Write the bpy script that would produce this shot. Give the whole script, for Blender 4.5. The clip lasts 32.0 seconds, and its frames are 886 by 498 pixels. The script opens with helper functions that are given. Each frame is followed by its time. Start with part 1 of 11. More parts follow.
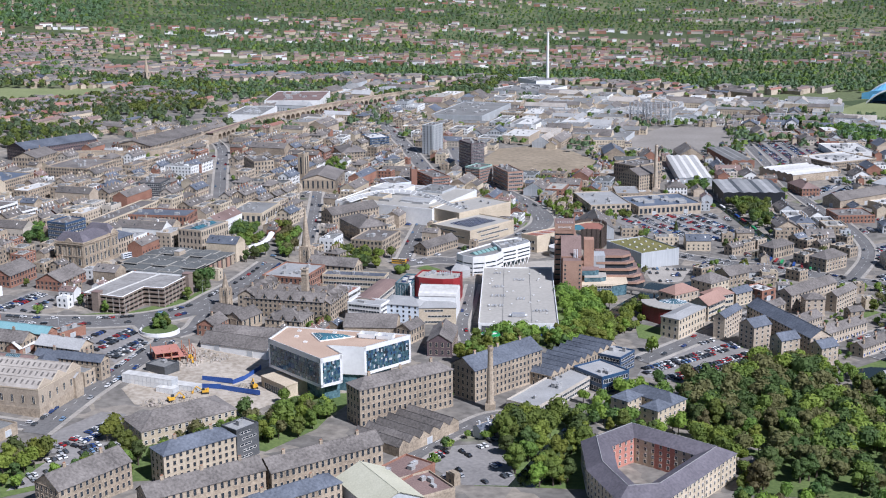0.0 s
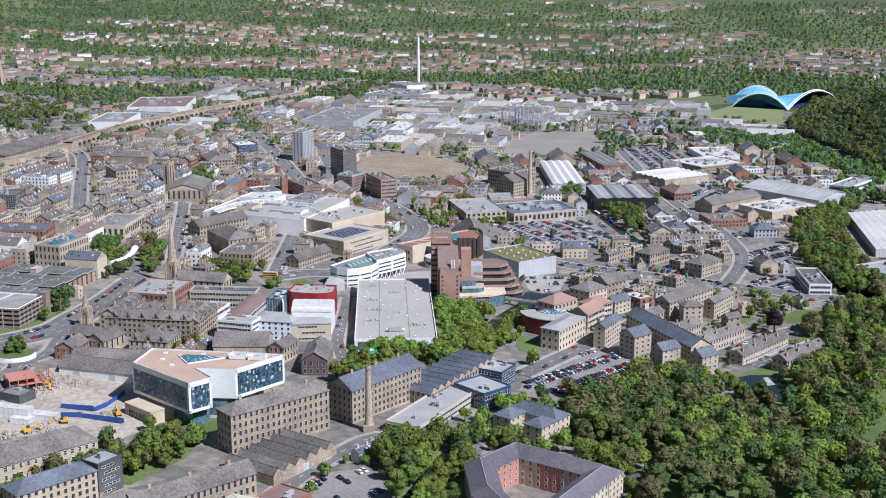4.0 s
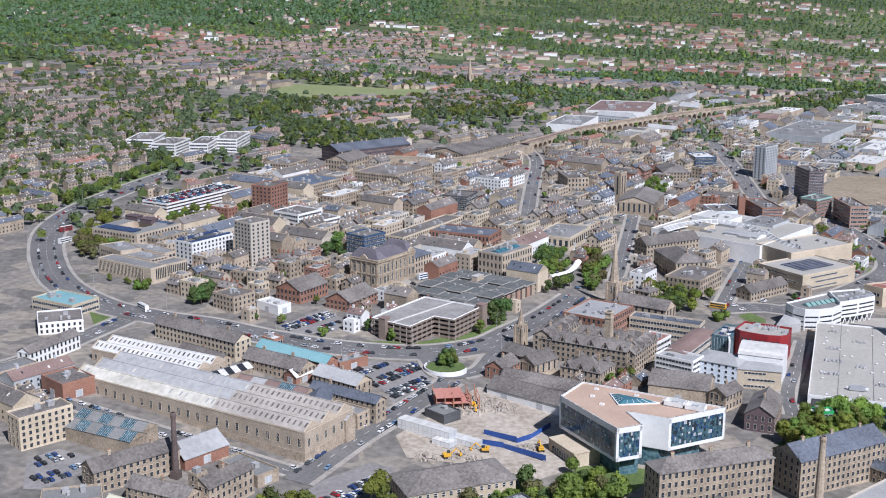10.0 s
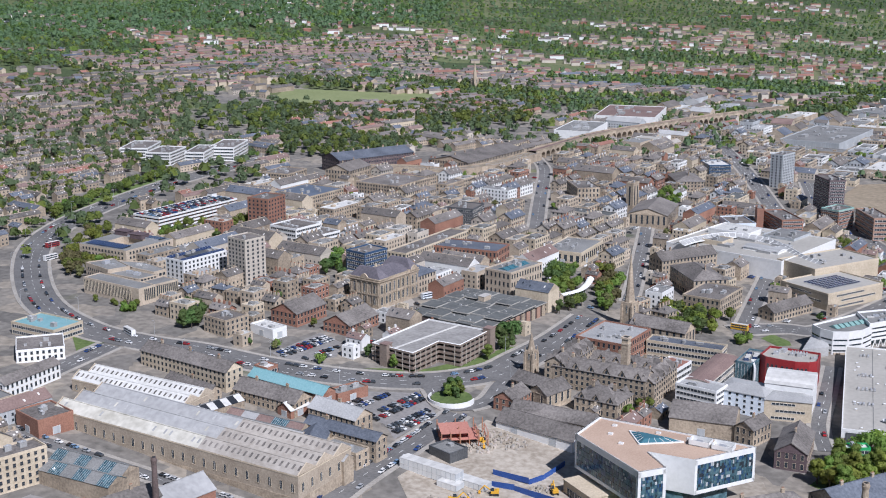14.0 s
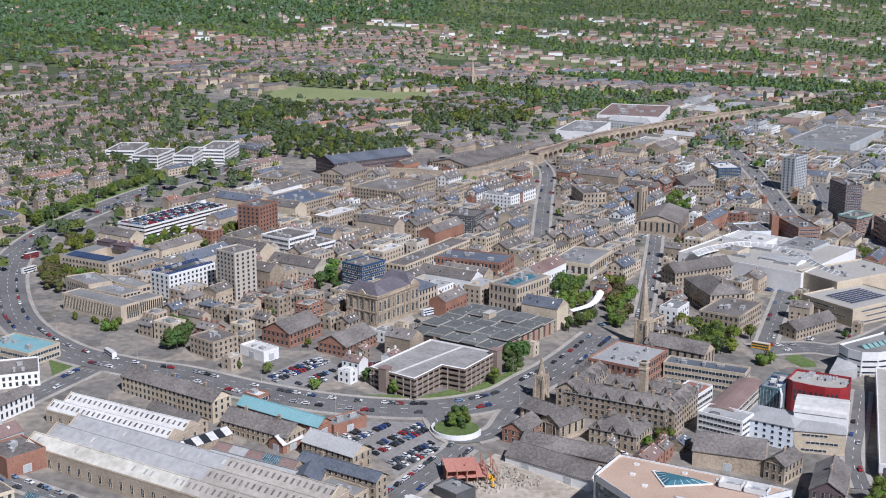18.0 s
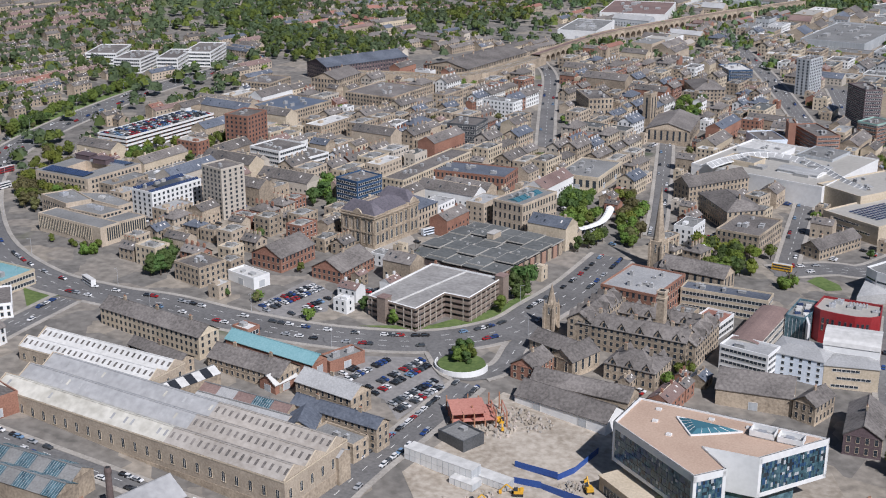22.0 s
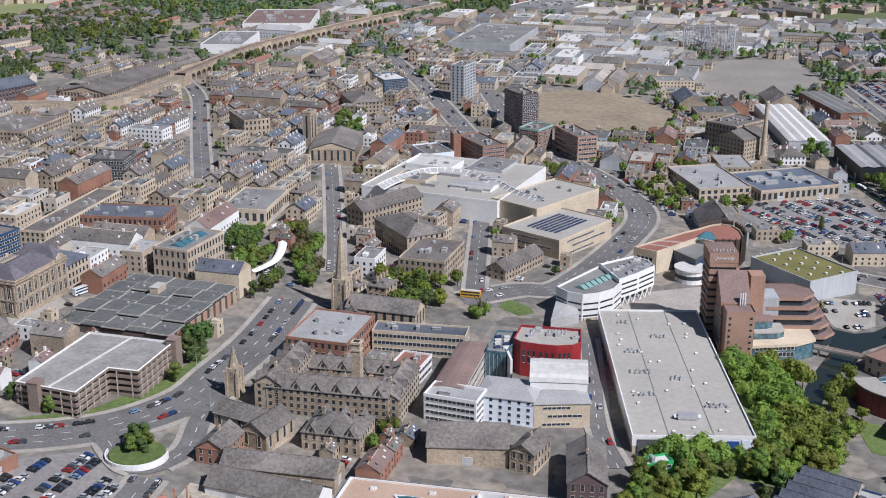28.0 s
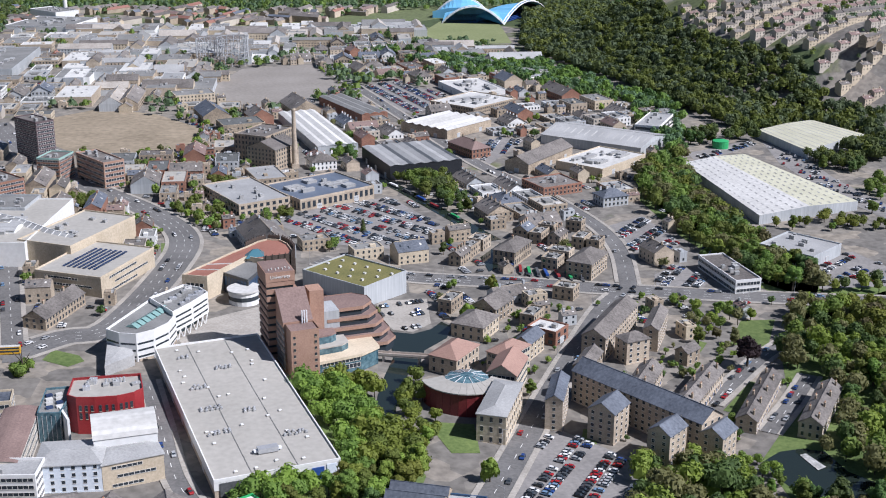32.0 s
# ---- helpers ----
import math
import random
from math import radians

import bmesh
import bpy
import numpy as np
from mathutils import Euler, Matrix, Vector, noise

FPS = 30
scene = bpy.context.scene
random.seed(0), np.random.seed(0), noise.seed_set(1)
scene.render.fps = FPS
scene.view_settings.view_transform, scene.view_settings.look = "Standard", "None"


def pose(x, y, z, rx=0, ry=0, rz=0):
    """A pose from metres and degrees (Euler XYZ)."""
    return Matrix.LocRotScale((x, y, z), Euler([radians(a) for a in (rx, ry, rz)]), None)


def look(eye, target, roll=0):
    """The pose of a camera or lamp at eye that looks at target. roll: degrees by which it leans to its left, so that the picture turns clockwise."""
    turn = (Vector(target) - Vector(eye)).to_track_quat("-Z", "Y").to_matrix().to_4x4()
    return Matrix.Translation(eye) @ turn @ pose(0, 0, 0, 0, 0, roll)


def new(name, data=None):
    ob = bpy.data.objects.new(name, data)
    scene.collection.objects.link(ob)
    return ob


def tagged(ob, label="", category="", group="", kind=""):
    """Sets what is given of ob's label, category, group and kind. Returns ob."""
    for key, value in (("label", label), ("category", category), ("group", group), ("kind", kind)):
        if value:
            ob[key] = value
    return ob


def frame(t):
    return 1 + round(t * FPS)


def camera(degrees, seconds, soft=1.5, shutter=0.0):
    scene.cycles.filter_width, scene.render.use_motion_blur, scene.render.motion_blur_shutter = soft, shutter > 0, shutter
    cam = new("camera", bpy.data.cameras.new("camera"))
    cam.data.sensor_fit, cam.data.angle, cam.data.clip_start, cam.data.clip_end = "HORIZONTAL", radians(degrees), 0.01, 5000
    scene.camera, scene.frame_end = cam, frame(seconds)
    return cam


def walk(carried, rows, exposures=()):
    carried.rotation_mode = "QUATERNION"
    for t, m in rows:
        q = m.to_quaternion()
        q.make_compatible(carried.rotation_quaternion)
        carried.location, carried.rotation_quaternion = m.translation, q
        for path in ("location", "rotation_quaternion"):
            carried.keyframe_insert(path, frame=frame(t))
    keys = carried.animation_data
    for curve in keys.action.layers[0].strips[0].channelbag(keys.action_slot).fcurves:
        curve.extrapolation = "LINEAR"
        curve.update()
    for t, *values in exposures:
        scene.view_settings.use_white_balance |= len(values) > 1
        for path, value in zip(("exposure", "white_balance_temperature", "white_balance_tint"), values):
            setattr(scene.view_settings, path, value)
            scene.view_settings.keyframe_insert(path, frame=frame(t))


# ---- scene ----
# ---- camera and its walk ----
cam = camera(39.055, 32.0, 1.05)
# seconds, x, y, z, heading to the left of +y, pitch, roll
PATH = [
    (0.0, 0.00, 0.00, 242.34, 7.000, -13.748, -0.503),
    (0.5, -0.53, 3.00, 242.19, 6.234, -13.797, -0.354),
    (1.0, -1.06, 6.01, 242.05, 4.110, -13.809, -0.302),
    (1.5, -1.58, 9.05, 241.92, 2.393, -13.769, -0.177),
    (2.0, -2.10, 12.15, 241.80, 1.391, -13.748, -0.125),
    (2.5, -2.61, 15.33, 241.72, 0.866, -13.689, -0.065),
    (3.0, -3.10, 18.60, 241.66, 0.929, -13.669, -0.007),
    (3.5, -3.60, 21.99, 241.63, 0.945, -13.651, 0.018),
    (5.5, -5.76, 38.41, 242.16, 1.584, -13.488, 0.182),
    (6.0, -6.52, 43.39, 242.36, 4.374, -13.520, 0.205),
    (6.5, -7.31, 48.51, 242.55, 7.214, -13.558, 0.192),
    (7.0, -8.17, 53.77, 242.75, 11.050, -13.611, 0.156),
    (7.5, -9.11, 59.14, 242.94, 15.102, -13.657, 0.102),
    (8.0, -10.15, 64.60, 243.12, 17.052, -13.687, 0.219),
    (8.5, -11.32, 70.11, 243.27, 17.933, -13.678, 0.179),
    (9.0, -12.64, 75.64, 243.38, 20.118, -13.685, 0.134),
    (9.5, -14.10, 81.17, 243.46, 21.129, -13.678, 0.141),
    (10.0, -15.72, 86.68, 243.50, 21.863, -13.662, 0.146),
    (10.5, -17.49, 92.16, 243.51, 21.926, -13.626, 0.143),
    (11.0, -19.41, 97.60, 243.49, 21.978, -13.620, 0.107),
    (11.5, -21.47, 103.02, 243.45, 22.021, -13.611, -0.000),
    (12.0, -23.66, 108.41, 243.40, 22.032, -13.601, 0.024),
    (12.5, -25.98, 113.78, 243.35, 22.067, -13.599, 0.017),
    (13.0, -28.40, 119.15, 243.30, 22.077, -13.591, -0.020),
    (13.5, -30.92, 124.51, 243.25, 22.082, -13.591, -0.047),
    (14.0, -33.51, 129.87, 243.22, 22.070, -13.607, -0.022),
    (14.5, -36.15, 135.24, 243.19, 22.060, -13.612, -0.072),
    (16.5, -47.80, 156.74, 243.30, 21.904, -13.707, -0.015),
    (17.0, -50.67, 162.16, 243.37, 21.862, -13.714, 0.026),
    (17.5, -53.53, 167.60, 243.44, 21.817, -13.731, -0.003),
    (18.0, -56.38, 173.06, 243.51, 21.775, -13.874, 0.002),
    (18.5, -59.22, 178.53, 243.60, 21.706, -16.298, -0.035),
    (19.0, -62.06, 184.02, 243.68, 21.635, -17.497, -0.066),
    (19.5, -64.90, 189.49, 243.76, 21.619, -17.641, 0.001),
    (20.0, -67.71, 194.94, 243.83, 21.569, -18.430, -0.019),
    (20.5, -70.51, 200.35, 243.90, 21.536, -18.631, -0.062),
    (21.0, -73.28, 205.73, 243.95, 21.495, -18.665, -0.059),
    (21.5, -76.03, 211.07, 243.98, 21.461, -18.699, -0.030),
    (22.0, -78.76, 216.36, 244.01, 21.435, -18.723, -0.065),
    (22.5, -81.47, 221.63, 244.04, 21.400, -18.743, -0.088),
    (23.0, -84.15, 226.88, 244.06, 21.370, -18.791, -0.120),
    (23.5, -86.81, 232.14, 244.09, 21.342, -18.819, -0.145),
    (24.0, -89.43, 237.41, 244.12, 21.328, -18.856, -0.158),
    (24.5, -92.01, 242.69, 244.16, 21.316, -18.883, -0.196),
    (26.5, -100.71, 263.75, 244.42, 21.429, -18.906, -0.368),
    (27.0, -102.21, 268.38, 244.40, 19.256, -18.818, -0.039),
    (27.5, -103.61, 272.87, 244.35, 11.951, -18.722, 0.011),
    (28.0, -104.90, 277.22, 244.28, 4.824, -18.633, 0.124),
    (28.5, -106.09, 281.41, 244.18, -1.441, -18.515, 0.166),
    (29.0, -107.17, 285.45, 244.06, -7.336, -18.380, 0.211),
    (29.5, -108.15, 289.37, 243.91, -12.521, -18.261, 0.181),
    (30.0, -109.02, 293.17, 243.73, -16.075, -18.218, 0.171),
    (30.5, -109.82, 296.88, 243.54, -17.443, -18.242, 0.093),
    (31.0, -110.54, 300.54, 243.34, -17.493, -18.241, 0.105),
    (31.5, -111.22, 304.16, 243.13, -17.558, -18.228, 0.155),
    (32.0, -111.87, 307.77, 242.91, -17.647, -18.207, 0.149),
]


def aim(x, y, z, heading, pitch, roll):
    return pose(x, y, z, 0, 0, heading) @ pose(0, 0, 0, 90 + pitch, 0, 0) @ pose(0, 0, 0, 0, 0, roll)


walk(cam, [(row[0], aim(*row[1:])) for row in PATH], [(0, 0.21, 5700, 16), (6, 0.25, 5720, 16), (14.5, 0.08, 5760, 16), (18, 0.06, 5800, 16), (20.5, -0.06, 5980, 15), (28, 0.04, 5960, 16), (32, 0.24, 5880, 16)])

# ---- light ----
SUN_AZ, SUN_EL = 128.0, 46.0        # degrees clockwise from +y, degrees above the horizon
world = bpy.data.worlds.new("sky")
scene.world = world
world.use_nodes = True
_n = world.node_tree.nodes
_sky = _n.new("ShaderNodeTexSky")
_sky.sky_type, _sky.sun_disc = "NISHITA", False
_sky.sun_elevation, _sky.sun_rotation = radians(SUN_EL), radians(SUN_AZ)
_sky.air_density, _sky.dust_density = 0.9, 0.5
_n["Background"].inputs[1].default_value = 0.05
world.node_tree.links.new(_sky.outputs[0], _n["Background"].inputs[0])
_sun = bpy.data.lights.new("sun", "SUN")
_sun.energy, _sun.angle, _sun.color = 5.0, radians(0.6), (1.0, 0.965, 0.92)
_a, _e = radians(SUN_AZ), radians(SUN_EL)
_d = Vector((math.sin(_a) * math.cos(_e), math.cos(_a) * math.cos(_e), math.sin(_e)))
new("sun", _sun).matrix_world = look(_d * 3000, (0, 0, 0))
scene.view_settings.exposure = 0.0


# ---- materials ----
def surface(name, dark, light, rough=0.85, big=0.06, small=1.2, metal=0.0, jitter=0.12, bump=0.0, streak=None):
    """A weathered surface: two colours mixed by stains (big) and grain (small), varied from thing to thing."""
    m = bpy.data.materials.new(name)
    m.use_nodes = True
    nt = m.node_tree
    N, L = nt.nodes, nt.links
    bsdf = N["Principled BSDF"]
    bsdf.inputs["Roughness"].default_value, bsdf.inputs["Metallic"].default_value = rough, metal
    geo = N.new("ShaderNodeNewGeometry")
    na, nb = N.new("ShaderNodeTexNoise"), N.new("ShaderNodeTexNoise")
    na.inputs["Scale"].default_value, na.inputs["Detail"].default_value = big, 5.0
    nb.inputs["Scale"].default_value, nb.inputs["Detail"].default_value = small, 3.0
    L.new(geo.outputs["Position"], na.inputs["Vector"])
    if streak:
        mp = N.new("ShaderNodeMapping")
        mp.inputs["Scale"].default_value = streak
        L.new(geo.outputs["Position"], mp.inputs["Vector"])
        L.new(mp.outputs[0], nb.inputs["Vector"])
    else:
        L.new(geo.outputs["Position"], nb.inputs["Vector"])
    add = N.new("ShaderNodeMath")
    add.operation = "MULTIPLY_ADD"
    L.new(na.outputs["Fac"], add.inputs[0])
    add.inputs[1].default_value = 0.9
    L.new(nb.outputs["Fac"], add.inputs[2])
    mr = N.new("ShaderNodeMapRange")
    mr.inputs["From Min"].default_value, mr.inputs["From Max"].default_value = 0.66, 1.24
    L.new(add.outputs[0], mr.inputs["Value"])
    mix = N.new("ShaderNodeMix")
    mix.data_type = "RGBA"
    mix.inputs["A"].default_value, mix.inputs["B"].default_value = (*dark, 1), (*light, 1)
    L.new(mr.outputs[0], mix.inputs["Factor"])
    info = N.new("ShaderNodeObjectInfo")
    hsv = N.new("ShaderNodeHueSaturation")
    mv = N.new("ShaderNodeMapRange")
    mv.inputs["To Min"].default_value, mv.inputs["To Max"].default_value = 1 - 1.4 * jitter, 1 + 1.4 * jitter
    both = N.new("ShaderNodeMix")
    both.inputs["Factor"].default_value = 0.6
    L.new(info.outputs["Random"], both.inputs["A"])
    L.new(geo.outputs["Random Per Island"], both.inputs["B"])
    L.new(both.outputs["Result"], mv.inputs["Value"])
    L.new(mv.outputs[0], hsv.inputs["Value"])
    L.new(mix.outputs["Result"], hsv.inputs["Color"])
    L.new(hsv.outputs[0], bsdf.inputs["Base Color"])
    if bump:
        bp = N.new("ShaderNodeBump")
        bp.inputs["Strength"].default_value, bp.inputs["Distance"].default_value = bump, 0.3
        L.new(nb.outputs["Fac"], bp.inputs["Height"])
        L.new(bp.outputs[0], bsdf.inputs["Normal"])
    return m


def leafage(name, dark, light, spread=0.3):
    """Leaves: varied from clump to clump and from tree to tree, a little light let through."""
    m = bpy.data.materials.new(name)
    m.use_nodes = True
    nt = m.node_tree
    N, L = nt.nodes, nt.links
    bsdf = N["Principled BSDF"]
    bsdf.inputs["Roughness"].default_value = 0.75
    geo, info = N.new("ShaderNodeNewGeometry"), N.new("ShaderNodeObjectInfo")
    nz = N.new("ShaderNodeTexNoise")
    nz.inputs["Scale"].default_value = 0.07
    L.new(geo.outputs["Position"], nz.inputs["Vector"])
    ad = N.new("ShaderNodeMath")
    ad.operation = "MULTIPLY_ADD"
    ad.inputs[1].default_value = 0.55
    L.new(geo.outputs["Random Per Island"], ad.inputs[0])
    L.new(nz.outputs["Fac"], ad.inputs[2])
    hf = N.new("ShaderNodeMath")
    hf.operation = "MULTIPLY"
    hf.inputs[1].default_value = 0.65
    L.new(ad.outputs[0], hf.inputs[0])
    mix = N.new("ShaderNodeMix")
    mix.data_type = "RGBA"
    mix.inputs["A"].default_value, mix.inputs["B"].default_value = (*dark, 1), (*light, 1)
    L.new(hf.outputs[0], mix.inputs["Factor"])
    hsv = N.new("ShaderNodeHueSaturation")
    mh, mv = N.new("ShaderNodeMapRange"), N.new("ShaderNodeMapRange")
    mh.inputs["To Min"].default_value, mh.inputs["To Max"].default_value = 0.47, 0.525
    mv.inputs["To Min"].default_value, mv.inputs["To Max"].default_value = 1 - spread, 1 + spread
    L.new(info.outputs["Random"], mh.inputs["Value"])
    L.new(info.outputs["Random"], mv.inputs["Value"])
    L.new(mh.outputs[0], hsv.inputs["Hue"])
    L.new(mv.outputs[0], hsv.inputs["Value"])
    L.new(mix.outputs["Result"], hsv.inputs["Color"])
    L.new(hsv.outputs[0], bsdf.inputs["Base Color"])
    thin, share = N.new("ShaderNodeBsdfTranslucent"), N.new("ShaderNodeMixShader")
    share.inputs[0].default_value = 0.38
    L.new(hsv.outputs[0], thin.inputs["Color"])
    L.new(bsdf.outputs[0], share.inputs[1])
    L.new(thin.outputs[0], share.inputs[2])
    L.new(share.outputs[0], N["Material Output"].inputs["Surface"])
    return m


def glassy(name, col, rough=0.12):
    m = bpy.data.materials.new(name)
    m.use_nodes = True
    b = m.node_tree.nodes["Principled BSDF"]
    b.inputs["Base Color"].default_value, b.inputs["Roughness"].default_value = (*col, 1), rough
    b.inputs["IOR"].default_value = 1.5
    return m


M = {
    "stone": surface("sandstone", (0.218, 0.176, 0.13), (0.495, 0.407, 0.302), 0.9, 0.09, 0.9, bump=0.25, jitter=0.2),
    "stoneflat": surface("buff_stone", (0.335, 0.275, 0.208), (0.55, 0.462, 0.355), 0.9, 0.1, 1.2, bump=0.2, jitter=0.15),
    "cream": surface("cream_stone", (0.42, 0.35, 0.25), (0.62, 0.53, 0.40), 0.88, 0.08, 1.0),
    "render": surface("pale_render", (0.40, 0.36, 0.30), (0.58, 0.52, 0.44), 0.85),
    "white": surface("white_render", (0.68, 0.68, 0.66), (0.80, 0.80, 0.78), 0.7, 0.03, 0.5, jitter=0.04),
    "whiteblue": surface("white_panel", (0.58, 0.66, 0.74), (0.76, 0.81, 0.86), 0.5, jitter=0.05),
    "brick": surface("red_brick", (0.20, 0.095, 0.065), (0.36, 0.19, 0.13), 0.9, 0.1, 1.5, bump=0.2),
    "darkbrick": surface("dark_brick", (0.07, 0.055, 0.05), (0.15, 0.11, 0.10), 0.85),
    "brownbrick": surface("brown_brick", (0.29, 0.175, 0.125), (0.42, 0.265, 0.195), 0.9, 0.1, 1.4, bump=0.2),
    "concrete": surface("concrete", (0.38, 0.33, 0.285), (0.54, 0.475, 0.42), 0.9),
    "darkpanel": surface("dark_cladding", (0.05, 0.055, 0.06), (0.12, 0.125, 0.13), 0.5),
    "blackpanel": surface("black_cladding", (0.012, 0.014, 0.018), (0.03, 0.033, 0.04), 0.5, jitter=0.05),
    "bluepanel": surface("blue_cladding", (0.02, 0.05, 0.11), (0.045, 0.10, 0.19), 0.3, jitter=0.2),
    "metalwall": surface("grey_cladding", (0.35, 0.37, 0.38), (0.52, 0.54, 0.55), 0.5, streak=(1, 1, 0.05)),
    "red": surface("red_panel", (0.23, 0.018, 0.022), (0.33, 0.033, 0.035), 0.45, jitter=0.03),
    "slate": surface("stone_slate", (0.080, 0.072, 0.066), (0.215, 0.195, 0.178), 0.9, 0.07, 0.8, bump=0.3, jitter=0.32),
    "blueslate": surface("blue_slate", (0.065, 0.075, 0.095), (0.16, 0.18, 0.215), 0.7, 0.07, 0.8, bump=0.2),
    "greyroof": surface("grey_felt", (0.145, 0.145, 0.14), (0.265, 0.265, 0.255), 0.9),
    "concreteroof": surface("pale_deck", (0.34, 0.325, 0.30), (0.52, 0.50, 0.47), 0.9),
    "metal": surface("grey_metal_roof", (0.27, 0.27, 0.265), (0.43, 0.43, 0.42), 0.55, jitter=0.2),
    "bluemetal": surface("blue_grey_roof", (0.085, 0.105, 0.14), (0.155, 0.185, 0.235), 0.5),
    "whiteroof": surface("white_roof", (0.46, 0.455, 0.43), (0.64, 0.63, 0.60), 0.75, 0.03, 0.4, jitter=0.15),
    "creamroof": surface("pale_yellow_roof", (0.48, 0.47, 0.345), (0.62, 0.605, 0.465), 0.65, jitter=0.04),
    "brownroof": surface("brown_roof", (0.15, 0.10, 0.09), (0.27, 0.19, 0.165), 0.8),
    "redroof": surface("red_roof", (0.21, 0.10, 0.075), (0.33, 0.165, 0.125), 0.8),
    "teal": surface("teal_roof", (0.15, 0.32, 0.345), (0.25, 0.43, 0.455), 0.7, jitter=0.05),
    "copper": surface("green_copper", (0.22, 0.38, 0.34), (0.35, 0.52, 0.46), 0.6),
    "sedum": surface("sedum_roof", (0.10, 0.11, 0.035), (0.23, 0.20, 0.07), 0.95),
    "solar": surface("solar_panel", (0.025, 0.04, 0.09), (0.05, 0.075, 0.15), 0.25),
    "tan_roof": surface("tan_membrane", (0.40, 0.28, 0.205), (0.52, 0.385, 0.29), 0.85, jitter=0.02),
    "silver_old": surface("weathered_sheet_roof", (0.29, 0.29, 0.288), (0.43, 0.43, 0.425), 0.8, 0.03, 0.35, jitter=0.14),
    "fibre": surface("fibre_cement_roof", (0.29, 0.26, 0.225), (0.44, 0.405, 0.36), 0.9, 0.06, 0.5),
    "membrane": surface("grey_membrane", (0.335, 0.32, 0.285), (0.425, 0.405, 0.365), 0.8, 0.03, 0.4, jitter=0.06),
    "ridgefelt": surface("grey_felt_ridges", (0.08, 0.085, 0.083), (0.15, 0.157, 0.152), 0.85, 0.05, 0.5),
    "creampatch": surface("patched_pale_sheet", (0.40, 0.38, 0.32), (0.64, 0.615, 0.54), 0.8, 0.05, 0.3, jitter=0.1),
    "rosebrown": surface("terracotta_roof", (0.27, 0.165, 0.13), (0.38, 0.24, 0.19), 0.8),
    "drumred": surface("dark_red_panel", (0.13, 0.018, 0.022), (0.20, 0.032, 0.034), 0.45, jitter=0.1),
    "glass": glassy("window_glass", (0.035, 0.045, 0.055)),
    "tealglass": surface("tinted_glass", (0.025, 0.06, 0.08), (0.13, 0.22, 0.25), 0.1, 0.35, 0.6, jitter=0.25),
    "roofglass": glassy("roof_glass", (0.06, 0.16, 0.20), 0.15),
    "frame": surface("window_frame", (0.55, 0.53, 0.49), (0.72, 0.70, 0.66), 0.6, jitter=0.05),
    "darkframe": surface("dark_frame", (0.05, 0.05, 0.055), (0.09, 0.09, 0.10), 0.5),
    "asphalt": surface("asphalt", (0.11, 0.107, 0.104), (0.19, 0.186, 0.18), 0.92, 0.05, 0.7, jitter=0.06),
    "lot": surface("worn_tarmac", (0.18, 0.172, 0.165), (0.29, 0.275, 0.26), 0.95, 0.05, 0.5, jitter=0.06),
    "paving": surface("paving", (0.27, 0.25, 0.22), (0.42, 0.39, 0.345), 0.9, 0.08, 0.8, jitter=0.06),
    "paint": surface("road_paint", (0.62, 0.62, 0.60), (0.78, 0.78, 0.75), 0.8),
    "buslane": surface("red_surfacing", (0.20, 0.125, 0.11), (0.28, 0.185, 0.16), 0.9),
    "grass": surface("grass", (0.065, 0.105, 0.025), (0.15, 0.20, 0.06), 0.95, 0.05, 0.5),
    "field": surface("meadow", (0.17, 0.20, 0.08), (0.245, 0.27, 0.125), 0.95, 0.02, 0.3),
    "earth": surface("bare_earth", (0.255, 0.215, 0.165), (0.47, 0.42, 0.35), 0.95, 0.05, 0.4),
    "waste": surface("waste_ground", (0.19, 0.155, 0.105), (0.36, 0.295, 0.21), 0.95, 0.02, 0.2),
    "pad": surface("gravel_pad", (0.225, 0.205, 0.18), (0.31, 0.285, 0.255), 0.95, 0.02, 0.3),
    "water": glassy("canal_water", (0.018, 0.026, 0.022), 0.08),
    "foam": surface("white_water", (0.22, 0.22, 0.21), (0.6, 0.6, 0.58), 0.6, 0.3, 1.0),
    "leaf": leafage("leaves", (0.07, 0.118, 0.02), (0.245, 0.325, 0.06)),
    "leafdark": leafage("dark_leaves", (0.042, 0.08, 0.022), (0.145, 0.21, 0.055)),
    "leaffresh": leafage("fresh_leaves", (0.115, 0.175, 0.02), (0.33, 0.40, 0.07)),
    "leafbrown": leafage("bare_twigs", (0.10, 0.105, 0.035), (0.24, 0.23, 0.09), 0.2),
    "leafpurple": leafage("copper_leaves", (0.014, 0.008, 0.010), (0.045, 0.022, 0.026), 0.1),
    # far trees: blue mixed into the green to stand for distance haze
    "hazeleaf": leafage("hazed_leaves", (0.062, 0.11, 0.055), (0.185, 0.26, 0.12)),
    "bark": surface("bark", (0.05, 0.04, 0.03), (0.12, 0.095, 0.07), 0.95),
    "steel": surface("steel", (0.42, 0.43, 0.45), (0.58, 0.59, 0.60), 0.4, metal=0.3),
    "whitesteel": surface("white_steel", (0.72, 0.73, 0.74), (0.82, 0.83, 0.84), 0.4),
    "skyblue": surface("sky_blue_roof", (0.14, 0.42, 0.66), (0.22, 0.53, 0.76), 0.45),
    "hoarding": surface("blue_hoarding", (0.02, 0.06, 0.25), (0.04, 0.11, 0.36), 0.5),
    "digger": surface("yellow_paint", (0.58, 0.30, 0.02), (0.72, 0.42, 0.04), 0.5),
    "rubber": surface("rubber", (0.015, 0.015, 0.015), (0.03, 0.03, 0.03), 0.8),
    "green": surface("green_paint", (0.02, 0.28, 0.08), (0.04, 0.38, 0.13), 0.6),
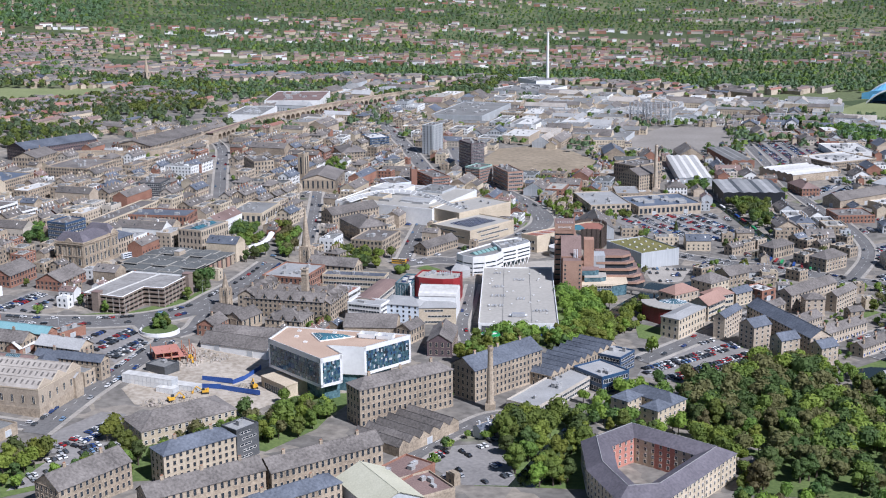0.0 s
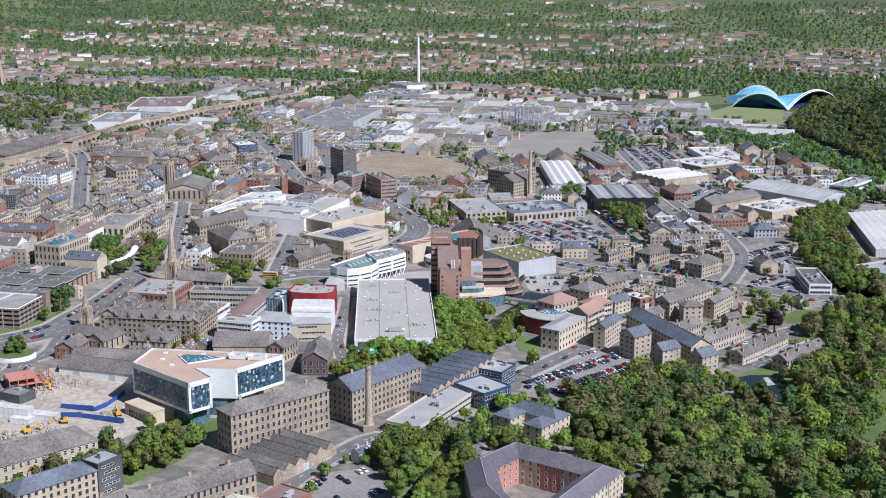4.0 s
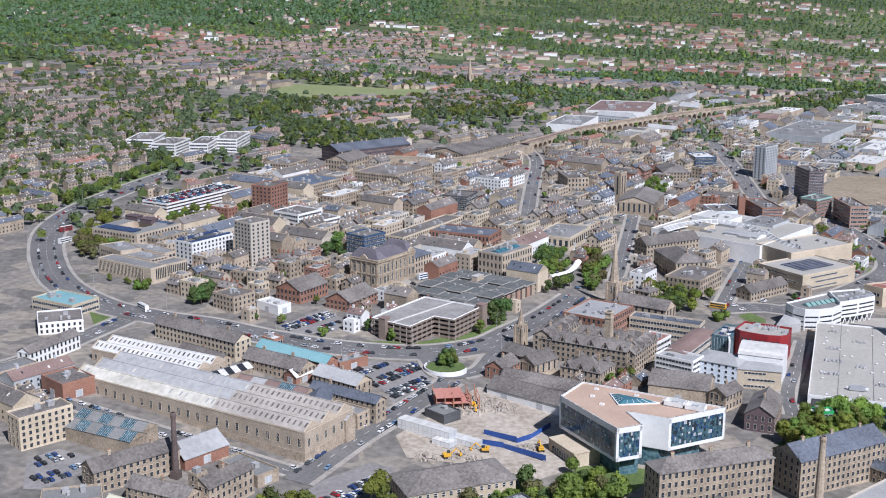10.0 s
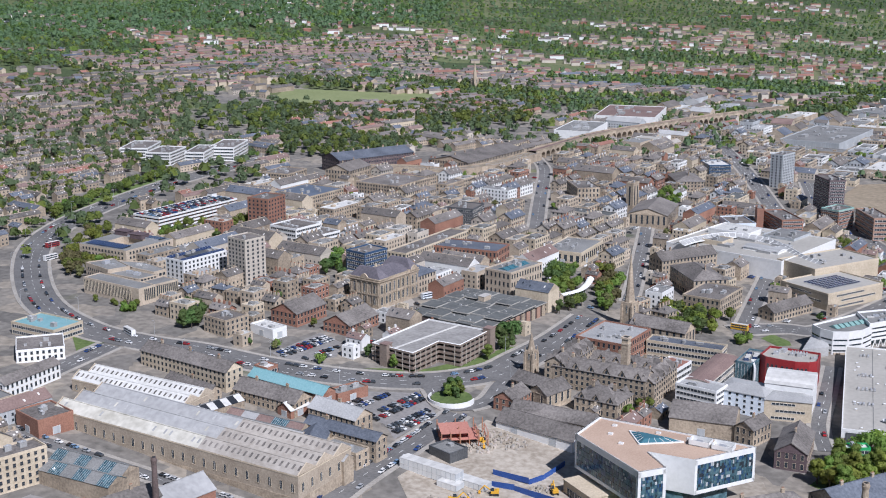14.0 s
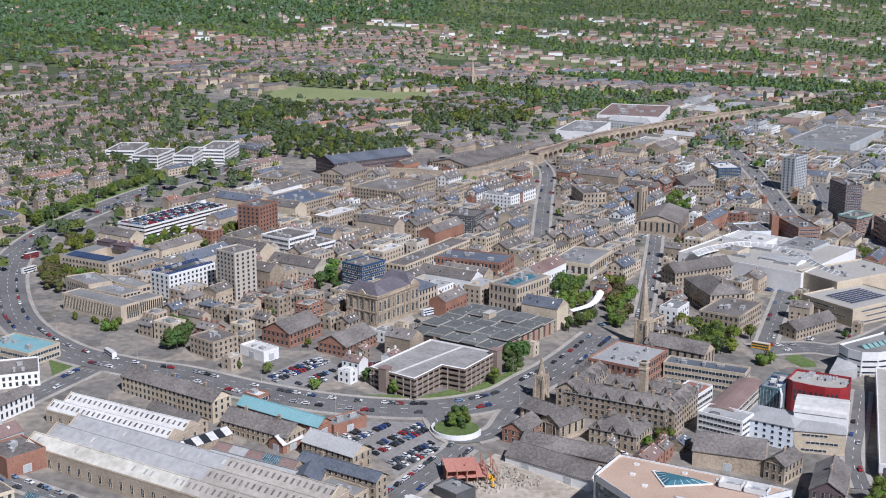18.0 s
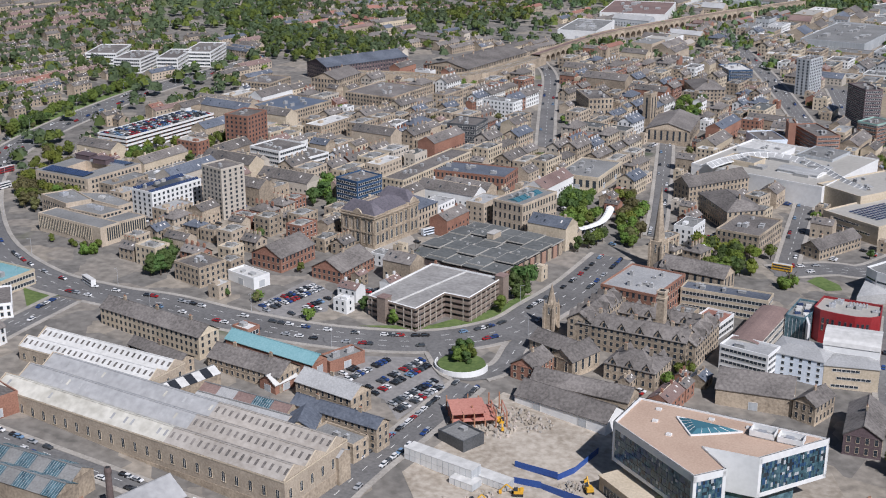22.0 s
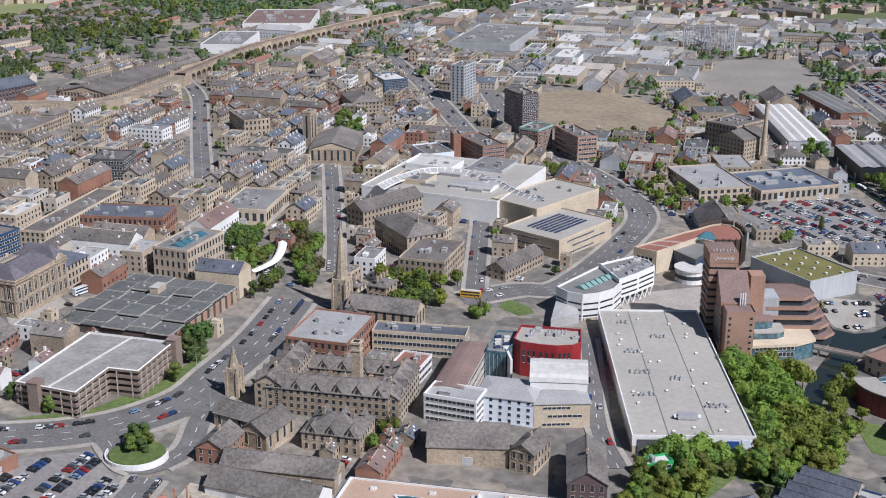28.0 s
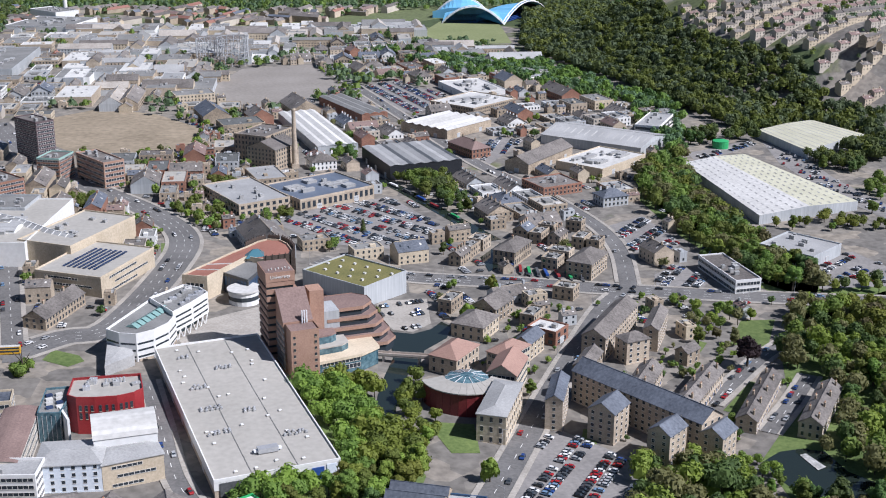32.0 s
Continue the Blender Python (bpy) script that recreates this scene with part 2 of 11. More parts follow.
    "terracotta": surface("terracotta_pot", (0.30, 0.14, 0.08), (0.42, 0.22, 0.13), 0.9),
    "deckband": surface("brown_concrete", (0.17, 0.13, 0.105), (0.27, 0.215, 0.175), 0.9),
    "deckfloor": surface("worn_concrete_deck", (0.21, 0.20, 0.19), (0.36, 0.35, 0.33), 0.92, 0.12, 0.5, jitter=0.03),
    "purpleslate": surface("purple_slate", (0.085, 0.078, 0.092), (0.17, 0.155, 0.175), 0.75, 0.07, 0.8, bump=0.2),
    "purplebrown": surface("purple_brown_cladding", (0.085, 0.06, 0.065), (0.15, 0.11, 0.115), 0.7),
    "brickred": surface("brick_red_roof", (0.25, 0.105, 0.075), (0.34, 0.155, 0.115), 0.85, jitter=0.05),
    "darkbronze": surface("dark_bronze", (0.06, 0.045, 0.038), (0.11, 0.085, 0.07), 0.5, jitter=0.1),
    "greenglass": glassy("pale_green_glass", (0.22, 0.36, 0.34), 0.2),
    "rosewall": surface("pink_render", (0.40, 0.16, 0.12), (0.55, 0.26, 0.20), 0.85),
}
CAR_PAINT = [("white", (0.7, 0.7, 0.69)), ("black", (0.018, 0.018, 0.02)), ("silver", (0.36, 0.37, 0.38)), ("dark_grey", (0.07, 0.075, 0.08)),
             ("red", (0.33, 0.02, 0.022)), ("blue", (0.025, 0.06, 0.20)), ("pale_blue", (0.17, 0.27, 0.40))]
for _c, _rgb in CAR_PAINT:
    M["car_" + _c] = glassy(_c + "_car_paint", _rgb, 0.25)


# ---- the lie of the land ----
def ease(a, b, v):
    u = min(1.0, max(0.0, (v - a) / (b - a)))
    return u * u * (3 - 2 * u)


def land(x, y):
    """Height of the ground: river flats in the east, the town on its rise in the west, hills all round, a wooded bank in the north-east."""
    z = 10 + 18 * ease(60, 520, -x) - 7 * ease(-60, 110, x) * ease(500, 650, y)
    z += 45 * ease(560, 1500, -x) * ease(-200, 500, y)
    z += 120 * ease(2000, 4600, math.hypot(x + 50, y - 200))
    foot = 430 + 105 * ease(1040, 1110, y) * ease(1340, 1250, y) + 160 * ease(1690, 1800, y) + 500 * ease(1800, 2200, y) + 60 * ease(1150, 850, y)
    z += 72 * ease(0, 230, x - foot) * ease(700, 1000, y)
    z += 30 * ease(130, 500, x) * ease(820, 600, y)
    return z


# ---- meshes ----
class Build:
    """Collects faces with materials for one mesh."""

    def __init__(self):
        self.v, self.f, self.m, self.mats = [], [], [], []

    def slot(self, mat):
        if mat not in self.mats:
            self.mats.append(mat)
        return self.mats.index(mat)

    def poly(self, pts, mat):
        n = len(self.v)
        self.v += [tuple(p) for p in pts]
        self.f.append(tuple(range(n, n + len(pts))))
        self.m.append(self.slot(mat))

    def box(self, x0, x1, y0, y1, z0, z1, mat, bottom=True):
        n = len(self.v)
        self.v += [(x0, y0, z0), (x1, y0, z0), (x1, y1, z0), (x0, y1, z0), (x0, y0, z1), (x1, y0, z1), (x1, y1, z1), (x0, y1, z1)]
        fs = [(4, 5, 6, 7), (0, 1, 5, 4), (1, 2, 6, 5), (2, 3, 7, 6), (3, 0, 4, 7)] + ([(3, 2, 1, 0)] if bottom else [])
        s = self.slot(mat)
        for f in fs:
            self.f.append(tuple(n + i for i in f))
            self.m.append(s)

    def solid(self, base, top, mat, cap=True):
        """A closed side between two rings of the same length, with its top."""
        n, k = len(self.v), len(base)
        self.v += [tuple(p) for p in base] + [tuple(p) for p in top]
        s = self.slot(mat)
        for i in range(k):
            j = (i + 1) % k
            self.f.append((n + i, n + j, n + k + j, n + k + i))
            self.m.append(s)
        if cap:
            self.f.append(tuple(n + k + i for i in range(k)))
            self.m.append(s)

    def tube(self, x, y, z0, z1, r0, r1, mat, k=10, cap=True):
        ring = [(math.cos(6.2832 * i / k), math.sin(6.2832 * i / k)) for i in range(k)]
        self.solid([(x + r0 * c, y + r0 * s, z0) for c, s in ring], [(x + r1 * c, y + r1 * s, z1) for c, s in ring], mat, cap)

    def bar(self, a, b, r, mat, k=5):
        a, b = Vector(a), Vector(b)
        d = (b - a).normalized()
        u = d.orthogonal().normalized()
        w = d.cross(u)
        ring = [u * (r * math.cos(6.2832 * i / k)) + w * (r * math.sin(6.2832 * i / k)) for i in range(k)]
        self.solid([a + q for q in ring], [b + q for q in ring], mat)

    def mesh(self, name):
        me = bpy.data.meshes.new(name)
        me.from_pydata(self.v, [], self.f)
        for mat in self.mats:
            me.materials.append(M[mat])
        me.polygons.foreach_set("material_index", self.m)
        me.update()
        return me


def part(name, data, parent, label="", at=None):
    """Links a mesh (or what Build holds) as one part under a thing or part."""
    ob = new(name, data.mesh(name) if isinstance(data, Build) else data)
    ob.parent = parent
    if at is not None:
        ob.matrix_basis = at
    if label:
        ob["label"] = label
    return ob


def thing(name, label, category, at, group="", kind=""):
    ob = new(name)
    ob.empty_display_size = 1
    ob.matrix_basis = at
    return tagged(ob, label, category, group, kind)


# Where something stands already, kept in squares of 50 m: boxes (centre, turn, half sizes), strips of the roads, open areas.
TAKEN, STRIPS, KEEP = {}, {}, []


def squares(x0, x1, y0, y1):
    return [(i, j) for i in range(int(x0 // 50), int(x1 // 50) + 1) for j in range(int(y0 // 50), int(y1 // 50) + 1)]


def claim(x, y, yaw, l, w, grow=2.0):
    a, b = l / 2 + grow, w / 2 + grow
    d = math.hypot(a, b)
    box = (x, y, math.cos(radians(yaw)), math.sin(radians(yaw)), a, b)
    for k in squares(x - d, x + d, y - d, y + d):
        TAKEN.setdefault(k, []).append(box)


def claim_strip(ax, ay, bx, by, half):
    for k in squares(min(ax, bx) - half, max(ax, bx) + half, min(ay, by) - half, max(ay, by) + half):
        STRIPS.setdefault(k, []).append((ax, ay, bx, by, half))


def is_free(x, y, r=3.0, roads=True, open_areas=True):
    for k in squares(x - r, x + r, y - r, y + r):
        for cx, cy, c, s, a, b in TAKEN.get(k, ()):
            dx, dy = x - cx, y - cy
            if abs(dx * c + dy * s) < a + r and abs(dy * c - dx * s) < b + r:
                return False
        if roads:
            for ax, ay, bx, by, half in STRIPS.get(k, ()):
                vx, vy = bx - ax, by - ay
                u = max(0, min(1, ((x - ax) * vx + (y - ay) * vy) / (vx * vx + vy * vy + 1e-9)))
                if math.hypot(x - ax - u * vx, y - ay - u * vy) < half + r:
                    return False
    if open_areas:
        for x0, x1, y0, y1, ring in KEEP:
            if x0 < x < x1 and y0 < y < y1 and inside(x, y, ring):
                return False
    return True


def inside(x, y, ring):
    hit = False
    for (ax, ay), (bx, by) in zip(ring, ring[1:] + ring[:1]):
        if (ay > y) != (by > y) and x < (bx - ax) * (y - ay) / (by - ay) + ax:
            hit = not hit
    return hit


def scatter(ring, n, r=2.0, roads=True, gap=0.0, seed=1):
    """Up to n free places inside a ring."""
    rnd = random.Random(seed)
    xs, ys = [p[0] for p in ring], [p[1] for p in ring]
    out = []
    for _ in range(n * 6):
        x, y = rnd.uniform(min(xs), max(xs)), rnd.uniform(min(ys), max(ys))
        if inside(x, y, ring) and is_free(x, y, r, roads) and (not gap or all(abs(x - a) + abs(y - b) > gap for a, b in out[-400:])):
            out.append((x, y))
            if len(out) >= n:
                break
    return out


# ---- ground, roads, patches ----
def ground_sheet():
    xs = list(np.arange(-4900, -1000, 130)) + list(np.arange(-1000, 700, 12)) + list(np.arange(700, 4901, 130))
    ys = list(np.arange(-900, 250, 115)) + list(np.arange(250, 1700, 12)) + list(np.arange(1700, 2600, 45)) + list(np.arange(2600, 5300, 120))
    v = [(float(x), float(y), land(x, y)) for y in ys for x in xs]
    k = len(xs)
    f = [(j * k + i, j * k + i + 1, (j + 1) * k + i + 1, (j + 1) * k + i) for j in range(len(ys) - 1) for i in range(k - 1)]
    me = bpy.data.meshes.new("ground")
    me.from_pydata(v, [], f)
    me.materials.append(ground_material())
    me.polygons.foreach_set("use_smooth", [True] * len(f))
    tagged(new("ground", me), "grey town ground turning to grass on the hills", "ground", kind="structure")


def ground_material():
    """Plots of tarmac, concrete, gravel and grass in the valley; meadows, gardens and hedged fields away from it."""
    m = bpy.data.materials.new("town_ground")
    m.use_nodes = True
    nt = m.node_tree
    N, L = nt.nodes, nt.links
    bsdf = N["Principled BSDF"]
    bsdf.inputs["Roughness"].default_value = 0.95
    geo = N.new("ShaderNodeNewGeometry")
    turn = N.new("ShaderNodeMapping")
    turn.inputs["Rotation"].default_value = (0, 0, radians(13))
    L.new(geo.outputs["Position"], turn.inputs["Vector"])
    ramps = []
    for scale, cols in ((0.062, ((0.15, 0.14, 0.125), (0.19, 0.176, 0.155), (0.225, 0.204, 0.174), (0.165, 0.154, 0.137), (0.27, 0.238, 0.194), (0.178, 0.165, 0.146), (0.24, 0.215, 0.182))),
                        (0.007, ((0.055, 0.08, 0.028), (0.085, 0.112, 0.04), (0.12, 0.145, 0.06), (0.07, 0.09, 0.034), (0.11, 0.13, 0.05), (0.08, 0.10, 0.037), (0.15, 0.16, 0.075)))):
        vo = N.new("ShaderNodeTexVoronoi")
        vo.distance, vo.voronoi_dimensions = "CHEBYCHEV", "2D"
        vo.inputs["Scale"].default_value = scale
        L.new(turn.outputs[0], vo.inputs["Vector"])
        sep = N.new("ShaderNodeSeparateColor")
        L.new(vo.outputs["Color"], sep.inputs[0])
        ramp = N.new("ShaderNodeValToRGB")
        ramp.color_ramp.interpolation = "CONSTANT"
        while len(ramp.color_ramp.elements) < len(cols):
            ramp.color_ramp.elements.new(0.5)
        for i, c in enumerate(cols):
            ramp.color_ramp.elements[i].position = i / len(cols)
            ramp.color_ramp.elements[i].color = (*c, 1)
        L.new(sep.outputs[0], ramp.inputs[0])
        ramps.append(ramp)
    n1, n2 = N.new("ShaderNodeTexNoise"), N.new("ShaderNodeTexNoise")
    for q, sc in ((n1, 0.012), (n2, 0.22)):
        q.inputs["Scale"].default_value, q.inputs["Detail"].default_value = sc, 8.0
        L.new(geo.outputs["Position"], q.inputs["Vector"])
    dist = N.new("ShaderNodeVectorMath")
    dist.operation = "DISTANCE"
    dist.inputs[1].default_value = (-120, 1000, 20)
    L.new(geo.outputs["Position"], dist.inputs[0])
    far = N.new("ShaderNodeMapRange")
    far.inputs["From Min"].default_value, far.inputs["From Max"].default_value = 600, 1300
    far.inputs["To Min"].default_value, far.inputs["To Max"].default_value = -0.14, 0.25
    L.new(dist.outputs["Value"], far.inputs["Value"])
    ad = N.new("ShaderNodeMath")
    L.new(n1.outputs["Fac"], ad.inputs[0])
    L.new(far.outputs[0], ad.inputs[1])
    st = N.new("ShaderNodeMapRange")
    st.inputs["From Min"].default_value, st.inputs["From Max"].default_value = 0.52, 0.58
    L.new(ad.outputs[0], st.inputs["Value"])
    mix = N.new("ShaderNodeMix")
    mix.data_type = "RGBA"
    L.new(st.outputs[0], mix.inputs["Factor"])
    L.new(ramps[0].outputs[0], mix.inputs["A"])
    L.new(ramps[1].outputs[0], mix.inputs["B"])
    wear = N.new("ShaderNodeMapRange")
    wear.inputs["From Min"].default_value, wear.inputs["From Max"].default_value = 0.3, 0.7
    wear.inputs["To Min"].default_value, wear.inputs["To Max"].default_value = 0.7, 1.3
    L.new(n2.outputs["Fac"], wear.inputs["Value"])
    hsv = N.new("ShaderNodeHueSaturation")
    L.new(wear.outputs[0], hsv.inputs["Value"])
    L.new(mix.outputs["Result"], hsv.inputs["Color"])
    L.new(hsv.outputs[0], bsdf.inputs["Base Color"])
    return m


def smooth_line(pts, step=9.0):
    """A curve through the points, in even steps."""
    out = []
    P = [Vector(p) for p in pts]
    P = [2 * P[0] - P[1]] + P + [2 * P[-1] - P[-2]]
    for i in range(1, len(P) - 2):
        a, b, c, d = P[i - 1:i + 3]
        n = max(1, int((c - b).length / step))
        for k in range(n):
            u = k / n
            out.append(0.5 * (2 * b + (c - a) * u + (2 * a - 5 * b + 4 * c - d) * u * u + (3 * b - a - 3 * c + d) * u ** 3))
    return out + [P[-2]]


def ribbon(name, line, offset, width, mat, lift, thick=0.0, skip=None):
    """A strip along a line, offset to its left, laid on the land; left out where skip says so."""
    b = Build()
    rows = []
    for i, p in enumerate(line):
        t = (line[min(i + 1, len(line) - 1)] - line[max(i - 1, 0)]).normalized()
        nrm = Vector((-t.y, t.x))
        row = []
        for o in (offset - width / 2, offset + width / 2):
            q = p + nrm * o
            row.append((q.x, q.y, land(q.x, q.y) + lift))
        rows.append(row)
    for (a, c), (d, e) in zip(rows, rows[1:]):
        if skip and skip((a[0] + e[0]) / 2, (a[1] + e[1]) / 2):
            continue
        b.poly([c, a, d, e], mat)
        if thick:
            for p, q in ((a, d), (e, c)):
                b.poly([p, (p[0], p[1], p[2] - thick), (q[0], q[1], q[2] - thick), q], mat)
    return b


def lay_roads(roads):
    """All roads: carriageways, each a little above the one before, kerbs and lane dashes left out at the junctions."""
    lines = [(smooth_line(pts, 5.0), width) for _, width, pts in roads]
    for line, width in lines:
        for a, b in zip(line, line[1:]):
            claim_strip(a.x, a.y, b.x, b.y, width / 2 + 1.5)
    for n, (label, width, pts) in enumerate(roads):
        line = lines[n][0]
        others = [q for k, q in enumerate(lines) if k != n]

        def crossed(x, y):
            return any(abs(p.x - x) < 40 and math.hypot(p.x - x, p.y - y) < w / 2 + 1.0 for ln, w in others for p in ln)

        lift = 0.18 + 0.006 * n
        ob = tagged(new("road", ribbon("road", line, 0, width, "asphalt", lift).mesh("road")), label, "road", kind="structure")
        for side in (-1, 1):
            part("kerb", ribbon("kerb", line, side * (width / 2 + 1.3), 2.4, "paving", lift + 0.13, 0.3, crossed), ob, "pale paved footway with a kerb")
        b = Build()
        for i in range(0, len(line) - 1, 2):
            p, q = line[i], line[i].lerp(line[i + 1], 0.7)
            if crossed(p.x, p.y):
                continue
            t = (q - p).normalized()
            k = Vector((-t.y, t.x)) * 0.12
            for o in ((0,) if width < 14 else (-width / 4, 0, width / 4)):
                w = Vector((-t.y, t.x)) * o
                b.poly([(e.x, e.y, land(e.x, e.y) + lift + 0.02) for e in (p + w - k, q + w - k, q + w + k, p + w + k)], "paint")
        part("lane_marking", b, ob, "white painted lane dashes")["kind"] = "stuff"


def railway(pts, width, lift):
    """A raised railway on stone retaining walls: ballast, four rails, parapets."""
    line = smooth_line(pts, 8.0)
    for a, b in zip(line, line[1:]):
        claim_strip(a.x, a.y, b.x, b.y, width / 2 + 1)
    ob = tagged(new("railway_embankment", ribbon("railway_embankment", line, 0, width, "waste", lift).mesh("railway_embankment")), "brown ballasted railway on a stone embankment", "railway", kind="structure")
    for s in (-1, 1):
        part("retaining_wall", ribbon("retaining_wall", line, s * width / 2, 0.6, "stone", lift + 1.0, lift + 4), ob, "weathered stone retaining wall")
    for o in (-4.4, -3.0, -1.6, 1.6, 3.0, 4.4):
        part("rail", ribbon("rail", line, o, 0.25, "steel", lift + 0.2), ob, "steel rail")


def patch(name, label, mat, ring, lift=0.12, category="ground"):
    """A flat area on the land."""
    xs, ys = [p[0] for p in ring], [p[1] for p in ring]
    KEEP.append((min(xs), max(xs), min(ys), max(ys), ring))
    bm = bmesh.new()
    bm.faces.new([bm.verts.new((x, y, 0)) for x, y in ring])
    size = max(max(xs) - min(xs), max(ys) - min(ys))
    for axis, lo, hi in ((0, min(xs), max(xs)), (1, min(ys), max(ys))):
        cut = lo + 14
        while cut < hi and size < 700:
            co, no = [0, 0, 0], [0, 0, 0]
            co[axis], no[axis] = cut, 1
            bmesh.ops.bisect_plane(bm, geom=bm.verts[:] + bm.edges[:] + bm.faces[:], plane_co=co, plane_no=no)
            cut += 14
    for v in bm.verts:
        v.co.z = land(v.co.x, v.co.y) + lift
    bmesh.ops.recalc_face_normals(bm, faces=bm.faces)
    for f in bm.faces:
        if f.normal.z < 0:
            f.normal_flip()
    me = bpy.data.meshes.new(name)
    bm.to_mesh(me)
    bm.free()
    me.materials.append(M[mat])
    return tagged(new(name, me), label, category, kind="structure")


# ---- cars ----
CARS = {}
CAR_COUNT = [0]
FAR_CARS = Build()


def car_shape(b, g, paint):
    """A hatchback 4.3 m long: body with bonnet and wheel arches, and the glazed cabin."""
    prof = [(-2.15, 0.35), (-2.15, 0.75), (-1.95, 0.92), (-0.95, 0.98), (1.75, 0.98), (2.1, 0.85), (2.15, 0.35)]
    for s in (-1, 1):
        pts = [(x, s * 0.86, z) for x, z in prof]
        b.poly(pts if s > 0 else pts[::-1], paint)
    for (x0, z0), (x1, z1) in zip(prof, prof[1:]):
        b.poly([(x0, 0.86, z0), (x1, 0.86, z1), (x1, -0.86, z1), (x0, -0.86, z0)], paint)
    low = [(-1.05, 0.98), (1.8, 0.98)]
    roof = [(-0.35, 1.43), (1.45, 1.43)]
    base = [(low[0][0], -0.8, 0.97), (low[1][0], -0.8, 0.97), (low[1][0], 0.8, 0.97), (low[0][0], 0.8, 0.97)]
    topr = [(roof[0][0], -0.62, 1.42), (roof[1][0], -0.62, 1.42), (roof[1][0], 0.62, 1.42), (roof[0][0], 0.62, 1.42)]
    g.solid(base, topr, "glass", False)
    b.box(roof[0][0] - 0.04, roof[1][0] + 0.04, -0.66, 0.66, 1.41, 1.48, paint)
    for x in (-1.35, 1.35):
        for s in (-1, 1):
            b.box(x - 0.32, x + 0.32, s * 0.88 - 0.08, s * 0.88 + 0.02, 0.0, 0.62, "rubber")


def far_car(mat, paint):
    """A car joined into the uncounted rest."""
    b, g = Build(), Build()
    car_shape(b, g, "car_" + paint)
    for src in (b, g):
        n = len(FAR_CARS.v)
        FAR_CARS.v += [tuple(mat @ Vector(p)) for p in src.v]
        idx = [FAR_CARS.slot(q) for q in src.mats]
        FAR_CARS.f += [tuple(n + i for i in f) for f in src.f]
        FAR_CARS.m += [idx[k] for k in src.m]


def car(x, y, turn, paint=None, rnd=random, where="parked on tarmac"):
    paint = paint or rnd.choices([c for c, _ in CAR_PAINT], (22, 20, 16, 18, 11, 10, 4))[0]
    if CAR_COUNT[0] >= 260:
        far_car(pose(x, y, land(x, y) + 0.2, 0, 0, turn), paint)
        return
    CAR_COUNT[0] += 1
    if paint not in CARS:
        b, g = Build(), Build()
        car_shape(b, g, "car_" + paint)
        CARS[paint] = (b.mesh("body"), g.mesh("cabin_glass"))
    top = thing("car", paint.replace("_", " ") + " hatchback car " + where, "car", pose(x, y, land(x, y) + 0.2, 0, 0, turn), "cars")
    part("body", CARS[paint][0], top)
    part("cabin_glass", CARS[paint][1], top)


def car_rows(ring, yaw, seed, pitch=2.6, aisle=(5.2, 11.5), fill=0.8):
    """Cars side by side in rows inside a ring; yaw: the way the rows run."""
    rnd = random.Random(seed)
    c, s = math.cos(radians(yaw)), math.sin(radians(yaw))
    us = [p[0] * c + p[1] * s for p in ring]
    vs = [p[1] * c - p[0] * s for p in ring]
    v, k = min(vs) + 3, 0
    while v < max(vs) - 2:
        u = min(us) + 2
        while u < max(us):
            x, y = u * c - v * s, u * s + v * c
            if inside(x, y, ring) and is_free(x, y, 0.5, True, False) and rnd.random() < fill:
                car(x, y, yaw + 90 + rnd.uniform(-2, 2) + (180 if rnd.random() < 0.5 else 0), rnd=rnd)
            u += pitch
        v += aisle[k % 2]
        k += 1


def traffic(pts, n, offset, seed, both=True):
    rnd = random.Random(seed)
    line = smooth_line(pts)
    for _ in range(n):
        i = rnd.randrange(len(line) - 1)
        t = (line[i + 1] - line[i]).normalized()
        side = rnd.choice((-1, 1)) if both else 1
        p = line[i].lerp(line[i + 1], rnd.random()) + Vector((-t.y, t.x)) * (offset * side)
        car(p.x, p.y, math.degrees(math.atan2(t.y, t.x)) + (180 if side > 0 else 0), rnd=rnd, where="on the road")


# ---- buildings ----
WINDOWS = {}
EYE = Vector((-60, 200, 240))


def window_mesh(w, h, kind="sash"):
    """One window, standing on its sill at the origin and facing -y: reveal frame, glazing bars, pane and stone sill."""
    key = (round(w, 2), round(h, 2), kind)
    if key not in WINDOWS:
        b = Build()
        fr = {"sash": "frame", "dark": "darkframe", "stone": "cream", "plain": "stoneflat"}[kind]
        t = 0.12 if kind != "stone" else 0.2
        b.poly([(-w / 2, -0.03, 0), (w / 2, -0.03, 0), (w / 2, -0.03, h), (-w / 2, -0.03, h)], "glass")
        b.box(-w / 2 - t, -w / 2, -0.1, 0.0, 0, h, fr, False)
        b.box(w / 2, w / 2 + t, -0.1, 0.0, 0, h, fr, False)
        b.box(-w / 2 - t, w / 2 + t, -0.1, 0.0, h, h + t * 1.4, fr)
        b.box(-w / 2 - t, w / 2 + t, -0.18, 0.0, -0.18, 0, "cream" if kind != "plain" else "stoneflat")
        b.box(-w / 2, w / 2, -0.07, -0.03, h * 0.48, h * 0.54, "frame" if kind == "sash" else "darkframe")
        WINDOWS[key] = b.mesh("window")
    return WINDOWS[key]


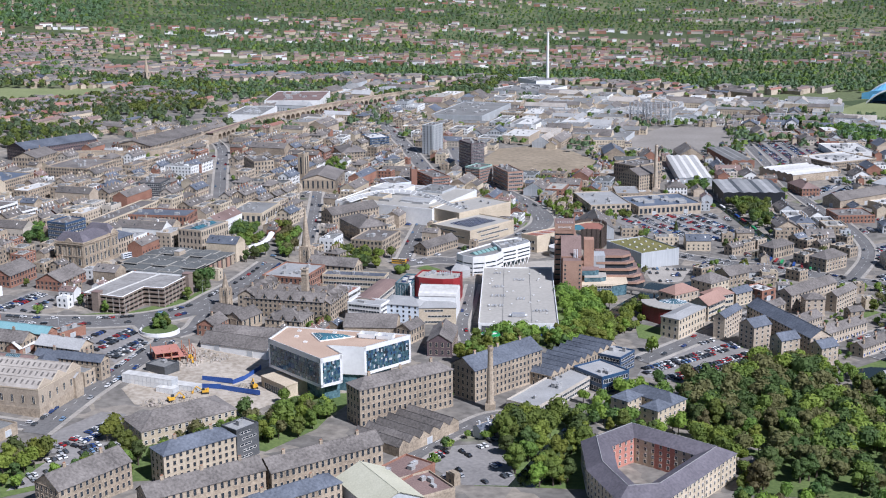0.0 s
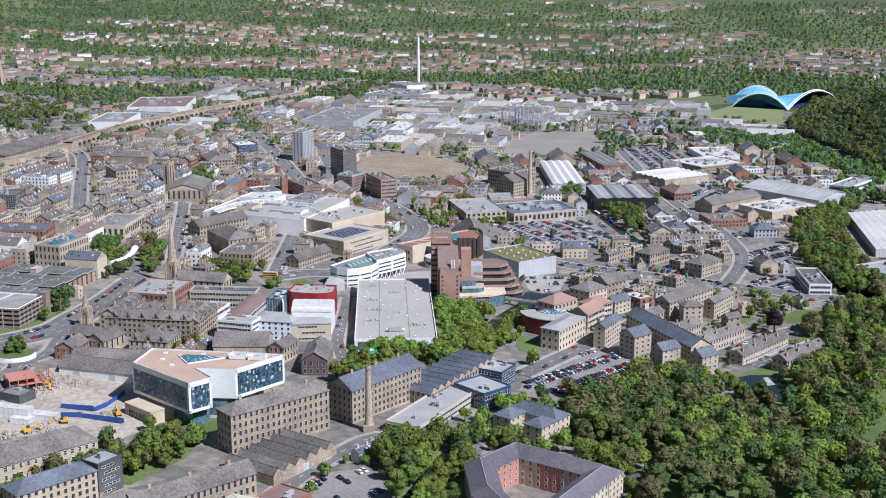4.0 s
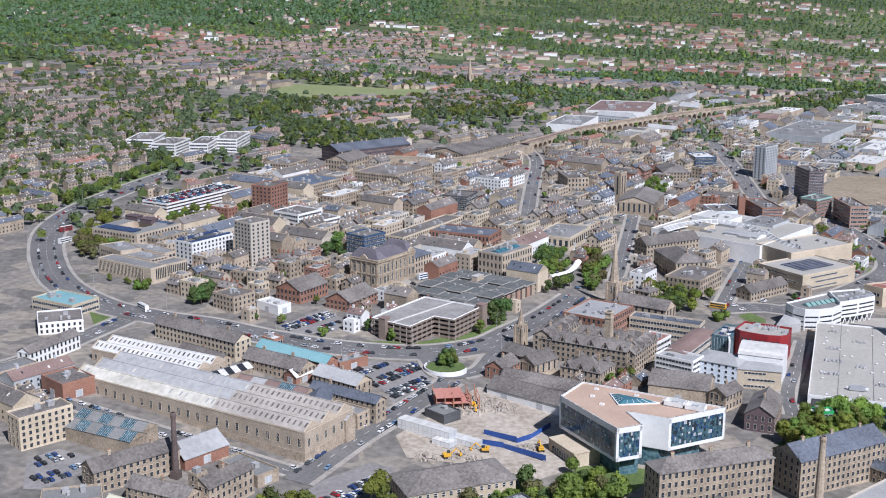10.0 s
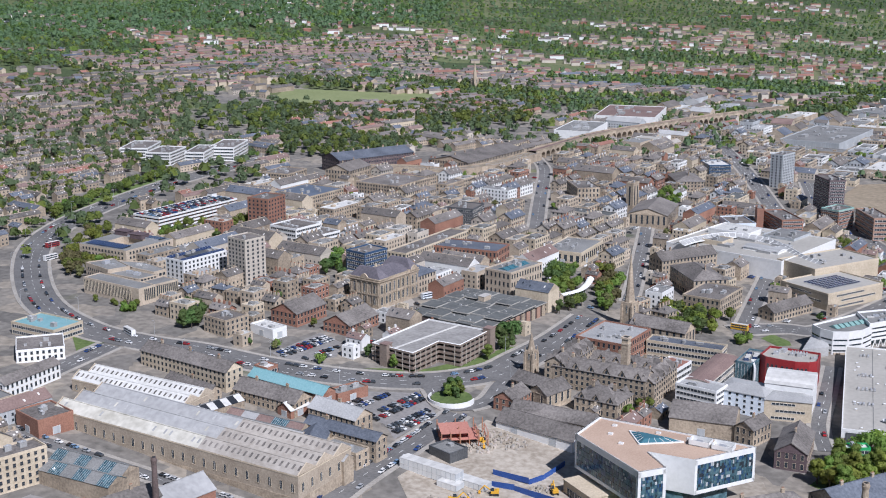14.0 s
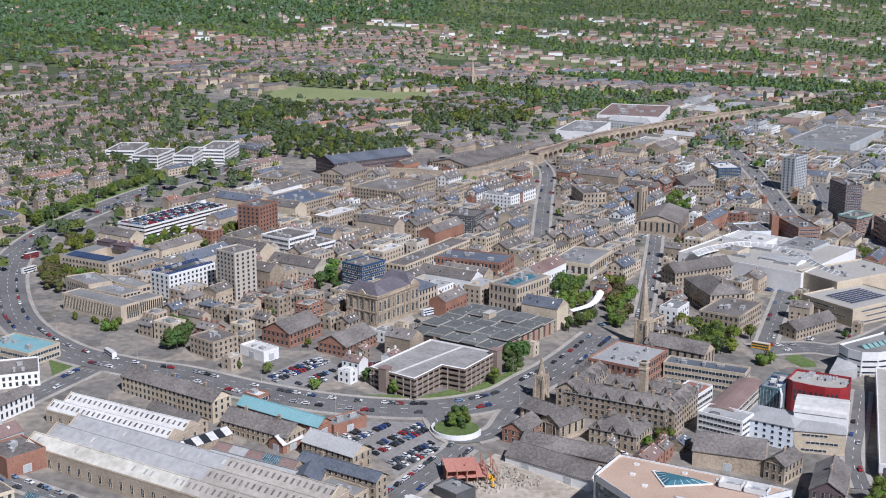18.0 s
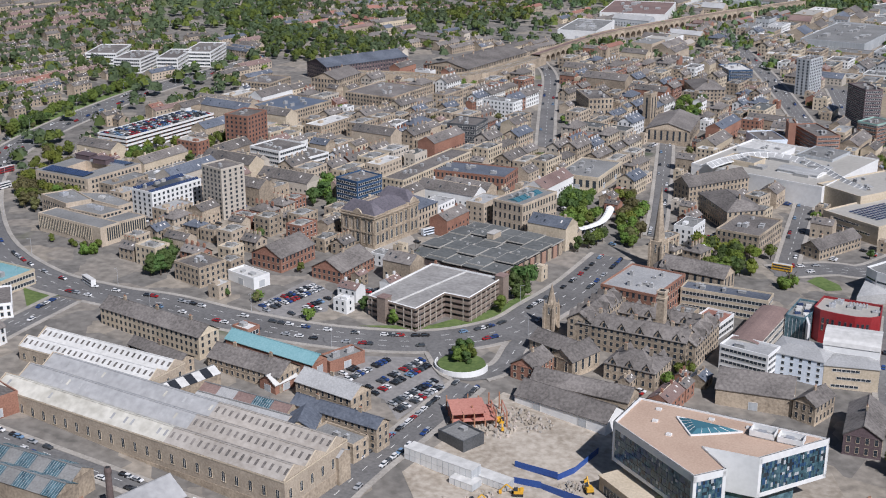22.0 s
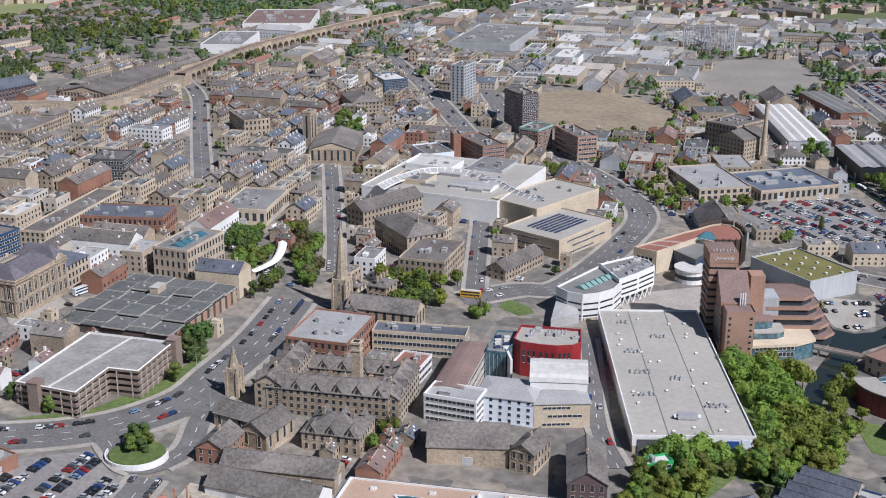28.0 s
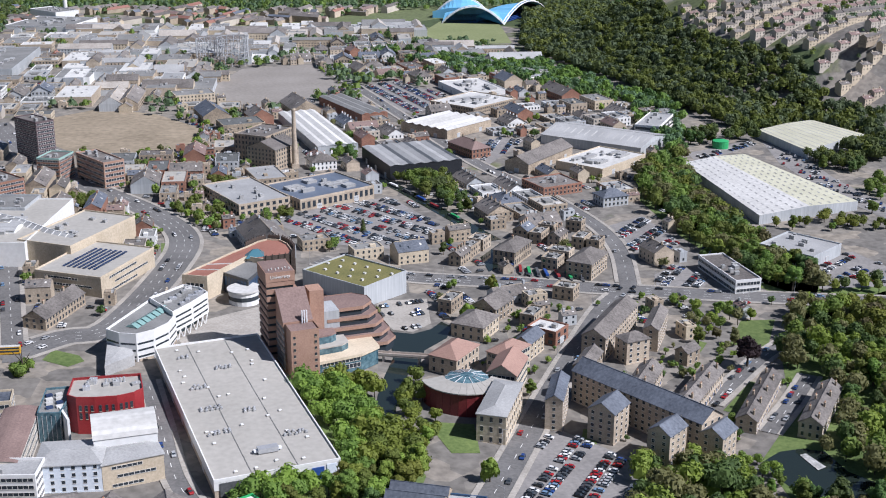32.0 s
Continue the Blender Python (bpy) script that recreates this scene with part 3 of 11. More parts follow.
def join_rows(b, n, step, w, h, kind, at):
    """Adds a row of n windows to b, for walls turned away or far off."""
    fr = {"sash": "frame", "plain": "stoneflat"}.get(kind, "darkframe")
    for i in range(n):
        x = (i - (n - 1) / 2) * step
        q = [at @ Vector(p) for p in ((x - w / 2, -0.05, 0), (x + w / 2, -0.05, 0), (x + w / 2, -0.05, h), (x - w / 2, -0.05, h))]
        b.poly(q, "glass")
        for z0, z1, y in ((-0.16, 0, -0.14), (h, h + 0.16, -0.09)):
            q = [at @ Vector(p) for p in ((x - w / 2 - 0.12, y, z0), (x + w / 2 + 0.12, y, z0), (x + w / 2 + 0.12, y, z1), (x - w / 2 - 0.12, y, z1))]
            b.poly(q, fr)
            q = [at @ Vector(p) for p in ((x - w / 2 - 0.12, y, z1), (x + w / 2 + 0.12, y, z1), (x + w / 2 + 0.12, 0, z1), (x - w / 2 - 0.12, 0, z1))]
            b.poly(q, fr)


def folded(b, p, q, out, z0, z1, n, thick, depth, mat, bar):
    """A band of glass from p to q with n bays, folded out round its uprights: one connected strip."""
    t = (q - p).normalized()
    pts, mats = [], []
    for i in range(n + 1):
        m = p.lerp(q, i / n)
        pts += [m - t * thick, m - t * thick + out * depth, m + t * thick + out * depth, m + t * thick]
        mats += [bar, bar, bar, mat]
    base = len(b.v)
    for e in pts:
        b.v += [(e.x, e.y, z0), (e.x, e.y, z1)]
    for i in range(len(pts) - 1):
        k = base + 2 * i
        b.f.append((k, k + 2, k + 3, k + 1))
        b.m.append(b.slot(mats[i]))


def ribbon_mesh(l, h):
    """A storey-wide band of glazing with mullions."""
    key = ("ribbon", round(l, 1), round(h, 2))
    if key not in WINDOWS:
        b = Build()
        folded(b, Vector((-l / 2, -0.04)), Vector((l / 2, -0.04)), Vector((0, -1)), 0, h, max(2, int(l / 1.8)), 0.09, 0.08, "glass", "frame")
        b.box(-l / 2, l / 2, -0.14, 0, -0.12, 0, "frame")
        b.box(-l / 2, l / 2, -0.1, 0, h, h + 0.08, "frame")
        WINDOWS[key] = b.mesh("ribbon_window")
    return WINDOWS[key]


STYLE = {  # spacing, width, height as a share of the storey, frame
    "mill": (2.9, 1.3, 0.58, "plain"), "college": (2.9, 1.3, 0.6, "plain"), "flats": (3.4, 1.3, 0.48, "sash"), "terrace": (2.6, 1.1, 0.5, "sash"),
    "slit": (6.5, 0.9, 0.8, "dark"), "gothic": (4.2, 1.5, 0.62, "stone"), "tower": (3.3, 1.5, 0.44, "dark"), "shop": (4.0, 2.4, 0.5, "dark"),
}


def sides(l, w):
    """Each side's middle, turn and length, in the building's own axes."""
    return [((0, -w / 2), 0, l), ((l / 2, 0), 90, w), ((0, w / 2), 180, l), ((-l / 2, 0), 270, w)]


def facade(top, x, y, yaw, l, w, h, storeys, style, wall_mat):
    """Windows on all sides: single ones where the walk looks on, whole rows elsewhere and far off."""
    near = math.hypot(x - EYE.x, y - EYE.y) < 550
    sh = h / storeys
    rest = Build()
    for (mx, my), turn, run in sides(l, w):
        a = radians(yaw + turn)
        out = Vector((math.sin(a), -math.cos(a)))
        seen = out.dot(Vector((EYE.x - x, EYE.y - y))) > 0
        at = pose(mx, my, 0, 0, 0, turn)
        for k in range(storeys):
            z = k * sh + sh * 0.28
            if style in ("modern", "panel"):
                if run > 4 and style == "panel":
                    part("ribbon_window", ribbon_mesh(run * (0.62 if k % 2 else 0.5), sh * 0.3), top, at=at @ pose(run * (0.05 if k % 2 else -0.1), -0.02, z))
                elif run > 4:
                    part("ribbon_window", ribbon_mesh(run - 1.6, sh * 0.46), top, at=at @ pose(0, -0.02, z))
                continue
            step, ww, wh, fr = STYLE[style]
            n = int((run - 1.2) / step)
            if n < 1:
                continue
            step = (run - 0.6) / n
            if near and seen:
                me = window_mesh(ww, sh * wh, fr)
                for i in range(n):
                    part("window", me, top, at=at @ pose((i - (n - 1) / 2) * step, -0.01, z))
            else:
                join_rows(rest, n, step, ww, sh * wh, fr, at @ pose(0, -0.01, z))
    if rest.v:
        part("distant_glazing", rest, top)["kind"] = "stuff"


def roof_mesh(kind, l, w, mat, b=None, wall="stone"):
    """A roof over l by w, with its eaves at z = 0; the wall's gable ends come with it. Returns the mesh and its ridge height."""
    b = b or Build()
    o = 0.45
    L2, W2 = l / 2, w / 2
    if kind in ("gable", "bigshed"):
        r = min(0.32 * w, 5.2) if kind == "gable" else 0.045 * w
        k = r / W2
        for s in (-1, 1):
            lo, hi = (-W2 - o, 0) if s < 0 else (0, W2 + o)
            e = -o * k
            pts = [(-L2 - o, s * (W2 + o), e), (L2 + o, s * (W2 + o), e), (L2 + o, 0, r), (-L2 - o, 0, r)]
            pts = pts if s < 0 else [pts[1], pts[0], pts[3], pts[2]]
            b.poly(pts, mat)
            b.poly([(p[0], p[1], p[2] - 0.28) for p in pts][::-1], mat)
            b.poly([pts[0], (pts[0][0], pts[0][1], e - 0.28), (pts[1][0], pts[1][1], e - 0.28), pts[1]], mat)
        for s in (-1, 1):
            g = [(s * (L2 - 0.02), -W2, -0.2), (s * (L2 - 0.02), W2, -0.2), (s * (L2 - 0.02), 0, r - 0.25)]
            b.poly(g if s > 0 else g[::-1], wall)
            b.box(s * (L2 + o) - 0.12, s * (L2 + o) + 0.12, -0.35, 0.35, r - 0.4, r + 0.12, mat)
        b.box(-L2 - o, L2 + o, -0.16, 0.16, r - 0.05, r + 0.14, mat)
        return b, r
    if kind in ("hip", "hipmetal"):
        r = min(0.30 * w, 5.0) if kind == "hip" else 1.2
        q = max(L2 - W2, 0.2) if kind == "hip" else L2 * 0.6
        A = [(-L2 - o, -W2 - o, 0), (L2 + o, -W2 - o, 0), (L2 + o, W2 + o, 0), (-L2 - o, W2 + o, 0)]
        R = [(-q, 0, r), (q, 0, r)]
        b.poly([A[0], A[1], R[1], R[0]], mat)
        b.poly([A[2], A[3], R[0], R[1]], mat)
        b.poly([A[1], A[2], R[1]], mat)
        b.poly([A[3], A[0], R[0]], mat)
        b.solid([(p[0], p[1], -0.35) for p in A], A, mat, False)
        b.box(-q, q, -0.18, 0.18, r - 0.06, r + 0.14, mat)
        return b, r
    if kind == "saw":
        n = max(2, round(l / 7.0))
        s, r = l / n, min(3.0, l / n * 0.42)
        for i in range(n):
            x0, x1 = -L2 + i * s, -L2 + (i + 1) * s
            b.poly([(x0, -W2 - 0.2, 0), (x0 + s * 0.42, -W2 - 0.2, r), (x0 + s * 0.42, W2 + 0.2, r), (x0, W2 + 0.2, 0)][::-1], mat)
            b.poly([(x0 + s * 0.42, -W2 - 0.2, r), (x1, -W2 - 0.2, 0), (x1, W2 + 0.2, 0), (x0 + s * 0.42, W2 + 0.2, r)][::-1], mat)
            for y in (-W2, W2):
                g = [(x0, y, -0.2), (x1, y, -0.2), (x1, y, 0), (x0 + s * 0.42, y, r - 0.05), (x0, y, 0)]
                b.poly(g if y < 0 else g[::-1], wall)
            b.box(x0 + s * 0.42 - 0.15, x0 + s * 0.42 + 0.15, -W2 - 0.3, W2 + 0.3, r - 0.05, r + 0.12, mat)
        return b, r
    if kind in ("ridges", "stripes"):
        n = max(2, round(w / 9.0))
        s, r = w / n, 1.3 if kind == "ridges" else 0.8
        for i in range(n):
            y0 = -W2 + i * s
            up = mat if kind == "ridges" or i % 2 else "darkpanel"
            b.poly([(-L2, y0, 0), (L2, y0, 0), (L2, y0 + s * 0.5, r), (-L2, y0 + s * 0.5, r)], up)
            b.poly([(-L2, y0 + s * 0.5, r), (L2, y0 + s * 0.5, r), (L2, y0 + s, 0), (-L2, y0 + s, 0)], mat)
            if mat == "ridgefelt":
                b.box(-L2, L2, y0 - 0.3, y0 + 0.3, 0, 0.25, "membrane")
                for j in range(int(l / 12)):
                    xj = -L2 + (j + 0.5) * 12 + (6 if i % 2 else 0)
                    b.box(xj - 0.12, xj + 0.12, y0 + 0.3, y0 + s - 0.3, r * 0.4, r + 0.12, "greyroof")
            for x in (-L2, L2):
                g = [(x, y0, 0), (x, y0 + s, 0), (x, y0 + s * 0.5, r)]
                b.poly(g if x > 0 else g[::-1], wall)
        return b, r
    if kind == "barrel":
        n, r = 12, min(0.2 * w, 4.0) if w > 15 else 0.09 * w
        arc = [(-W2 - 0.3 + (w + 0.6) * i / n, r * (1 - (2 * i / n - 1) ** 2)) for i in range(n + 1)]
        for (y0, z0), (y1, z1) in zip(arc, arc[1:]):
            b.poly([(-L2 - 0.3, y0, z0), (L2 + 0.3, y0, z0), (L2 + 0.3, y1, z1), (-L2 - 0.3, y1, z1)], mat)
        for x in (-L2, L2):
            g = [(x, y, z) for y, z in arc]
            b.poly(g[::-1] if x > 0 else g, wall)
        return b, r
    if kind == "mansard":
        r = 5.5
        q = 2.6
        A = [(-L2 - o, -W2 - o), (L2 + o, -W2 - o), (L2 + o, W2 + o), (-L2 - o, W2 + o)]
        B = [(-L2 + q, -W2 + q), (L2 - q, -W2 + q), (L2 - q, W2 - q), (-L2 + q, W2 - q)]
        b.solid([(x, y, -0.4) for x, y in A], [(x, y, 0) for x, y in A], wall)
        b.solid([(x, y, 0) for x, y in A], [(x, y, 3.2) for x, y in B], mat)
        b.solid([(x, y, 3.2) for x, y in B], [(x * 0.8, y * 0.35, r) for x, y in B], mat)
        return b, r
    # flat: deck behind a parapet, in one piece
    t, p, o = 0.4, 0.8, 0.06
    R = [[(sx * (L2 + d), sy * (W2 + d), z) for sx, sy in ((-1, -1), (1, -1), (1, 1), (-1, 1))] for d, z in ((o, -0.5), (o, p), (-t, p), (-t, 0.0))]
    n = len(b.v)
    b.v += [q for r in R for q in r]
    sw, sm = b.slot(wall), b.slot(mat)
    for k in range(3):
        for i in range(4):
            j = (i + 1) % 4
            b.f.append((n + 4 * k + i, n + 4 * k + j, n + 4 * k + 4 + j, n + 4 * k + 4 + i))
            b.m.append(sw)
    b.f.append(tuple(n + 12 + i for i in range(4)))
    b.m.append(sm)
    return b, p


def roof_units(top, l, w, h, mat="metal", seed=1, n=None):
    """Plant boxes, vents and lift housings on a flat roof."""
    rnd = random.Random(seed)
    n = n if n is not None else min(7, 1 + int(l * w / 160)) if l * w < 2500 else 16
    for i in range(n):
        b = Build()
        a, c, d = rnd.uniform(1.2, 4.0), rnd.uniform(1.0, 3.0), rnd.uniform(0.8, 2.4)
        if l * w > 2500 and i % 2:
            a, c, d = rnd.uniform(6, 16), rnd.uniform(3, 8), rnd.uniform(1.0, 2.6)
        b.box(-a / 2, a / 2, -c / 2, c / 2, 0, d, mat)
        b.box(-a / 2 - 0.1, a / 2 + 0.1, -c / 2 - 0.1, c / 2 + 0.1, d, d + 0.12, mat)
        if rnd.random() < 0.5:
            b.tube(0, 0, d, d + 0.5, 0.5, 0.45, "steel", 8)
        part("roof_unit", b, top, at=pose(rnd.uniform(-0.4, 0.4) * (l - a - 2), rnd.uniform(-0.36, 0.36) * (w - c - 2), h))


def chimney_mesh():
    if "chimney" not in WINDOWS:
        b = Build()
        b.box(-0.75, 0.75, -0.4, 0.4, -1.5, 1.7, "stone")
        b.box(-0.85, 0.85, -0.5, 0.5, 1.7, 1.9, "stone")
        for x in (-0.45, 0, 0.45):
            b.tube(x, 0, 1.9, 2.5, 0.15, 0.12, "terracotta", 6)
        WINDOWS["chimney"] = b.mesh("chimney")
    return WINDOWS["chimney"]


WALL_WORDS = {"stone": "weathered sandstone", "stoneflat": "buff stone", "cream": "cream stone", "render": "pale rendered", "white": "white rendered",
              "whiteblue": "pale blue-white clad", "brick": "red-brown brick", "darkbrick": "dark brick", "brownbrick": "brown brick", "concrete": "grey concrete",
              "purplebrown": "purple-brown brick", "darkpanel": "dark grey clad", "blackpanel": "black clad", "bluepanel": "blue glazed", "metalwall": "grey metal-clad", "red": "dark red clad", "green": "bright green clad"}
ROOF_WORDS = {"slate": "dark stone-slate roof", "blueslate": "blue-grey slate roof", "greyroof": "grey felt roof", "concreteroof": "pale concrete roof deck", "metal": "light grey metal roof",
              "bluemetal": "blue-grey metal roof", "whiteroof": "white roof", "creamroof": "pale yellow roof", "brownroof": "brown roof", "redroof": "red-brown roof", "teal": "teal sheet roof",
              "copper": "green copper roof edge", "sedum": "planted sedum roof", "solar": "roof of dark solar panels", "solarcentre": "flat roof carrying solar panels", "solaredge": "solar-edged flat roof", "glassroof": "glazed roof lights",
              "membrane": "pale grey membrane roof", "ridgefelt": "dark green-grey ridged roof", "rosebrown": "terracotta-brown roof", "silver_old": "patched silver sheet roof", "fibre": "brown corrugated roof"}
KIND_WORDS = {"mill": ("stone_building", "building"), "college": ("college_building", "college"), "modern": ("office_building", "building"), "panel": ("office_building", "building"), "flats": ("apartment_building", "building"), "terrace": ("terraced_houses", "house"),
              "tower": ("tower_block", "tower block"), "shed": ("industrial_shed", "shed"), "shop": ("shop_building", "shop"), "gothic": ("church", "church"), "blank": ("hall", "hall"), "slit": ("office_building", "building"), "deck": ("car_park", "car park")}
COUNT_WORDS = ["", "single-storey", "two-storey", "three-storey", "four-storey", "five-storey", "six-storey", "seven-storey", "eight-storey", "nine-storey", "ten-storey", "eleven-storey", "twelve-storey"]
NUMBER = [0]


def building(x, y, yaw, l, w, h, roof, wall, cover, storeys, style, note=""):
    """A building by its middle, turn, length, width and height to the eaves, with walls, roof, windows, chimneys and roof plant."""
    NUMBER[0] += 1
    seed = NUMBER[0]
    rnd = random.Random(seed)
    claim(x, y, yaw, l, w)
    name, cat = KIND_WORDS[style]
    words = "%s %s %s with a %s" % (COUNT_WORDS[storeys], WALL_WORDS[wall], cat, ROOF_WORDS[cover])
    z = land(x, y)
    top = thing(name, note or words, cat, pose(x, y, z, 0, 0, yaw), group="town buildings")
    if style == "deck":
        return parking_deck(top, l, w, h, storeys, wall, cover)
    b = Build()
    b.box(-l / 2, l / 2, -w / 2, w / 2, -3.0, h - 0.35, wall)
    if style in ("mill", "gothic", "flats", "terrace"):      # plinth, string course and eaves course
        for z0, z1, p in ((-3.0, 0.7, 0.1), (h - 0.5, h - 0.1, 0.16)):
            b.box(-l / 2 - p, l / 2 + p, -w / 2 - p, w / 2 + p, z0, z1, wall)
    part("wall", b, top)
    main = {"solarcentre": "membrane", "solaredge": "slate", "glassroof": "greyroof", "copper": "slate"}.get(cover, cover)
    rb, rise = roof_mesh(roof, l, w, main, None, "copper" if cover == "copper" else wall)
    ro = part("roof", rb, top, at=pose(0, 0, h))
    if style in STYLE or style in ("modern", "panel"):
        facade(top, x, y, yaw, l, w, h, storeys, style, wall)
    if roof in ("flat",):
        roof_units(ro, l, w, 0, seed=seed, n=0 if cover in ("sedum", "solarcentre") else None)
    if cover in ("solarcentre", "solaredge", "sedum", "glassroof"):
        roof_rows(ro, l, w, 0, cover)
    if roof in ("gable", "hip") and style in ("mill", "terrace") and wall != "white":
        n = max(1, int(l / (6.0 if style == "terrace" else 17.0)))
        for i in range(n):
            px = (i + 0.5) / n * l - l / 2
            part("chimney", chimney_mesh(), ro, at=pose(px, 0.25 * w * (1 if i % 2 else -1) if style == "terrace" else 0, rise * (0.55 if style == "terrace" else 0.95)))
    if style == "college":
        dormers(ro, l, w, 0, rise, cover)
    if style == "shed" and (roof == "bigshed" or cover in ("fibre", "metal")):
        skylights(ro, roof, l, w, 0, rise)
    if style in ("shed", "shop"):
        me = door_mesh(3.6, min(3.6, h * 0.7))
        for (mx, my), turn, run in sides(l, w):
            for i in range(max(1, int(run / 22))):
                n = max(1, int(run / 22))
                part("roller_door", me, top, "grey roller shutter door", pose(mx, my, 0, 0, 0, turn) @ pose((i + 0.5) / n * run - run / 2, -0.01, 0))
    if style == "terrace":
        me = door_mesh(1.0, 2.1)
        n = int(l / 5.2)
        for s, turn in ((-1, 0), (1, 180)):
            for i in range(n):
                part("door", me, top, "painted front door", pose(0, s * w / 2, 0, 0, 0, turn) @ pose((i + 0.25) / n * l - l / 2, -0.02, 0.1))
    return top


def dormers(top, l, w, h, rise, cover):
    """Steep cross gables over both eaves, with their windows, and tall ridge chimneys."""
    k = rise / (w / 2)
    b = Build()
    a, t = 2.1, 3.4
    for s in (-1, 1):
        b.poly([(s * (a + 0.3), -0.3, -0.4), (0, -0.3, t + 0.2), (0, (t + 0.2) / k, t + 0.2), (s * (a + 0.3), -0.3, -0.4)][:3] if s > 0 else [(0, -0.3, t + 0.2), (s * (a + 0.3), -0.3, -0.4), (0, (t + 0.2) / k, t + 0.2)], cover)
    b.poly([(-a, 0, -0.6), (a, 0, -0.6), (a, 0, 0), (0, 0, t), (-a, 0, 0)], "stone")
    b.poly([(-0.6, -0.05, 0.1), (0.6, -0.05, 0.1), (0.6, -0.05, 1.5), (0, -0.05, 2.1), (-0.6, -0.05, 1.5)], "glass")
    me = b.mesh("dormer")
    n = int(l / 7.5)
    for s, turn in ((-1, 0), (1, 180)):
        for i in range(n):
            part("dormer", me, top, "stone gabled dormer", pose(0, s * (w / 2 + 0.05), h, 0, 0, turn) @ pose((i + 0.5) / n * l - l / 2, 0, 0))
    for i in range(max(2, int(l / 14))):
        part("chimney", chimney_mesh(), top, at=pose((i + 0.5) / max(2, int(l / 14)) * l - l / 2, 0, h + rise) )


def door_mesh(w, h):
    """A ribbed shutter or a panelled door in one leaf, with its frame."""
    key = ("door", round(w, 1), round(h, 1))
    if key not in WINDOWS:
        b = Build()
        mat = b.slot("metalwall" if w > 2 else "hoarding")
        k = max(4, int(h / 0.3))
        for i in range(k + 1):
            b.v += [(-w / 2, -0.05 - 0.04 * (i % 2), h * i / k), (w / 2, -0.05 - 0.04 * (i % 2), h * i / k)]
            if i:
                b.f.append((2 * i - 2, 2 * i - 1, 2 * i + 1, 2 * i))
                b.m.append(mat)
        O = [(-w / 2 - 0.15, 0), (-w / 2 - 0.15, h + 0.15), (w / 2 + 0.15, h + 0.15), (w / 2 + 0.15, 0)]
        I = [(-w / 2, 0), (-w / 2, h), (w / 2, h), (w / 2, 0)]
        n, fr = len(b.v), b.slot("frame")
        b.v += [(x, -0.13, z) for x, z in O + I] + [(x, 0, z) for x, z in O]
        for i in range(3):
            b.f += [(n + i, n + i + 1, n + 5 + i, n + 4 + i), (n + 8 + i, n + 9 + i, n + 1 + i, n + i)]
            b.m += [fr, fr]
        WINDOWS[key] = b.mesh("door")
    return WINDOWS[key]


def roof_rows(top, l, w, h, cover):
    """Rows of panels, planting trays or glazed lights on a flat roof."""
    b = Build()
    if cover == "solarcentre":
        nx, ny = int(l * 0.62 / 2.2), int(w * 0.6 / 3.2)
        for i in range(nx):
            for j in range(ny):
                x, y = (i - (nx - 1) / 2) * 2.2, (j - (ny - 1) / 2) * 3.2
                b.poly([(x - 0.85, y - 0.85, 0.4), (x + 0.85, y - 0.85, 0.4), (x + 0.85, y + 0.85, 0.6), (x - 0.85, y + 0.85, 0.6)], "solar")
        part("solar_array", b, top, "rows of dark blue solar panels", pose(0, 0, h))["kind"] = "stuff"
    elif cover == "solaredge":
        b.box(-l * 0.22, l * 0.22, -w * 0.2, w * 0.2, 0.02, 0.9, "darkpanel")
        for y0 in (-0.46, 0.30):
            for i in range(int(l / 2.4)):
                x = (i + 0.5) * 2.4 - l / 2
                b.poly([(x - 1.1, y0 * w, 0.2), (x + 1.1, y0 * w, 0.2), (x + 1.1, (y0 + 0.15) * w, 1.5), (x - 1.1, (y0 + 0.15) * w, 1.5)], "solar")
        part("solar_array", b, top, "rows of dark blue solar panels", pose(0, 0, h))["kind"] = "stuff"
    elif cover == "sedum":
        for i in range(14):
            x = (i - 6.5) * l / 15
            b.box(x - 0.7, x + 0.7, (i % 3 - 1) * w / 4 - 0.7, (i % 3 - 1) * w / 4 + 0.7, 0, 0.9, "whiteroof")
        part("rooflight", b, top, "small pale roof lights", pose(0, 0, h))
    else:
        for i in range(5):
            x = (i - 2) * l / 7
            b.solid([(x - l / 16, -w / 5, 0), (x + l / 16, -w / 5, 0), (x + l / 16, w / 5, 0), (x - l / 16, w / 5, 0)],
                    [(x - l / 16, -0.2, 1.4), (x + l / 16, -0.2, 1.4), (x + l / 16, 0.2, 1.4), (x - l / 16, 0.2, 1.4)], "roofglass")
        part("rooflight", b, top, "pale green glazed roof lights", pose(0, 0, h))


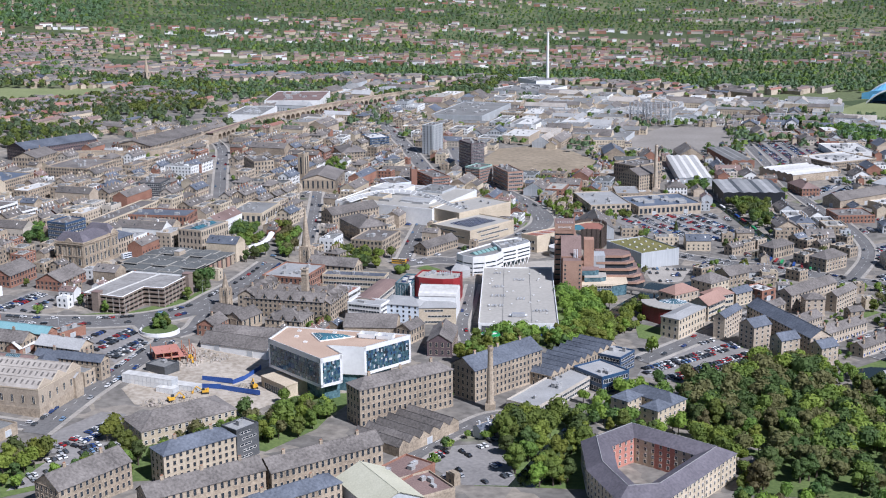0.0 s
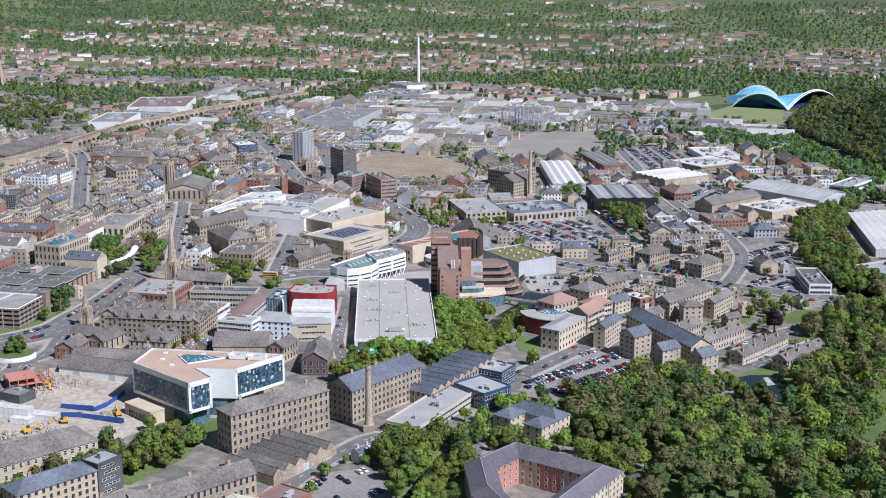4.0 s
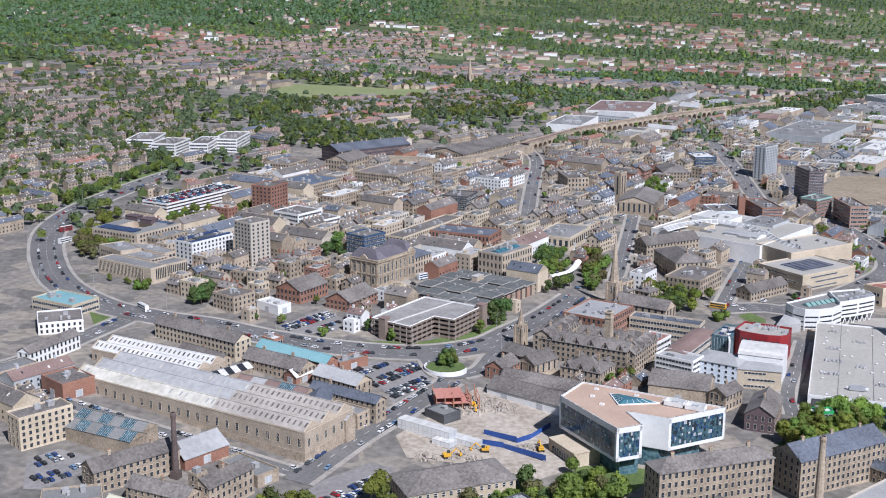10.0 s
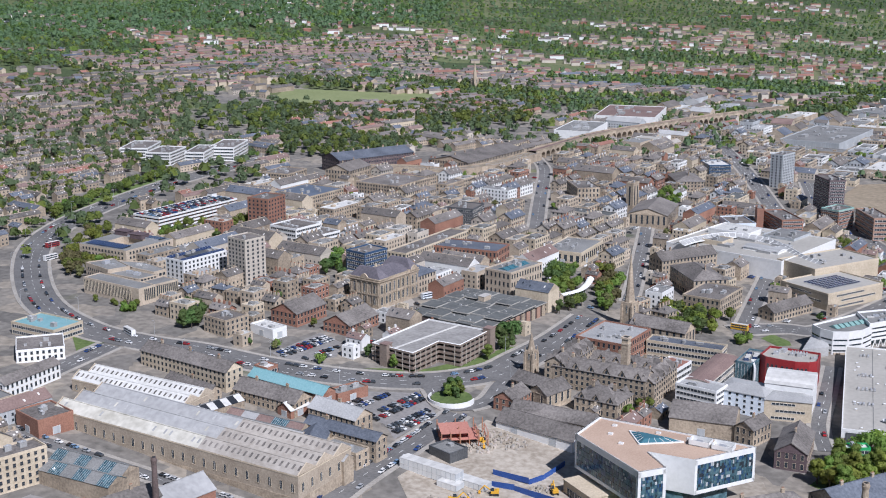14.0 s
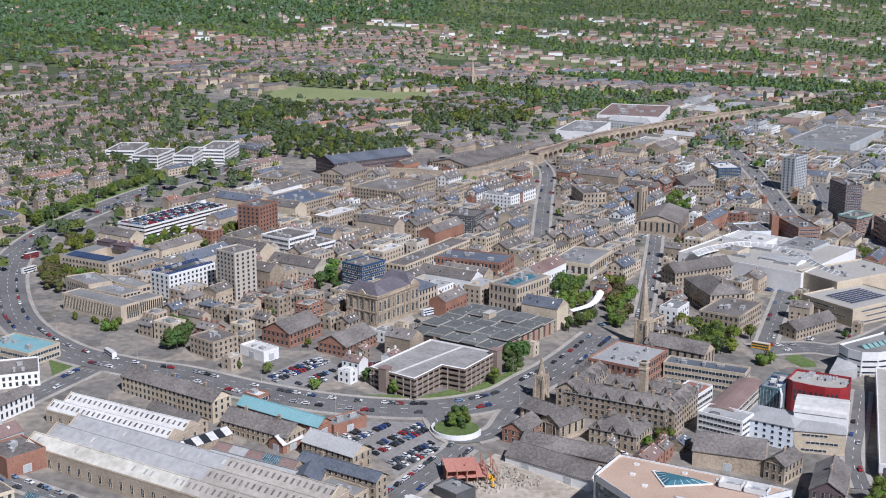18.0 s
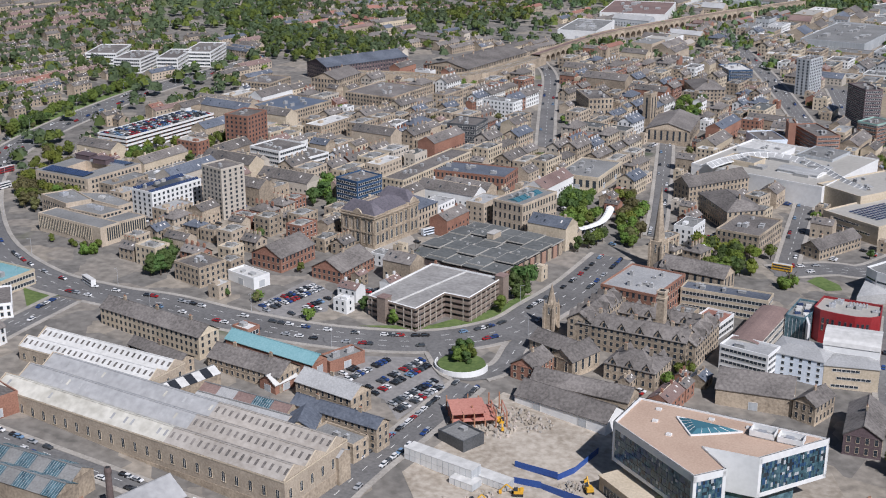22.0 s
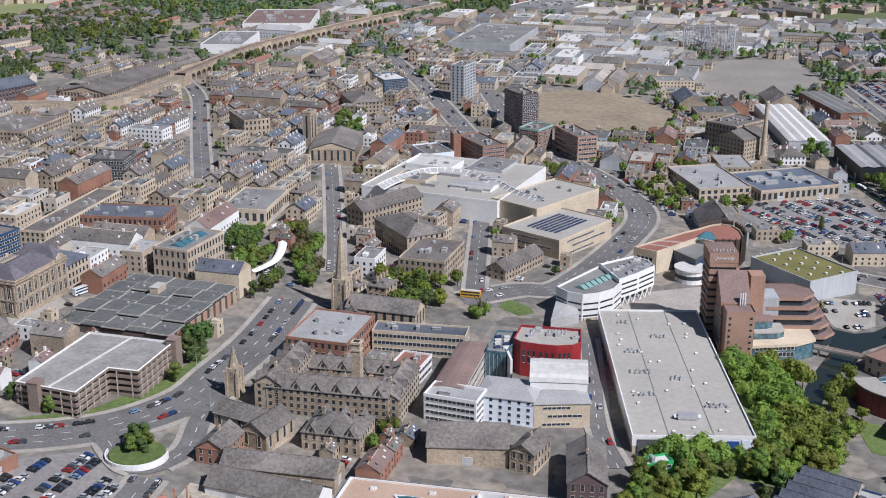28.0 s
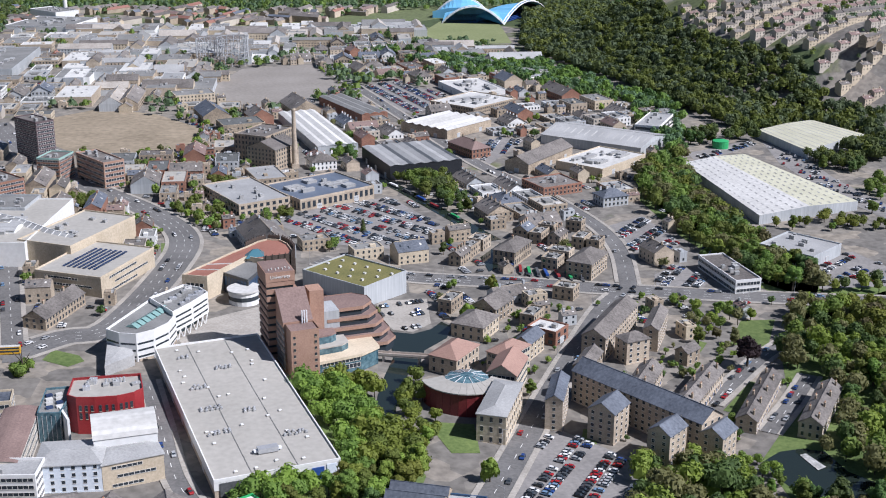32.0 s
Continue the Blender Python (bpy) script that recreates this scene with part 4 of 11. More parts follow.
def skylights(top, roof, l, w, h, rise):
    b = Build()
    if roof in ("gable", "bigshed"):
        k = rise / (w / 2)
        n, m = int(l / 6), 1 if roof == "gable" else int(w / 14)
        for i in range(n):
            for s in (-1, 1):
                for j in range(m):
                    x = (i + 0.5) / n * l - l / 2
                    y0 = s * (w / 2) * (0.25 + 0.6 * j / max(m, 1))
                    y1 = y0 + s * (w * 0.2 if m == 1 else 2.4)
                    z0, z1 = rise - abs(y0) * k + 0.06, rise - abs(y1) * k + 0.06
                    p = [(x - 0.6, y0, z0), (x + 0.6, y0, z0), (x + 0.6, y1, z1), (x - 0.6, y1, z1)]
                    b.poly(p[::-1] if s < 0 else p, "greyroof" if roof == "bigshed" else "whiteroof")
    elif roof == "ridges":
        n = max(2, round(w / 9.0))
        s = w / n
        for i in range(n):
            for j in range(int(l / 8)):
                x, y0 = (j + 0.5) * 8 - l / 2, -w / 2 + i * s
                b.poly([(x - 1.6, y0 + 0.12 * s, 1.3 * 0.24 + 0.06), (x + 1.6, y0 + 0.12 * s, 1.3 * 0.24 + 0.06), (x + 1.6, y0 + 0.36 * s, 1.3 * 0.72 + 0.06), (x - 1.6, y0 + 0.36 * s, 1.3 * 0.72 + 0.06)], "whiteroof")
    else:
        return
    part("rooflight", b, top, "translucent roof sheets in rows", pose(0, 0, h))["kind"] = "stuff"


def parking_deck(top, l, w, h, levels, wall, cover):
    """An open car park: slabs, upstands and posts, a dark block for the shade inside, and a stair tower."""
    lv = h / levels
    # dark block fills the decks, its colour standing for the shade between slabs
    core = Build()
    core.box(-l / 2 + 5, l / 2 - 5, -w / 2 + 5, w / 2 - 5, -2, h - 0.5, "darkpanel")
    part("core", core, top)
    for k in range(levels + 1):
        b = Build()
        b.box(-l / 2, l / 2, -w / 2, w / 2, k * lv - 0.35, k * lv, cover if k == levels else "concrete")
        part("slab", b, top)
        for (mx, my), turn, run in sides(l, w):
            q = Build()
            q.box(-run / 2, run / 2, -0.12, 0.12, -0.4, 1.1, "white" if wall == "white" else "concrete")
            part("parapet", q, top, at=pose(mx, my, k * lv, 0, 0, turn))
    for (mx, my), turn, run in sides(l, w):
        n = int(run / 5)
        q = Build()
        q.box(-0.25, 0.25, -0.2, 0.2, -2, h, wall if wall != "white" else "brick")
        me = q.mesh("post")
        for i in range(n + 1):
            part("post", me, top, at=pose(mx, my, 0, 0, 0, turn) @ pose(-run / 2 + 0.4 + (run - 0.8) * i / n, 0.1, 0))
    b = Build()
    b.box(-3, 3, -2.5, 2.5, -2, h + 3.2, wall)
    b.box(-3.2, 3.2, -2.7, 2.7, h + 3.2, h + 3.5, cover)
    for v in (-0.3, 0.02, 0.3):
        q = Build()
        q.box(-l * 0.42, l * 0.42, v * w - 0.2, v * w + 0.2, 0, 0.5, "membrane")
        part("deck_kerb", q, top, "pale kerb between the bays", pose(0, 0, h))
    if wall == "white":
        rnd = random.Random(9)
        at = top.matrix_basis.copy()
        for v in (-0.36, -0.12, 0.12, 0.36):
            for i in range(int(l / 2.7)):
                if rnd.random() < 0.75:
                    far_car(at @ pose((i + 0.5) * 2.7 - l / 2, v * w, h + 0.02, 0, 0, 90), rnd.choice(CAR_PAINT)[0])
    part("stair_tower", b, top, at=pose(l / 2 - 3.2, w / 2 - 2.7, 0))
    return top


# ---- trees ----
TREES = {}


def clump(b, rnd, c, r, mat, n, size):
    """Leaf sprays over a rough ball: small tilted triangles with gaps between."""
    for _ in range(n):
        d = Vector((rnd.gauss(0, 1), rnd.gauss(0, 1), rnd.gauss(0.15, 1))).normalized()
        p = c + d * (r * rnd.uniform(0.55, 1.08))
        u = (d.cross(Vector((rnd.uniform(-1, 1), rnd.uniform(-1, 1), rnd.uniform(-1, 1))))).normalized()
        v = d.cross(u)
        s = size * rnd.uniform(0.6, 1.35)
        t = d * (s * rnd.uniform(-0.8, 0.8))
        b.poly([p - u * s - t, p + u * s * 0.8 - v * s * 0.5, p + v * s + t], mat)


def tree_meshes(kind, variant):
    """Trunk and crown of a tree about 10 m tall; made once for each variant."""
    key = (kind, variant)
    if key in TREES:
        return TREES[key]
    rnd = random.Random(100 + variant * 7 + len(kind))
    mat = {"broad": "leaf", "dark": "leafdark", "fresh": "leaffresh", "brown": "leafbrown", "purple": "leafpurple", "cone": "leafdark", "willow": "leaffresh", "bush": "leaf"}[kind]
    tb, cb = Build(), Build()
    tall = 10.0
    tb.tube(0, 0, -0.6, tall * 0.42, 0.34, 0.2, "bark", 7)
    for i in range(5):
        a = i * 1.26 + rnd.uniform(-0.3, 0.3)
        tb.bar((0, 0, tall * (0.22 + 0.04 * i)), (math.cos(a) * 2.0, math.sin(a) * 2.0, tall * (0.48 + 0.05 * i)), 0.1, "bark", 4)
    lobes = []
    if kind == "cone":
        for i in range(12):
            u = i / 11
            lobes.append((Vector((rnd.uniform(-0.3, 0.3), rnd.uniform(-0.3, 0.3), 1.2 + u * 8.3)), 1.9 * (1 - u) + 0.35))
    else:
        k = 13 if kind != "bush" else 7
        for i in range(k):
            a, u = rnd.uniform(0, 6.28), rnd.uniform(0, 1)
            z = 3.0 + 5.8 * u if kind != "bush" else 0.8 + 2.0 * u
            rad = (2.6 if kind != "willow" else 2.9) * math.sqrt(max(0.1, 1 - (1.7 * u - 0.75) ** 2)) * rnd.uniform(0.5, 1.0)
            lobes.append((Vector((math.cos(a) * rad, math.sin(a) * rad, z)), rnd.uniform(1.1, 1.75)))
        lobes.append((Vector((0, 0, 5.6 if kind != "bush" else 1.6)), 2.3 if kind != "bush" else 1.5))
    for c, r in lobes:
        clump(cb, rnd, c, r, mat, 118 if kind != "cone" else 80, 0.34)
        if kind == "willow":
            for _ in range(16):
                a = rnd.uniform(0, 6.28)
                p = c + Vector((math.cos(a) * r, math.sin(a) * r, 0))
                cb.poly([p, p + Vector((0.35, 0.2, -0.3)), p + Vector((0.1, 0, -2.6)), p + Vector((-0.3, -0.1, -0.4))], mat)
        # inner mass, so that the crown is not see-through
        turn = rnd.uniform(0, 1)
        tiers = [[(c.x + f * r * math.cos(k * 0.8976 + turn), c.y + f * r * math.sin(k * 0.8976 + turn), c.z + g * r) for k in range(7)] for f, g in ((0.5, -0.62), (0.88, 0.0), (0.5, 0.72))]
        cb.solid(tiers[0], tiers[1], mat, False)
        cb.solid(tiers[1], tiers[2], mat)
    TREES[key] = (tb.mesh("trunk"), cb.mesh("crown"))
    return TREES[key]


TREE_WORDS = {"broad": "broad green leafy tree", "dark": "dark green leafy tree", "fresh": "fresh yellow-green spring tree", "brown": "brown-twigged tree coming into leaf",
              "purple": "copper beech with dark purple leaves", "cone": "dark narrow conifer", "willow": "weeping willow with hanging yellow-green branches", "bush": "low rounded green bush"}


def tree(x, y, height, kind="broad", variant=0, turn=0.0, where="on open ground"):
    t, c = tree_meshes(kind, variant)
    top = thing("tree" if kind != "bush" else "bush", TREE_WORDS[kind] + " " + where, "tree" if kind != "bush" else "bush", pose(x, y, land(x, y), 0, 0, turn), "trees")
    s = height / (10.0 if kind != "bush" else 4.0)
    top.scale = (s * 1.08, s * 1.08, s)
    claim(x, y, 0, 2, 2, 1.0)
    part("trunk", t, top)
    part("crown", c, top)
    return top


def grove(ring, n, low, high, kinds, seed, where="in a wood", single=0, gap=4.0, r=2.5, roads=True):
    """Trees in a ring: the ones nearest to the walk each on its own, the rest as one uncounted mass."""
    rnd = random.Random(seed)
    spots = sorted(scatter(ring, n, r, roads, gap, seed), key=lambda p: math.hypot(p[0] - EYE.x, p[1] - EYE.y))
    mass = Build()
    for i, (x, y) in enumerate(spots):
        kind = rnd.choice(kinds)
        if i < single:
            tree(x, y, rnd.uniform(low, high), kind, rnd.randrange(4), rnd.uniform(0, 360), where)
        else:
            mat = {"broad": "leaf", "dark": "leafdark", "cone": "leafdark", "fresh": "leaffresh", "brown": "leafbrown", "bush": "leaf"}[kind]
            claim(x, y, 0, 2, 2, 1.0)
            tuft(mass, rnd, x, y, land(x, y), rnd.uniform(low, high), mat, 240, 0.42)
    if mass.v:
        tagged(new("woodland", mass.mesh("woodland")), "mass of spring-green trees " + where, "trees", kind="stuff")


def wood(label, ring, n, low, high, seed, mats=("leafdark", "hazeleaf", "leaf", "hazeleaf", "leaf", "leafdark"), r=3.0):
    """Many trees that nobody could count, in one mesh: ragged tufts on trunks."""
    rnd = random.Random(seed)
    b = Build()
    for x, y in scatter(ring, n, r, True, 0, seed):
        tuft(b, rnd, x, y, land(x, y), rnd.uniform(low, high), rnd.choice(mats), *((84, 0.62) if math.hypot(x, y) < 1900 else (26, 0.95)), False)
    tagged(new("woodland", b.mesh("woodland")), label, "trees", kind="stuff")


def tuft(b, rnd, x, y, z, h, mat, n=32, fine=0.76, trunk=True):
    """One tree of a mass: a few rounded lobes of leaf sprays round a core, with an uneven outline."""
    if trunk:
        b.bar((x, y, z - 0.5), (x, y, z + 0.5 * h), 0.25, "bark", 3)
    w = h * rnd.uniform(0.30, 0.44)
    lobes = [(x + rnd.uniform(-0.5, 0.5) * w, y + rnd.uniform(-0.5, 0.5) * w, z + h * rnd.uniform(0.4, 0.68), rnd.uniform(0.55, 0.85)) for _ in range(3)]
    for k in range(n):
        cx, cy, cz, r = lobes[k % 3]
        d = Vector((rnd.gauss(0, 1), rnd.gauss(0, 1), abs(rnd.gauss(0, 0.9)) - 0.3)).normalized()
        p = Vector((cx + d.x * w * r, cy + d.y * w * r, cz + d.z * h * 0.38 * r)) + d * (0.12 * w * rnd.uniform(-1, 1))
        u = d.cross(Vector((rnd.uniform(-1, 1), rnd.uniform(-1, 1), rnd.uniform(-1, 1)))).normalized()
        v = d.cross(u)
        s = h * rnd.uniform(0.11, 0.2) * fine
        t = d * (s * rnd.uniform(-0.6, 0.6))
        b.poly([p - u * s - t, p + u * s * 0.8 - v * s * 0.6, p + v * s + t], mat)
    for cx, cy, cz, r in lobes if n > 60 else lobes[:1]:
        g = 0.82 * r if n > 60 else 0.95
        q = [(g * w * math.cos(k * 1.2566 + r), g * w * math.sin(k * 1.2566 + r)) for k in range(5)]
        b.solid([(cx + i, cy + j, cz - 0.16 * h) for i, j in q], [(cx + i * 0.5, cy + j * 0.5, cz + 0.3 * h * r) for i, j in q], mat)


# ---- town between the landmarks ----
FILL_WALLS = ["stone", "stone", "stoneflat", "stoneflat", "cream", "brick", "stone", "render", "cream", "white"]
FILL_MESH = {}
TOWN_COUNT = [0]
INFILL = Build()


def rnd_kind(wall):
    return "sash" if wall in ("white", "render", "brick") else "plain"


def plain_house(x, y, yaw, l, w, h, storeys, wall, cover, roof):
    """A lesser town building: walls, roof, chimneys and a row of windows for each storey and long side."""
    claim(x, y, yaw, l, w, 0.5)
    TOWN_COUNT[0] += 1
    if TOWN_COUNT[0] > 290:
        block(INFILL, x, y, yaw, l, w, h, wall, cover, roof)
        return
    words = "%s %s building with a %s" % (COUNT_WORDS[storeys], WALL_WORDS[wall], ROOF_WORDS[cover])
    top = thing("town_building", words, "building", pose(x, y, land(x, y), 0, 0, yaw), "town buildings")
    key = (l, w, h, storeys, wall, cover, roof)
    if key not in FILL_MESH:
        b = Build()
        b.box(-l / 2, l / 2, -w / 2, w / 2, -4, h - 0.35, wall, False)
        rb, rise = roof_mesh(roof, l, w, cover, None, wall)
        if roof != "flat":
            for q in (-0.42, -0.12, 0.16, 0.42):
                rb.box(q * l - 0.7, q * l + 0.7, -0.45, 0.45, rise - 0.8, rise + 1.7, wall)
                rb.box(q * l - 0.45, q * l + 0.45, -0.18, 0.18, rise + 1.7, rise + 2.2, "terracotta")
            for q in (-0.28, 0.02, 0.3):
                for e in (-1, 1):
                    p = [(q * l + du, e * w / 2 * dv, rise * (1 - dv) + 0.08) for du, dv in ((-0.55, 0.62), (0.55, 0.62), (0.55, 0.38), (-0.55, 0.38))]
                    rb.poly(p if e < 0 else p[::-1], "glass" if q * e > 0 else "frame")
        else:
            rb.box(-l * 0.2, l * 0.1, -w * 0.1, w * 0.2, 0, 1.6, "greyroof")
            rb.box(l * 0.2, l * 0.3, -w * 0.2, w * 0.1, 0, 1.1, "metal")
            rb.box(-l * 0.38, -l * 0.3, -w * 0.3, -w * 0.1, 0, 0.9, "whiteroof")
            rb.box(l * 0.02, l * 0.08, w * 0.25, w * 0.36, 0, 1.4, "metal")
            rb.box(-l * 0.05, l * 0.3, -w * 0.38, -w * 0.3, 0, 0.35, "glass")
        sh = h / storeys
        win = Build()
        for k in range(storeys):
            for (mx, my), turn, run in sides(l, w):
                n = int((run - 1) / 3.0)
                if n:
                    join_rows(win, n, (run - 0.6) / n, 1.3, sh * 0.52, rnd_kind(wall), pose(mx, my, k * sh + sh * 0.28, 0, 0, turn))
        FILL_MESH[key] = (b.mesh("wall"), rb.mesh("roof"), win.mesh("distant_glazing"))
    wm, rm, win = FILL_MESH[key]
    part("wall", wm, top)
    part("roof", rm, top, at=pose(0, 0, h))
    part("distant_glazing", win, top)["kind"] = "stuff"


def quarter(ring, yaw, cell, seed, limit, walls, flat=0.25, storeys=(2, 3, 3, 4), street=6):
    """Fills a part of the town with buildings along its streets."""
    rnd = random.Random(seed)
    c, s = math.cos(radians(yaw)), math.sin(radians(yaw))
    us = [p[0] * c + p[1] * s for p in ring]
    vs = [p[1] * c - p[0] * s for p in ring]
    sizes = [(cell[0] * a, cell[1] * b) for a, b in ((0.94, 0.9), (0.8, 0.92), (0.97, 0.72), (0.7, 0.75))]
    made = 0
    v, j = min(vs), 0
    while v < max(vs):
        u, i = min(us), 0
        while u < max(us):
            if i % street != street - 1:
                x, y = u * c - v * s + rnd.uniform(-1.5, 1.5), u * s + v * c + rnd.uniform(-1.5, 1.5)
                l, w = rnd.choice(sizes)
                ok = inside(x, y, ring) and made < limit and all(is_free(x + dx * c - dy * s, y + dx * s + dy * c, 0.5) for dx in (-l / 2, 0, l / 2) for dy in (-w / 2, 0, w / 2))
                if ok and rnd.random() < 0.94:
                    st = min(rnd.choice(storeys), int(0.28 * min(l, w)))
                    ro = "flat" if rnd.random() < flat else rnd.choice(("gable", "gable", "hip"))
                    cover = rnd.choice(("slate", "slate", "slate", "blueslate")) if ro != "flat" else rnd.choice(("greyroof", "slate", "metal", "membrane", "greyroof", "ridgefelt", "membrane"))
                    plain_house(x, y, yaw + (90 if rnd.random() < 0.3 and abs(l - w) < 6 else 0), round(l, 1), round(w, 1), st * 3.4, st, rnd.choice(walls), cover, ro)
                    made += 1
            u += cell[0]
            i += 1
        v += cell[1] * (1.0 if j % 3 else 1.4)
        j += 1


def far_house(b, x, y, z, yaw, l, w, h, wall, cover):
    c, s = math.cos(radians(yaw)), math.sin(radians(yaw))

    def P(u, v, q):
        return (x + u * c - v * s, y + u * s + v * c, z + q)

    L2, W2, r = l / 2, w / 2, 0.3 * w
    A = [P(-L2, -W2, -4), P(L2, -W2, -4), P(L2, W2, -4), P(-L2, W2, -4)]
    B = [P(-L2, -W2, h), P(L2, -W2, h), P(L2, W2, h), P(-L2, W2, h)]
    b.solid(A, B, wall, False)
    R = [P(-L2 - 0.3, 0, h + r), P(L2 + 0.3, 0, h + r)]
    E = [P(-L2 - 0.3, -W2 - 0.3, h - 0.1), P(L2 + 0.3, -W2 - 0.3, h - 0.1), P(L2 + 0.3, W2 + 0.3, h - 0.1), P(-L2 - 0.3, W2 + 0.3, h - 0.1)]
    b.poly([E[0], E[1], R[1], R[0]], cover)
    b.poly([E[2], E[3], R[0], R[1]], cover)
    b.poly([B[1], B[2], R[1]], wall)
    b.poly([B[3], B[0], R[0]], wall)
    away = math.hypot(x, y)
    for k in (-0.32, 0.3) if away < 1750 else ():
        q = [P(L2 * k * 2 - 0.6, -0.45, h + r - 0.7), P(L2 * k * 2 + 0.6, -0.45, h + r - 0.7), P(L2 * k * 2 + 0.6, 0.45, h + r - 0.7), P(L2 * k * 2 - 0.6, 0.45, h + r - 0.7)]
        b.solid(q, [(i, j, e + 2.2) for i, j, e in q], wall)
    if away > 1900:
        return
    if away < 1500:
        b.solid([P(-L2, -0.22, h + r - 0.04), P(L2, -0.22, h + r - 0.04), P(L2, 0.22, h + r - 0.04), P(-L2, 0.22, h + r - 0.04)], [P(-L2, -0.12, h + r + 0.16), P(L2, -0.12, h + r + 0.16), P(L2, 0.12, h + r + 0.16), P(-L2, 0.12, h + r + 0.16)], "stoneflat")
        for k, f in ((-0.3, 0.35), (0.12, 0.5), (0.36, 0.3)):
            for side in (-1, 1):
                q = [P(l * k + du, side * W2 * dv, h + r * (1 - dv) + 0.07) for du, dv in ((-0.5, f + 0.22), (0.5, f + 0.22), (0.5, f), (-0.5, f))]
                b.poly(q if side < 0 else q[::-1], "glass" if side * k > 0 else "frame")
    n = max(2, int(l / 3.5))
    for side in (-1, 1):
        for zz in (1.0, 3.8):
            if zz + 1.5 > h:
                continue
            for i in range(n):
                u = (i + 0.5) / n * l - L2
                q = [P(u - 0.6, side * (W2 + 0.04), zz), P(u + 0.6, side * (W2 + 0.04), zz), P(u + 0.6, side * (W2 + 0.04), zz + 1.4), P(u - 0.6, side * (W2 + 0.04), zz + 1.4)]
                b.poly(q if side < 0 else q[::-1], "glass")


def block(b, x, y, yaw, l, w, h, wall, cover, roof):
    """A lesser building in a crowd: pitched with chimneys, or flat with parapet and plant; glazed storey by storey."""
    if roof != "flat":
        return far_house(b, x, y, land(x, y), yaw, l, w, h, wall, cover)
    c, s, z = math.cos(radians(yaw)), math.sin(radians(yaw)), land(x, y)

    def ring(gx, gy, q, ox=0, oy=0):
        return [(x + u * c - v * s, y + u * s + v * c, z + q) for u, v in ((ox - gx, oy - gy), (ox + gx, oy - gy), (ox + gx, oy + gy), (ox - gx, oy + gy))]
    b.solid(ring(l / 2, w / 2, -4), ring(l / 2, w / 2, h + 0.6), wall, False)
    b.solid(ring(l / 2, w / 2, h + 0.6), ring(l / 2 - 0.5, w / 2 - 0.5, h + 0.6), wall, False)
    b.solid(ring(l / 2 - 0.5, w / 2 - 0.5, h + 0.6), ring(l / 2 - 0.5, w / 2 - 0.5, h), cover)
    for k, (ox, oy, a, d, q) in enumerate(((-0.2, 0.1, 1.8, 1.3, 1.5), (0.25, -0.15, 1.0, 1.2, 1.0), (0.05, 0.25, 0.7, 0.7, 0.8))):
        if l > 9 or k == 0:
            b.solid(ring(a, d, h, ox * l, oy * w), ring(a, d, h + q, ox * l, oy * w), "metal" if k else wall)
    glaze(b, x, y, z, c, s, l, w, h)


def glaze(b, x, y, z, c, s, l, w, h):
    """Window openings on all four sides of a box, storey by storey."""
    for side, run, dep in ((0, l, w), (1, w, l), (2, l, w), (3, w, l)):
        n = int((run - 1) / 3.2)
        k = side * math.pi / 2
        cs, sn = math.cos(k), math.sin(k)
        zz = 1.0
        while zz + 1.7 < h:
            for i in range(n):
                u = ((i + 0.5) / n - 0.5) * (run - 0.8)
                q = []
                for du, dz in ((-0.6, 0), (0.6, 0), (0.6, 1.6), (-0.6, 1.6)):
                    px, py = u + du, -dep / 2 - 0.05
                    px, py = px * cs - py * sn, px * sn + py * cs
                    q.append((x + px * c - py * s, y + px * s + py * c, z + zz + dz))
                b.poly(q, "glass")
            zz += 3.2


def infill(ring, yaw, seed, tries, sizes, heights, walls, flat=0.35):
    """Crowds the free plots of a quarter with lesser buildings, the larger first."""
    rnd = random.Random(seed)
    xs, ys = [p[0] for p in ring], [p[1] for p in ring]
    c, s = math.cos(radians(yaw)), math.sin(radians(yaw))
    for l, w in sizes:
        for _ in range(tries):
            x, y = rnd.uniform(min(xs), max(xs)), rnd.uniform(min(ys), max(ys))
            if not inside(x, y, ring):
                continue
            a, d = l * rnd.uniform(0.85, 1.2), w * rnd.uniform(0.85, 1.15)
            t = rnd.random() < 0.4
            hx, hy = (d / 2, a / 2) if t else (a / 2, d / 2)
            step = 3.5
            nx, ny = max(1, int(hx / step)), max(1, int(hy / step))
            if not all(is_free(x + i * hx / nx * c - j * hy / ny * s, y + i * hx / nx * s + j * hy / ny * c, 0.6) for i in range(-nx, nx + 1) for j in range(-ny, ny + 1)):
                continue
            ro = "flat" if rnd.random() < flat else "gable"
            cover = rnd.choice(("slate", "slate", "slate", "blueslate", "slate", "brownroof")) if ro != "flat" else rnd.choice(("greyroof", "slate", "metal", "membrane", "greyroof", "whiteroof", "ridgefelt"))
            turn = yaw + (90 if t else 0)
            claim(x, y, turn, a, d, 0.4)
            block(INFILL, x, y, turn, a, d, min(rnd.choice(heights), 0.75 * min(a, d) + 2.0), rnd.choice(walls), cover, ro)


def sprinkle(mass, ring, n, seed, low=4, high=9, r=2.0):
    """Street and yard trees wherever there is room."""
    rnd = random.Random(seed)
    for x, y in scatter(ring, n, r, True, 0, seed):
        for _ in range(rnd.choice((1, 1, 2, 3))):
            tuft(mass, rnd, x + rnd.uniform(-3, 3), y + rnd.uniform(-3, 3), land(x, y), rnd.uniform(low, high), rnd.choice(("leaf", "leaf", "leaffresh", "leafdark", "leafbrown")), 84, 0.62)


